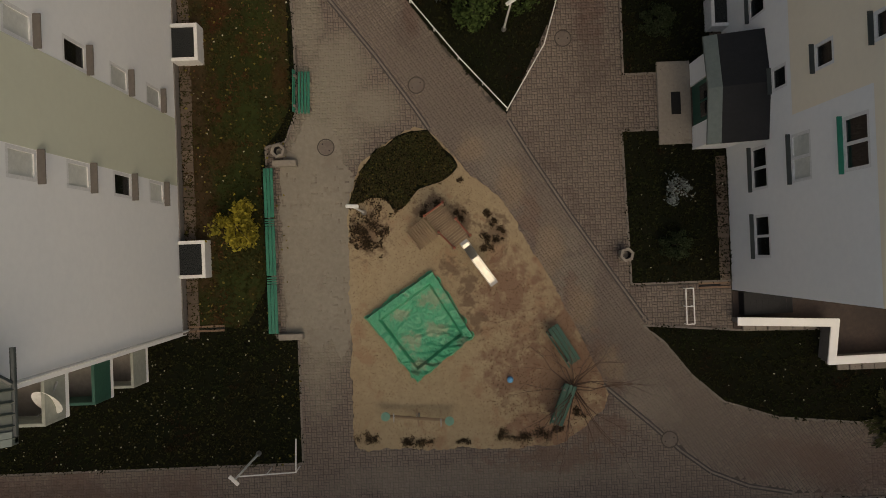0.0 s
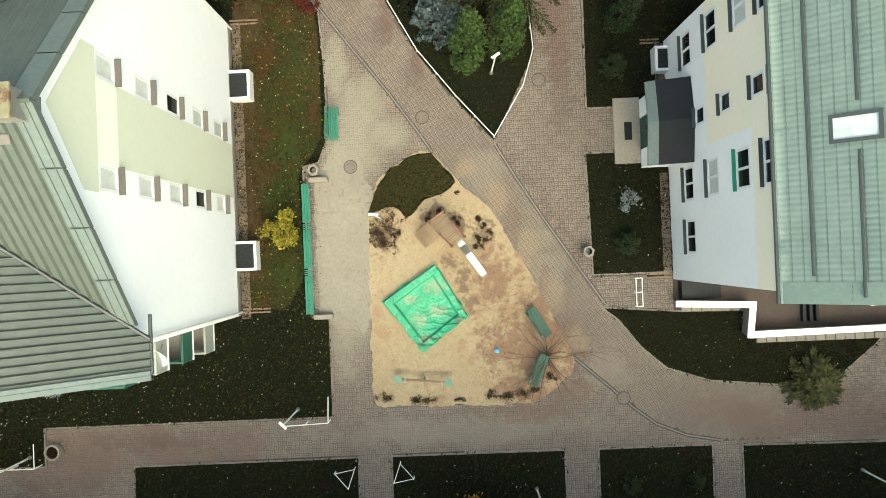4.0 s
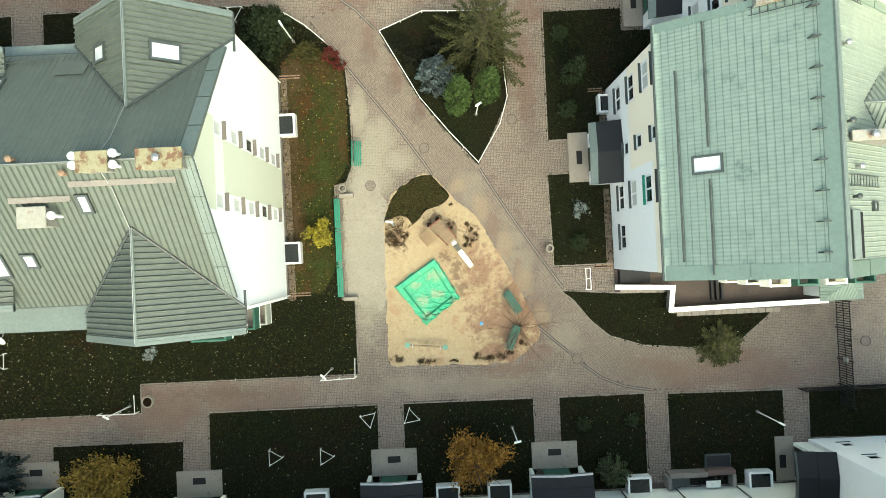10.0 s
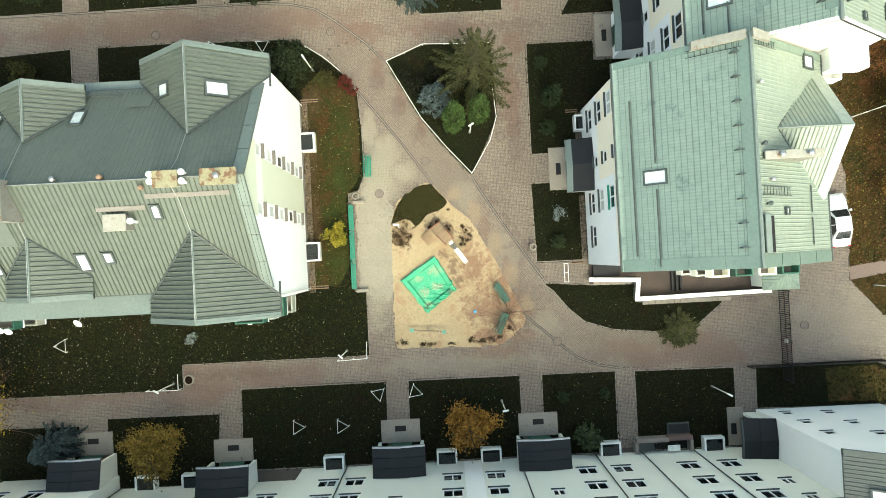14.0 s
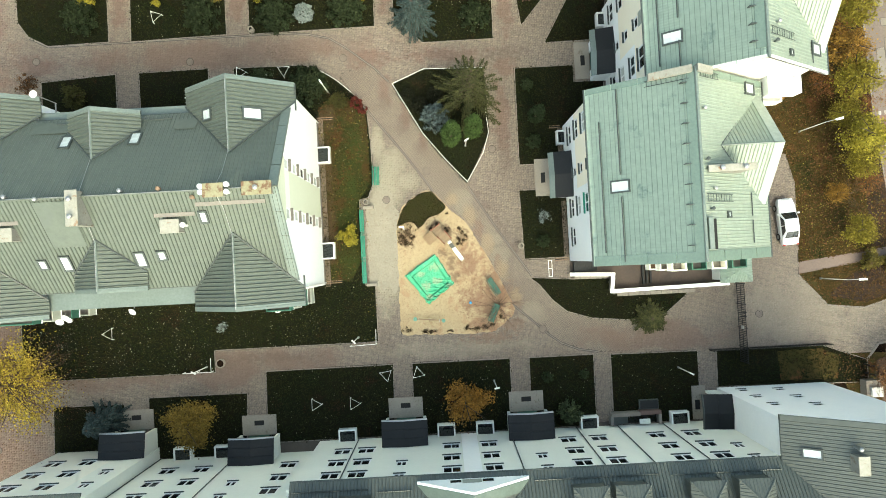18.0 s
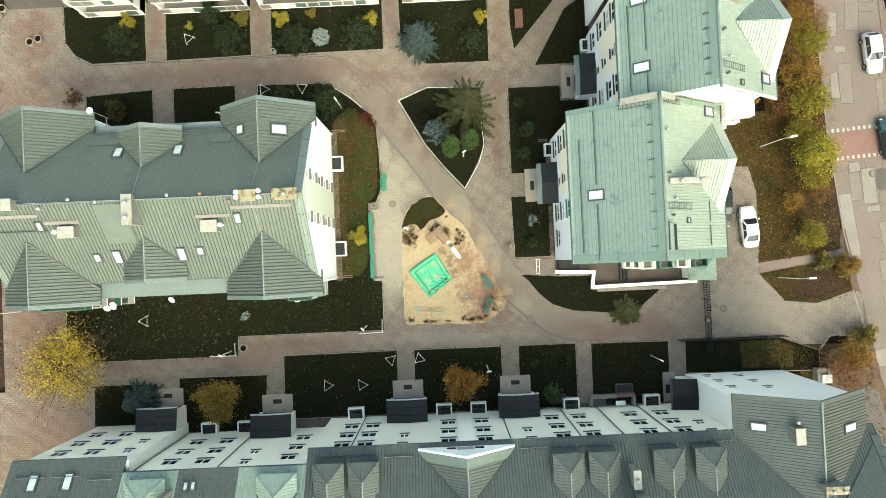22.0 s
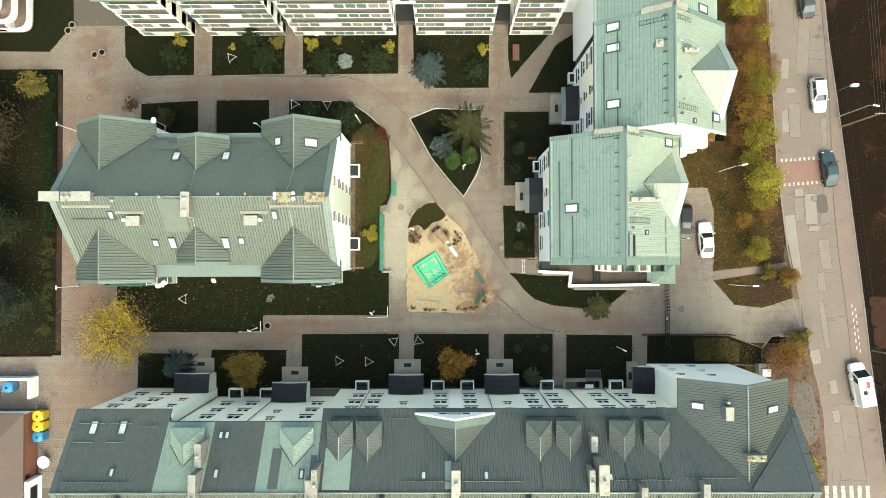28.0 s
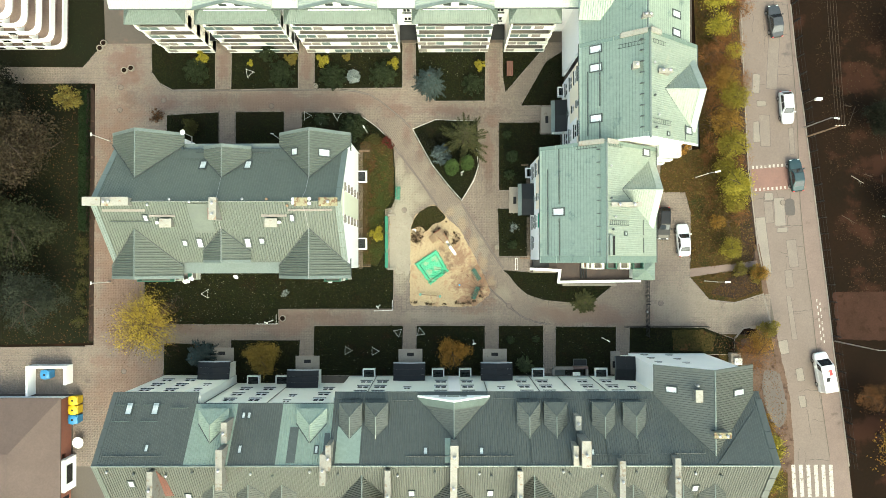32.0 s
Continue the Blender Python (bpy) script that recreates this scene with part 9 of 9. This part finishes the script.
def edge_x(y):
    """Middle of the street at a given place along it."""
    for (xa, ya), (xb, yb) in zip(MIDLINE, MIDLINE[1:]):
        if ya >= y >= yb:
            return xa + (xb - xa) * (ya - y) / (ya - yb)
    return MIDLINE[-1][0]


MIDLINE = [(43.8, 60), (43.8, 32), (44.5, 21), (45.4, 8.8), (46.7, -3.3), (48.7, -15), (50.7, -27.8), (51.5, -60)]


def crack(pts, w):
    for p, q in zip(pts, pts[1:]):
        d = Vector((q[0] - p[0], q[1] - p[1]))
        if d.length < 0.02:
            continue
        nn = Vector((-d.y, d.x)).normalized() * w / 2
        vs = [bm.verts.new((p[0] + s * nn.x, p[1] + s * nn.y, -0.0555)) for s in (-1, 1)] + [bm.verts.new((q[0] + s * nn.x, q[1] + s * nn.y, -0.0555)) for s in (1, -1)]
        bm.faces.new(vs)


for i in range(46):
    y = rng.uniform(-32, 36)
    x = edge_x(y) + rng.uniform(-3.4, 2.6)
    pts = [(x, y)]
    along = i % 3 == 0
    for k in range(int(rng.integers(5, 14))):
        px, py = pts[-1]
        pts.append((px + rng.normal() * 0.1 + (0.0 if along else 0.28), py + rng.normal() * 0.08 - (0.45 if along else 0.0)))
    crack([p for p in pts if abs(p[0] - edge_x(p[1])) < 3.4], rng.uniform(0.03, 0.07))
tagged(part("road_cracks", bm, M_ASPH3, None), "dark cracks and tar seams in the old asphalt", "cracks", kind="stuff")
# raised crossing of red blocks with dashed edges
tagged(part("speed_table", prism(bmesh.new(), [(41.7, 9.7), (48.9, 10.2), (49.2, 7.2), (42.1, 6.6)], -0.2, -0.03), mat("red_block_paving", (0.22, 0.12, 0.095), (0.17, 0.095, 0.08), big=0.6, fine=5, bump=0.3)), "raised crossing of dull red blocks", "speed table", kind="structure")
for y0, dx in ((9.75, 0.0), (6.75, 0.35)):
    for i in range(12):
        x = 41.9 + dx + i * 0.56
        tagged(part("dash_mark", box(x, y0 + i * 0.04, -0.029, x + 0.26, y0 + 0.38 + i * 0.04, -0.024), M_LINE), "white dash at the edge of the raised crossing", "road marking", "crossing dashes")
for i in range(6):
    x = 47.0 + i * 1.0
    tagged(part("zebra_bar", prism(bmesh.new(), [(x, -34.2), (x + 0.5, -34.2), (x + 0.3, -29.9), (x - 0.2, -29.9)], -0.061, -0.038), M_LINE), "white bar of a zebra crossing", "road marking", "zebra bars")
for i in range(7):
    for k in (0, 0.42):
        y = -8.2 - i * 0.85 - k * 0.9
        x = 50.35 + i * 0.09 + k
        tagged(part("dash_mark", box(x, y, -0.061, x + 0.15, y + 0.4, -0.038), M_LINE), "white dash painted on the street", "road marking", "street dashes")
strip("street_seam", FOOT_IN[1:-1], 0.09, -0.035, M_RIM, "dark worn seam between street and footway")
strip("street_kerb", [(40.55, 34), (40.6, 32), (40.9, 21), (41.4, 9.6), (42.6, -1.0), (43.2, -4.0)], 0.14, 0.04, M_KERB, "concrete street kerb")
strip("street_kerb", FOOT_OUT[1:-1], 0.14, 0.02, M_KERB, "concrete street kerb")

fence = thing("street_fence", (51, 0, 0), "dark post-and-wire fence behind the footway", "fence")
FL = [(x + 0.2, y) for x, y in [(47.3, 36)] + FOOT_OUT[1:-1]]
prev = None
for a, b in zip(FL, FL[1:]):
    a, b = Vector((*a, 0)), Vector((*b, 0))
    n = max(1, round((b - a).length / 2.2))
    for i in range(n):
        p = a.lerp(b, i / n)
        part("post", box(p.x - 0.07, p.y - 0.07, -0.05, p.x + 0.07, p.y + 0.07, 1.6), M_BLACK, fence)
    for z in (0.1, 0.8, 1.5):
        part("wire", cyl(bmesh.new(), (a.x, a.y, z), (b.x, b.y, z), 0.012, n=4), M_BLACK, fence)
sign = thing("street_sign", (49.2, 18.6, 0), "pale rectangular street sign on a post", "sign")
part("post", cyl(bmesh.new(), (49.2, 18.6, -0.03), (49.2, 18.6, 2.6), 0.03, n=8), M_METAL, sign)
part("panel", bevel(box(48.9, 18.3, 2.5, 49.7, 18.6, 3.0), 0.01), M_WHITEP, sign)
for k in range(4):
    o = tagged(part("overhead_cable", cyl(bmesh.new(), (46.9 + k * 0.36, 46, 7.1), (48.85 + k * 0.36, 14.1, 7.1), 0.02, n=5), M_BARK), "thin overhead cable beside the street", "cable", "overhead cables")
for px, yy in ((47.45, 46.0), (49.4, 14.1)):
    o = thing("utility_pole", (px, yy, 0), "grey utility pole carrying overhead cables", "utility pole", "utility poles")
    part("pole", cyl(bmesh.new(), (px, yy, -0.05), (px, yy, 7.1), 0.12, 0.08, 10), M_WOOD, o)
    part("crossarm", box(px - 0.65, yy - 0.05, 6.98, px + 0.65, yy + 0.05, 7.08), M_WOOD, o)
    for k in range(4):
        part("insulator", cyl(bmesh.new(), (px - 0.55 + k * 0.36, yy, 7.08), (px - 0.55 + k * 0.36, yy, 7.2), 0.04, n=6), M_WHITEP, o)
# twigs, logs and pale litter on the ground behind the fence
rng = np.random.default_rng(81)
for i in range(9):
    x, y, a, l = rng.uniform(51.5, 60), rng.uniform(2, 34), rng.uniform(0, 6.28), rng.uniform(0.9, 2.6)
    d = Vector((math.cos(a) * l, math.sin(a) * l, 0))
    bm = cyl(bmesh.new(), (x, y, 0.06), Vector((x, y, 0.08)) + d, 0.06, 0.03, 6)
    cyl(bm, Vector((x, y, 0.08)) + d * 0.6, Vector((x, y, 0.1)) + d * 0.9 + Vector((d.y, -d.x, 0)) * 0.2, 0.03, 0.012, 5)
    tagged(part("fallen_branch", bm, M_BARK if i % 3 else M_KERB), "fallen branch on the leaf-covered ground", "branch", "fallen branches")

# ---- waste containers ----
def container(x, y, w, d, h, material, label, lid=None):
    o = thing("waste_container", (0, 0, 0), label, "container", "waste containers")
    bm = bmesh.new()
    a = [bm.verts.new((sx * w * 0.44, sy * d * 0.44, 0.05)) for sx, sy in ((-1, -1), (1, -1), (1, 1), (-1, 1))]
    b = [bm.verts.new((sx * w * 0.5, sy * d * 0.5, h)) for sx, sy in ((-1, -1), (1, -1), (1, 1), (-1, 1))]
    for i in range(4):
        bm.faces.new((a[i], a[(i + 1) % 4], b[(i + 1) % 4], b[i]))
    bm.faces.new(a[::-1]), bm.faces.new(b)
    part("tub", bevel(bm, 0.04, 2), material, o)
    ld = part("lid", bevel(lathe(bmesh.new(), [(w * 0.52, h), (w * 0.5, h + 0.12), (w * 0.25, h + 0.22)], 12), 0.01), lid or material, o)
    part("slot", box(-0.12, -0.12, h + 0.221, 0.12, 0.12, h + 0.235), M_BLACK, ld)
    for sx in (-1, 1):
        part("foot", box(sx * w * 0.3 - 0.06, -0.3, -0.02, sx * w * 0.3 + 0.06, 0.3, 0.06), M_BLACK, o)
    put_at(o, x, y)


M_YC = mat("yellow_plastic", (0.62, 0.42, 0.02), big=1, fine=5, bump=0.02, rough=0.4)
M_BC = mat("blue_plastic", (0.04, 0.25, 0.5), big=1, fine=5, bump=0.02, rough=0.4)
container(-48.6, -20.9, 1.3, 1.1, 1.35, M_YC, "yellow recycling container by the service building")
container(-48.6, -22.15, 1.3, 1.1, 1.35, M_YC, "yellow recycling container by the service building")
container(-48.6, -23.4, 1.3, 1.1, 1.35, M_BC, "blue recycling container by the service building")
container(-52.4, -17.5, 1.3, 1.1, 1.2, M_BC, "blue waste container inside the white-walled yard")


def dish(x, y, z, turn, s=0.72):
    o = thing("satellite_dish", (0, 0, 0), "white satellite dish on the house wall", "satellite dish", "satellite dishes")
    part("reflector", lathe(bmesh.new(), [(0.05, 0), (0.25, 0.03), (0.42, 0.11), (0.41, 0.12), (0.24, 0.045), (0.04, 0.015)], 18), M_WHITEP, o)
    part("arm", cyl(bmesh.new(), (0.3, 0, 0.05), (0.05, 0, 0.5), 0.015, n=5), M_METAL, o)
    part("bracket", cyl(bmesh.new(), (0, 0, 0), (-0.3, 0, -0.35), 0.03, n=6), M_METAL, o)
    o.matrix_basis = pose(x, y, z, 0, 40, turn) @ Matrix.Diagonal((s, s, s, 1))


for x, y, z, t in ((-13.2, -4.85, 9.3, -90), (-29.3, -4.5, 10.6, -90), (-30.6, -4.9, 9.2, -70), (-24.0, -4.3, 10.7, -110), (-31.2, -4.9, 7.0, -90), (-31.2, 12.25, 11.3, 90), (-20.6, 27.3, 12.9, -90), (-6.6, 25.4, 3.2, -90), (-15.0, 25.4, 1.4, -90)):
    dish(x, y, z, t)
dish(-11.8, -4.2, 8.2, 250, 1.15)

# pinkish-red garden table on the north lawn
gt = thing("garden_table", (9.3, 23.2, 0), "faded red plank table on the north lawn", "table")
M_FADED = mat("faded_red_paint", (0.17, 0.075, 0.055), (0.13, 0.06, 0.045), big=1.5, fine=8)
for k in range(4):
    part("plank", bevel(box(8.88 + k * 0.21, 22.2, 0.7, 9.07 + k * 0.21, 24.2, 0.74), 0.008), M_FADED, gt)
for x in (8.95, 9.55):
    for y in (22.4, 24.0):
        part("leg", box(x, y - 0.04, -0.02, x + 0.08, y + 0.04, 0.7), M_FADED, gt)

strip("drive_kerb", [(43.2, -7.0), (44.25, -11.2), (40.5, -11.65), (39.3, -13.15)], 0.22, 0.03, M_KERB, "worn concrete kerb at the mouth of the drive")
strip("drive_kerb", [(33.4, -4.85), (36.0, -7.85), (39.4, -8.25), (43.2, -7.1)], 0.14, 0.03, M_KERB, "worn concrete kerb round the verge")

mast = thing("satellite_dish", (-29.3, 12.2, 0), "white satellite dish on a mast above the eave", "satellite dish", "satellite dishes")
part("mast", cyl(bmesh.new(), (-29.3, 12.2, 10.5), (-29.3, 12.2, 13.2), 0.04, n=8), M_METAL, mast)
part("bracket", box(-29.34, 10.1, 10.6, -29.26, 12.2, 10.68), M_METAL, mast)
part("reflector", lathe(bmesh.new(), [(0.05, 0.0), (0.2, 0.05), (0.29, 0.12), (0.28, 0.13), (0.19, 0.08), (0.04, 0.04)], 16, (-29.3, 12.2, 13.2)), M_WHITEP, mast)
# hoop and latch posts of the drive gate
for y in (-8.0, -8.35):
    part("latch_hoop", cyl(bmesh.new(), (27.2, y, 1.2), (27.75, y, 1.2), 0.05, n=6), M_BLACK, gate)
for x in (18.7, 19.05, 19.4):
    o = tagged(part("yard_rail", box(x, -4.9, 0.02, x + 0.16, -2.5, 0.3), M_DARKROOF), "dark low rail in the yard of the east house", "rail", "yard rails")

# ---- grass, fallen leaves, paving blocks ----
def in_poly(pts, X, Y):
    r = np.zeros(len(X), bool)
    n = len(pts)
    for i in range(n):
        (xa, ya), (xb, yb) = pts[i], pts[i - 1]
        if ya == yb:
            continue
        r ^= ((ya > Y) != (yb > Y)) & (X < (xb - xa) * (Y - ya) / (yb - ya) + xa)
    return r


rng = np.random.default_rng(90)


def scatter(pts, density):
    xs, ys = [p[0] for p in pts], [p[1] for p in pts]
    n = int((max(xs) - min(xs)) * (max(ys) - min(ys)) * density)
    X, Y = rng.uniform(min(xs), max(xs), n), rng.uniform(min(ys), max(ys), n)
    k = in_poly(pts, X, Y)
    return X[k], Y[k]


for key, pts in list(LAWNS.items()) + [("wedge", WEDGE), ("gable", GABLE), ("bed", BED)] + list(VERGES.items()):
    dens = {"north_west": 6, "park_west": 6, "verge_south_east": 8}.get(key, 45)
    X, Y = scatter(pts, dens)
    if key == "west":
        k = ~in_poly(GABLE, X, Y)
        X, Y = X[k], Y[k]
    n = len(X)
    a = rng.uniform(0, 2 * math.pi, (n, 3))
    hh = rng.uniform(0.05, 0.15, (n, 3))
    w = rng.uniform(0.03, 0.06, (n, 3))
    off = rng.normal(size=(n, 3, 2)) * 0.05
    V = np.zeros((n, 3, 3, 3))
    bx, by = X[:, None] + off[..., 0], Y[:, None] + off[..., 1]
    for k, s in ((0, -1), (1, 1)):
        V[:, :, k, 0] = bx - np.sin(a) * w * s
        V[:, :, k, 1] = by + np.cos(a) * w * s
        V[:, :, k, 2] = 0.015
    V[:, :, 2, 0] = bx + np.cos(a) * hh * 0.9
    V[:, :, 2, 1] = by + np.sin(a) * hh * 0.9
    V[:, :, 2, 2] = 0.02 + hh
    me = mesh_np("grass", V.reshape(-1, 3), np.arange(n * 9).reshape(-1, 3), M_TUFTE if key in ("verge_road", "verge_island", "verge_south_east") else M_TUFTG if key in ("gable", "bed") else M_TUFT)
    tagged(part("grass", me, None), "tufts of dark autumn grass on the lawn", "grass", kind="stuff")

X, Y = scatter(BED, 26)
tagged(part("fallen_leaves", leaf_mesh("fallen_leaves", np.stack([X, Y, np.full(len(X), 0.12)], 1), 0.06, L_OLIVE, rng, 0.8, 1.2), None), "ochre leaves on the ground-cover bed", "leaves", kind="stuff")
X, Y = scatter(LAWNS["west"], 9)
k = ~in_poly(GABLE, X, Y)
tagged(part("fallen_leaves", leaf_mesh("fallen_leaves", np.stack([X[k], Y[k], np.full(k.sum(), 0.12)], 1), 0.085, L_MOSS, rng, 0.8, 1.2), None), "dull olive leaves over the dark lawn", "leaves", kind="stuff")
LEAFY = (("west", 3.6, L_FALL), ("south_b", 1.2, L_FALL), ("south_a", 1, L_FALL), ("south_d", 1.5, L_FALL), ("south_e", 0.8, L_FALL), ("south_f", 0.8, L_FALL), ("north_c", 1, L_FALL), ("north_b", 1, L_FALL), ("north_d", 2, L_FALL), ("entry_b", 0.8, L_FALL), ("east_curve", 0.8, L_FALL))
for key, dens, m in LEAFY:
    X, Y = scatter(LAWNS[key], dens)
    if key == "west":
        k = (X < -12) | (rng.random(len(X)) < 0.25)
        X, Y = X[k], Y[k]
    P = np.stack([X, Y, np.full(len(X), 0.14)], 1)
    tagged(part("fallen_leaves", leaf_mesh("fallen_leaves", P, 0.07, m, rng, 0.8, 1.2), None), "pale fallen leaves scattered over the lawn", "leaves", kind="stuff")
for key, dens, m in (("verge_road", 16, L_BROWN), ("verge_island", 14, L_BROWN), ("verge_road", 5, L_OLIVE), ("verge_south_east", 12, L_BROWN), ("park_west", 5, L_BROWN)):
    X, Y = scatter(VERGES[key], dens)
    P = np.stack([X, Y, np.full(len(X), 0.1)], 1)
    tagged(part("fallen_leaves", leaf_mesh("fallen_leaves", P, 0.13, m, rng, 0.8, 1.2), None), "brown fallen leaves over the verge", "leaves", kind="stuff")
X, Y = scatter([(-7.45, -9), (-6.3, -9), (-5.2, 4), (-5.6, 13), (-10.9, 13), (-10.9, -3), (-7.5, -3)], 4)
P = np.stack([X, Y, np.full(len(X), 0.12)], 1)
k = X < -6.3
tagged(part("fallen_leaves", leaf_mesh("fallen_leaves", P[k], 0.1, L_OLIVE, rng, 0.8, 1.2), None), "olive and ochre leaves on the lawn by the gable", "leaves", kind="stuff")
X, Y = scatter([(-10.4, -3), (-9.2, -2), (-9.5, 4), (-9.3, 9), (-8.2, 13), (-10.4, 13)], 12)
tagged(part("fallen_leaves", leaf_mesh("fallen_leaves", np.stack([X, Y, np.full(len(X), 0.12)], 1), 0.075, L_BROWN, rng, 0.8, 1.2), None), "rusty leaves along the foot of the gable", "leaves", kind="stuff")
X, Y = scatter([(-7.2, 8), (-6.0, 13), (-9.5, 16), (-11, 14), (-8.5, 9)], 16)
tagged(part("fallen_leaves", leaf_mesh("fallen_leaves", np.stack([X, Y, np.full(len(X), 0.12)], 1), 0.08, L_BROWN, rng, 0.8, 1.2), None), "rusty leaves on the lawn by the gable", "leaves", kind="stuff")
X, Y = scatter([(-45, -15), (-45, -8), (-33, -8), (-33, -13)], 1.6)
tagged(part("fallen_leaves", leaf_mesh("fallen_leaves", np.stack([X, Y, np.full(len(X), 0.1)], 1), 0.1, L_YELLOW, rng, 0.8, 1.2), None), "yellow leaves under the thinning tree", "leaves", kind="stuff")
X, Y = scatter(SAND, 85)
tagged(part("sand_litter", leaf_mesh("sand_litter", np.stack([X, Y, np.full(len(X), 0.02)], 1), 0.032, L_LITTER, rng, 0.9, 1.1), None), "small brown leaves and crumbs on the sand", "leaves", kind="stuff")
X, Y = scatter([(2.5, -1), (5.5, -3.5), (6.6, -6.6), (4.4, -8.5), (1.5, -7), (1.2, -1.5)], 45)
tagged(part("sand_litter", leaf_mesh("sand_litter", np.stack([X, Y, np.full(len(X), 0.02)], 1), 0.055, L_LITTER, rng, 0.9, 1.1), None), "leaf litter under the bare tree", "leaves", kind="stuff")

X, Y = scatter([(49.5, 36), (52, 8), (54, -8), (66, -8), (66, 36)], 7)
k = np.array([noise.noise(Vector((a * 0.25, b * 0.25, 0))) for a, b in zip(X, Y)]) > -0.1
tagged(part("fallen_leaves", leaf_mesh("fallen_leaves", np.stack([X[k], Y[k], np.full(k.sum(), 0.03)], 1), 0.16, leafm("rust_brown_leaves", (0.05, 0.024, 0.013), (0.03, 0.022, 0.011)), rng, 0.8, 1.2), None), "rust-brown leaves behind the street fence", "leaves", kind="stuff")
# block paving: pairs of blocks laid in basket weave, turned along the slanting path
U = 0.225
SLANT = [(-8.9, 16.4), (-6.36, 13.0), (-4.68, 10.77), (-1.1, 5.84), (-0.5, 4.9), (0.6, 3.5), (2.6, 1.6), (4.5, -1.9), (6.0, -5.4), (8.5, -8.05), (10.84, -10.05), (14.23, -11.05), (17.5, -11.1), (17.5, -8.1), (13.8, -7.8), (11.5, -7.0), (10.1, -5.8), (8.4, -3.6), (5.3, 1.1), (2.85, 5.2), (0.75, 7.75), (-1.15, 10.2), (-3.95, 15.3), (-6.0, 17.2)]
SOLID = list(LAWNS.values()) + list(VERGES.values()) + [WEDGE, SAND, [(-37.3, -3.5), (-11, -3.5), (-11, 12.2), (-37.3, 12.2)], [(12.0, 10.5), (24, 10.5), (24, -5.4), (12.0, -5.4)], [(16.3, 10), (28.3, 10), (28.3, 22), (16.3, 22)], [(-37.2, -17.7), (24, -17.7), (24, -40), (-37.2, -40)], [(-80, -20.4), (-49.5, -20.4), (-49.5, -46), (-80, -46)]]
NEAR = [(4.6, 4.7), (7.6, 4.7), (7.6, 6.85), (4.6, 6.85)]


def blocks(xa, xb, ya, yb, turn, keep):
    """Centres and directions of all blocks of a field."""
    c, s = math.cos(turn), math.sin(turn)
    r = max(abs(xa), abs(xb), abs(ya), abs(yb)) * 1.5
    n = int(2 * r / U) if turn else None
    if turn:
        g = (np.arange(n) - n / 2) * U
        I, J = np.meshgrid(np.arange(n), np.arange(n), indexing="ij")
        GX, GY = g[I], g[J]
        X, Y = GX * c - GY * s, GX * s + GY * c
    else:
        I, J = np.meshgrid(np.arange(int((xb - xa) / U)), np.arange(int((yb - ya) / U)), indexing="ij")
        X, Y = xa + (I + 0.5) * U, ya + (J + 0.5) * U
    ok = ((X > xa) & (X < xb) & (Y > ya) & (Y < yb)).ravel()
    X, Y, odd = X.ravel()[ok], Y.ravel()[ok], ((I + J) % 2).ravel()[ok]
    ok = keep(X, Y)
    X, Y, odd = X[ok], Y[ok], odd[ok]
    th = turn + odd * math.pi / 2
    out = []
    for k in (-0.25, 0.25):
        out.append(np.stack([X - np.sin(th) * U * k, Y + np.cos(th) * U * k, th], 1))
    return np.concatenate(out)


def paved(X, Y):
    ok = in_poly(PAVED, X, Y)
    for p in SOLID:
        ok &= ~in_poly(p, X, Y)
    return ok


K = np.concatenate([
    blocks(-62.0, 44.4, -30.0, 27.0, 0.0, lambda X, Y: paved(X, Y) & ~in_poly(SLANT, X, Y)),
    blocks(-9.5, 18.0, -11.3, 17.5, radians(-56), lambda X, Y: paved(X, Y) & in_poly(SLANT, X, Y)),
])
near = in_poly(NEAR, K[:, 0], K[:, 1])
far = K[~near]
bl, bw, ch = U * 0.5 - 0.006, U * 0.25 - 0.006, 0.012
shape = np.array([(-bl, -bw, -0.04), (bl, -bw, -0.04), (bl, bw, -0.04), (-bl, bw, -0.04), (-bl + ch, -bw + ch, 0), (bl - ch, -bw + ch, 0), (bl - ch, bw - ch, 0), (-bl + ch, bw - ch, 0)])
n = len(far)
cs_, sn_ = np.cos(far[:, 2])[:, None], np.sin(far[:, 2])[:, None]
V = np.zeros((n, 8, 3))
V[:, :, 0] = far[:, 0:1] + shape[None, :, 0] * cs_ - shape[None, :, 1] * sn_
V[:, :, 1] = far[:, 1:2] + shape[None, :, 0] * sn_ + shape[None, :, 1] * cs_
V[:, :, 2] = shape[None, :, 2] + rng.normal(size=(n, 1)) * 0.0025
faces = np.array([(4, 5, 6, 7), (0, 1, 5, 4), (1, 2, 6, 5), (2, 3, 7, 6), (3, 0, 4, 7)])
F = (faces[None] + (np.arange(n) * 8)[:, None, None]).reshape(-1, 4)
pav = bpy.data.objects["pavement"]
ob = part("paving_blocks", mesh_np("paving_blocks", V.reshape(-1, 3), F, M_BLOCK), None, pav)
tagged(ob, "reddish grey concrete blocks laid in basket weave", kind="stuff")
me = mesh_np("block", shape, faces, M_BLOCK1)
for x, y, th in K[near]:
    o = new("block", me)
    o.parent = pav
    o.matrix_basis = Matrix.Translation((x, y, random.gauss(0, 0.0025))) @ Matrix.Rotation(th, 4, "Z")
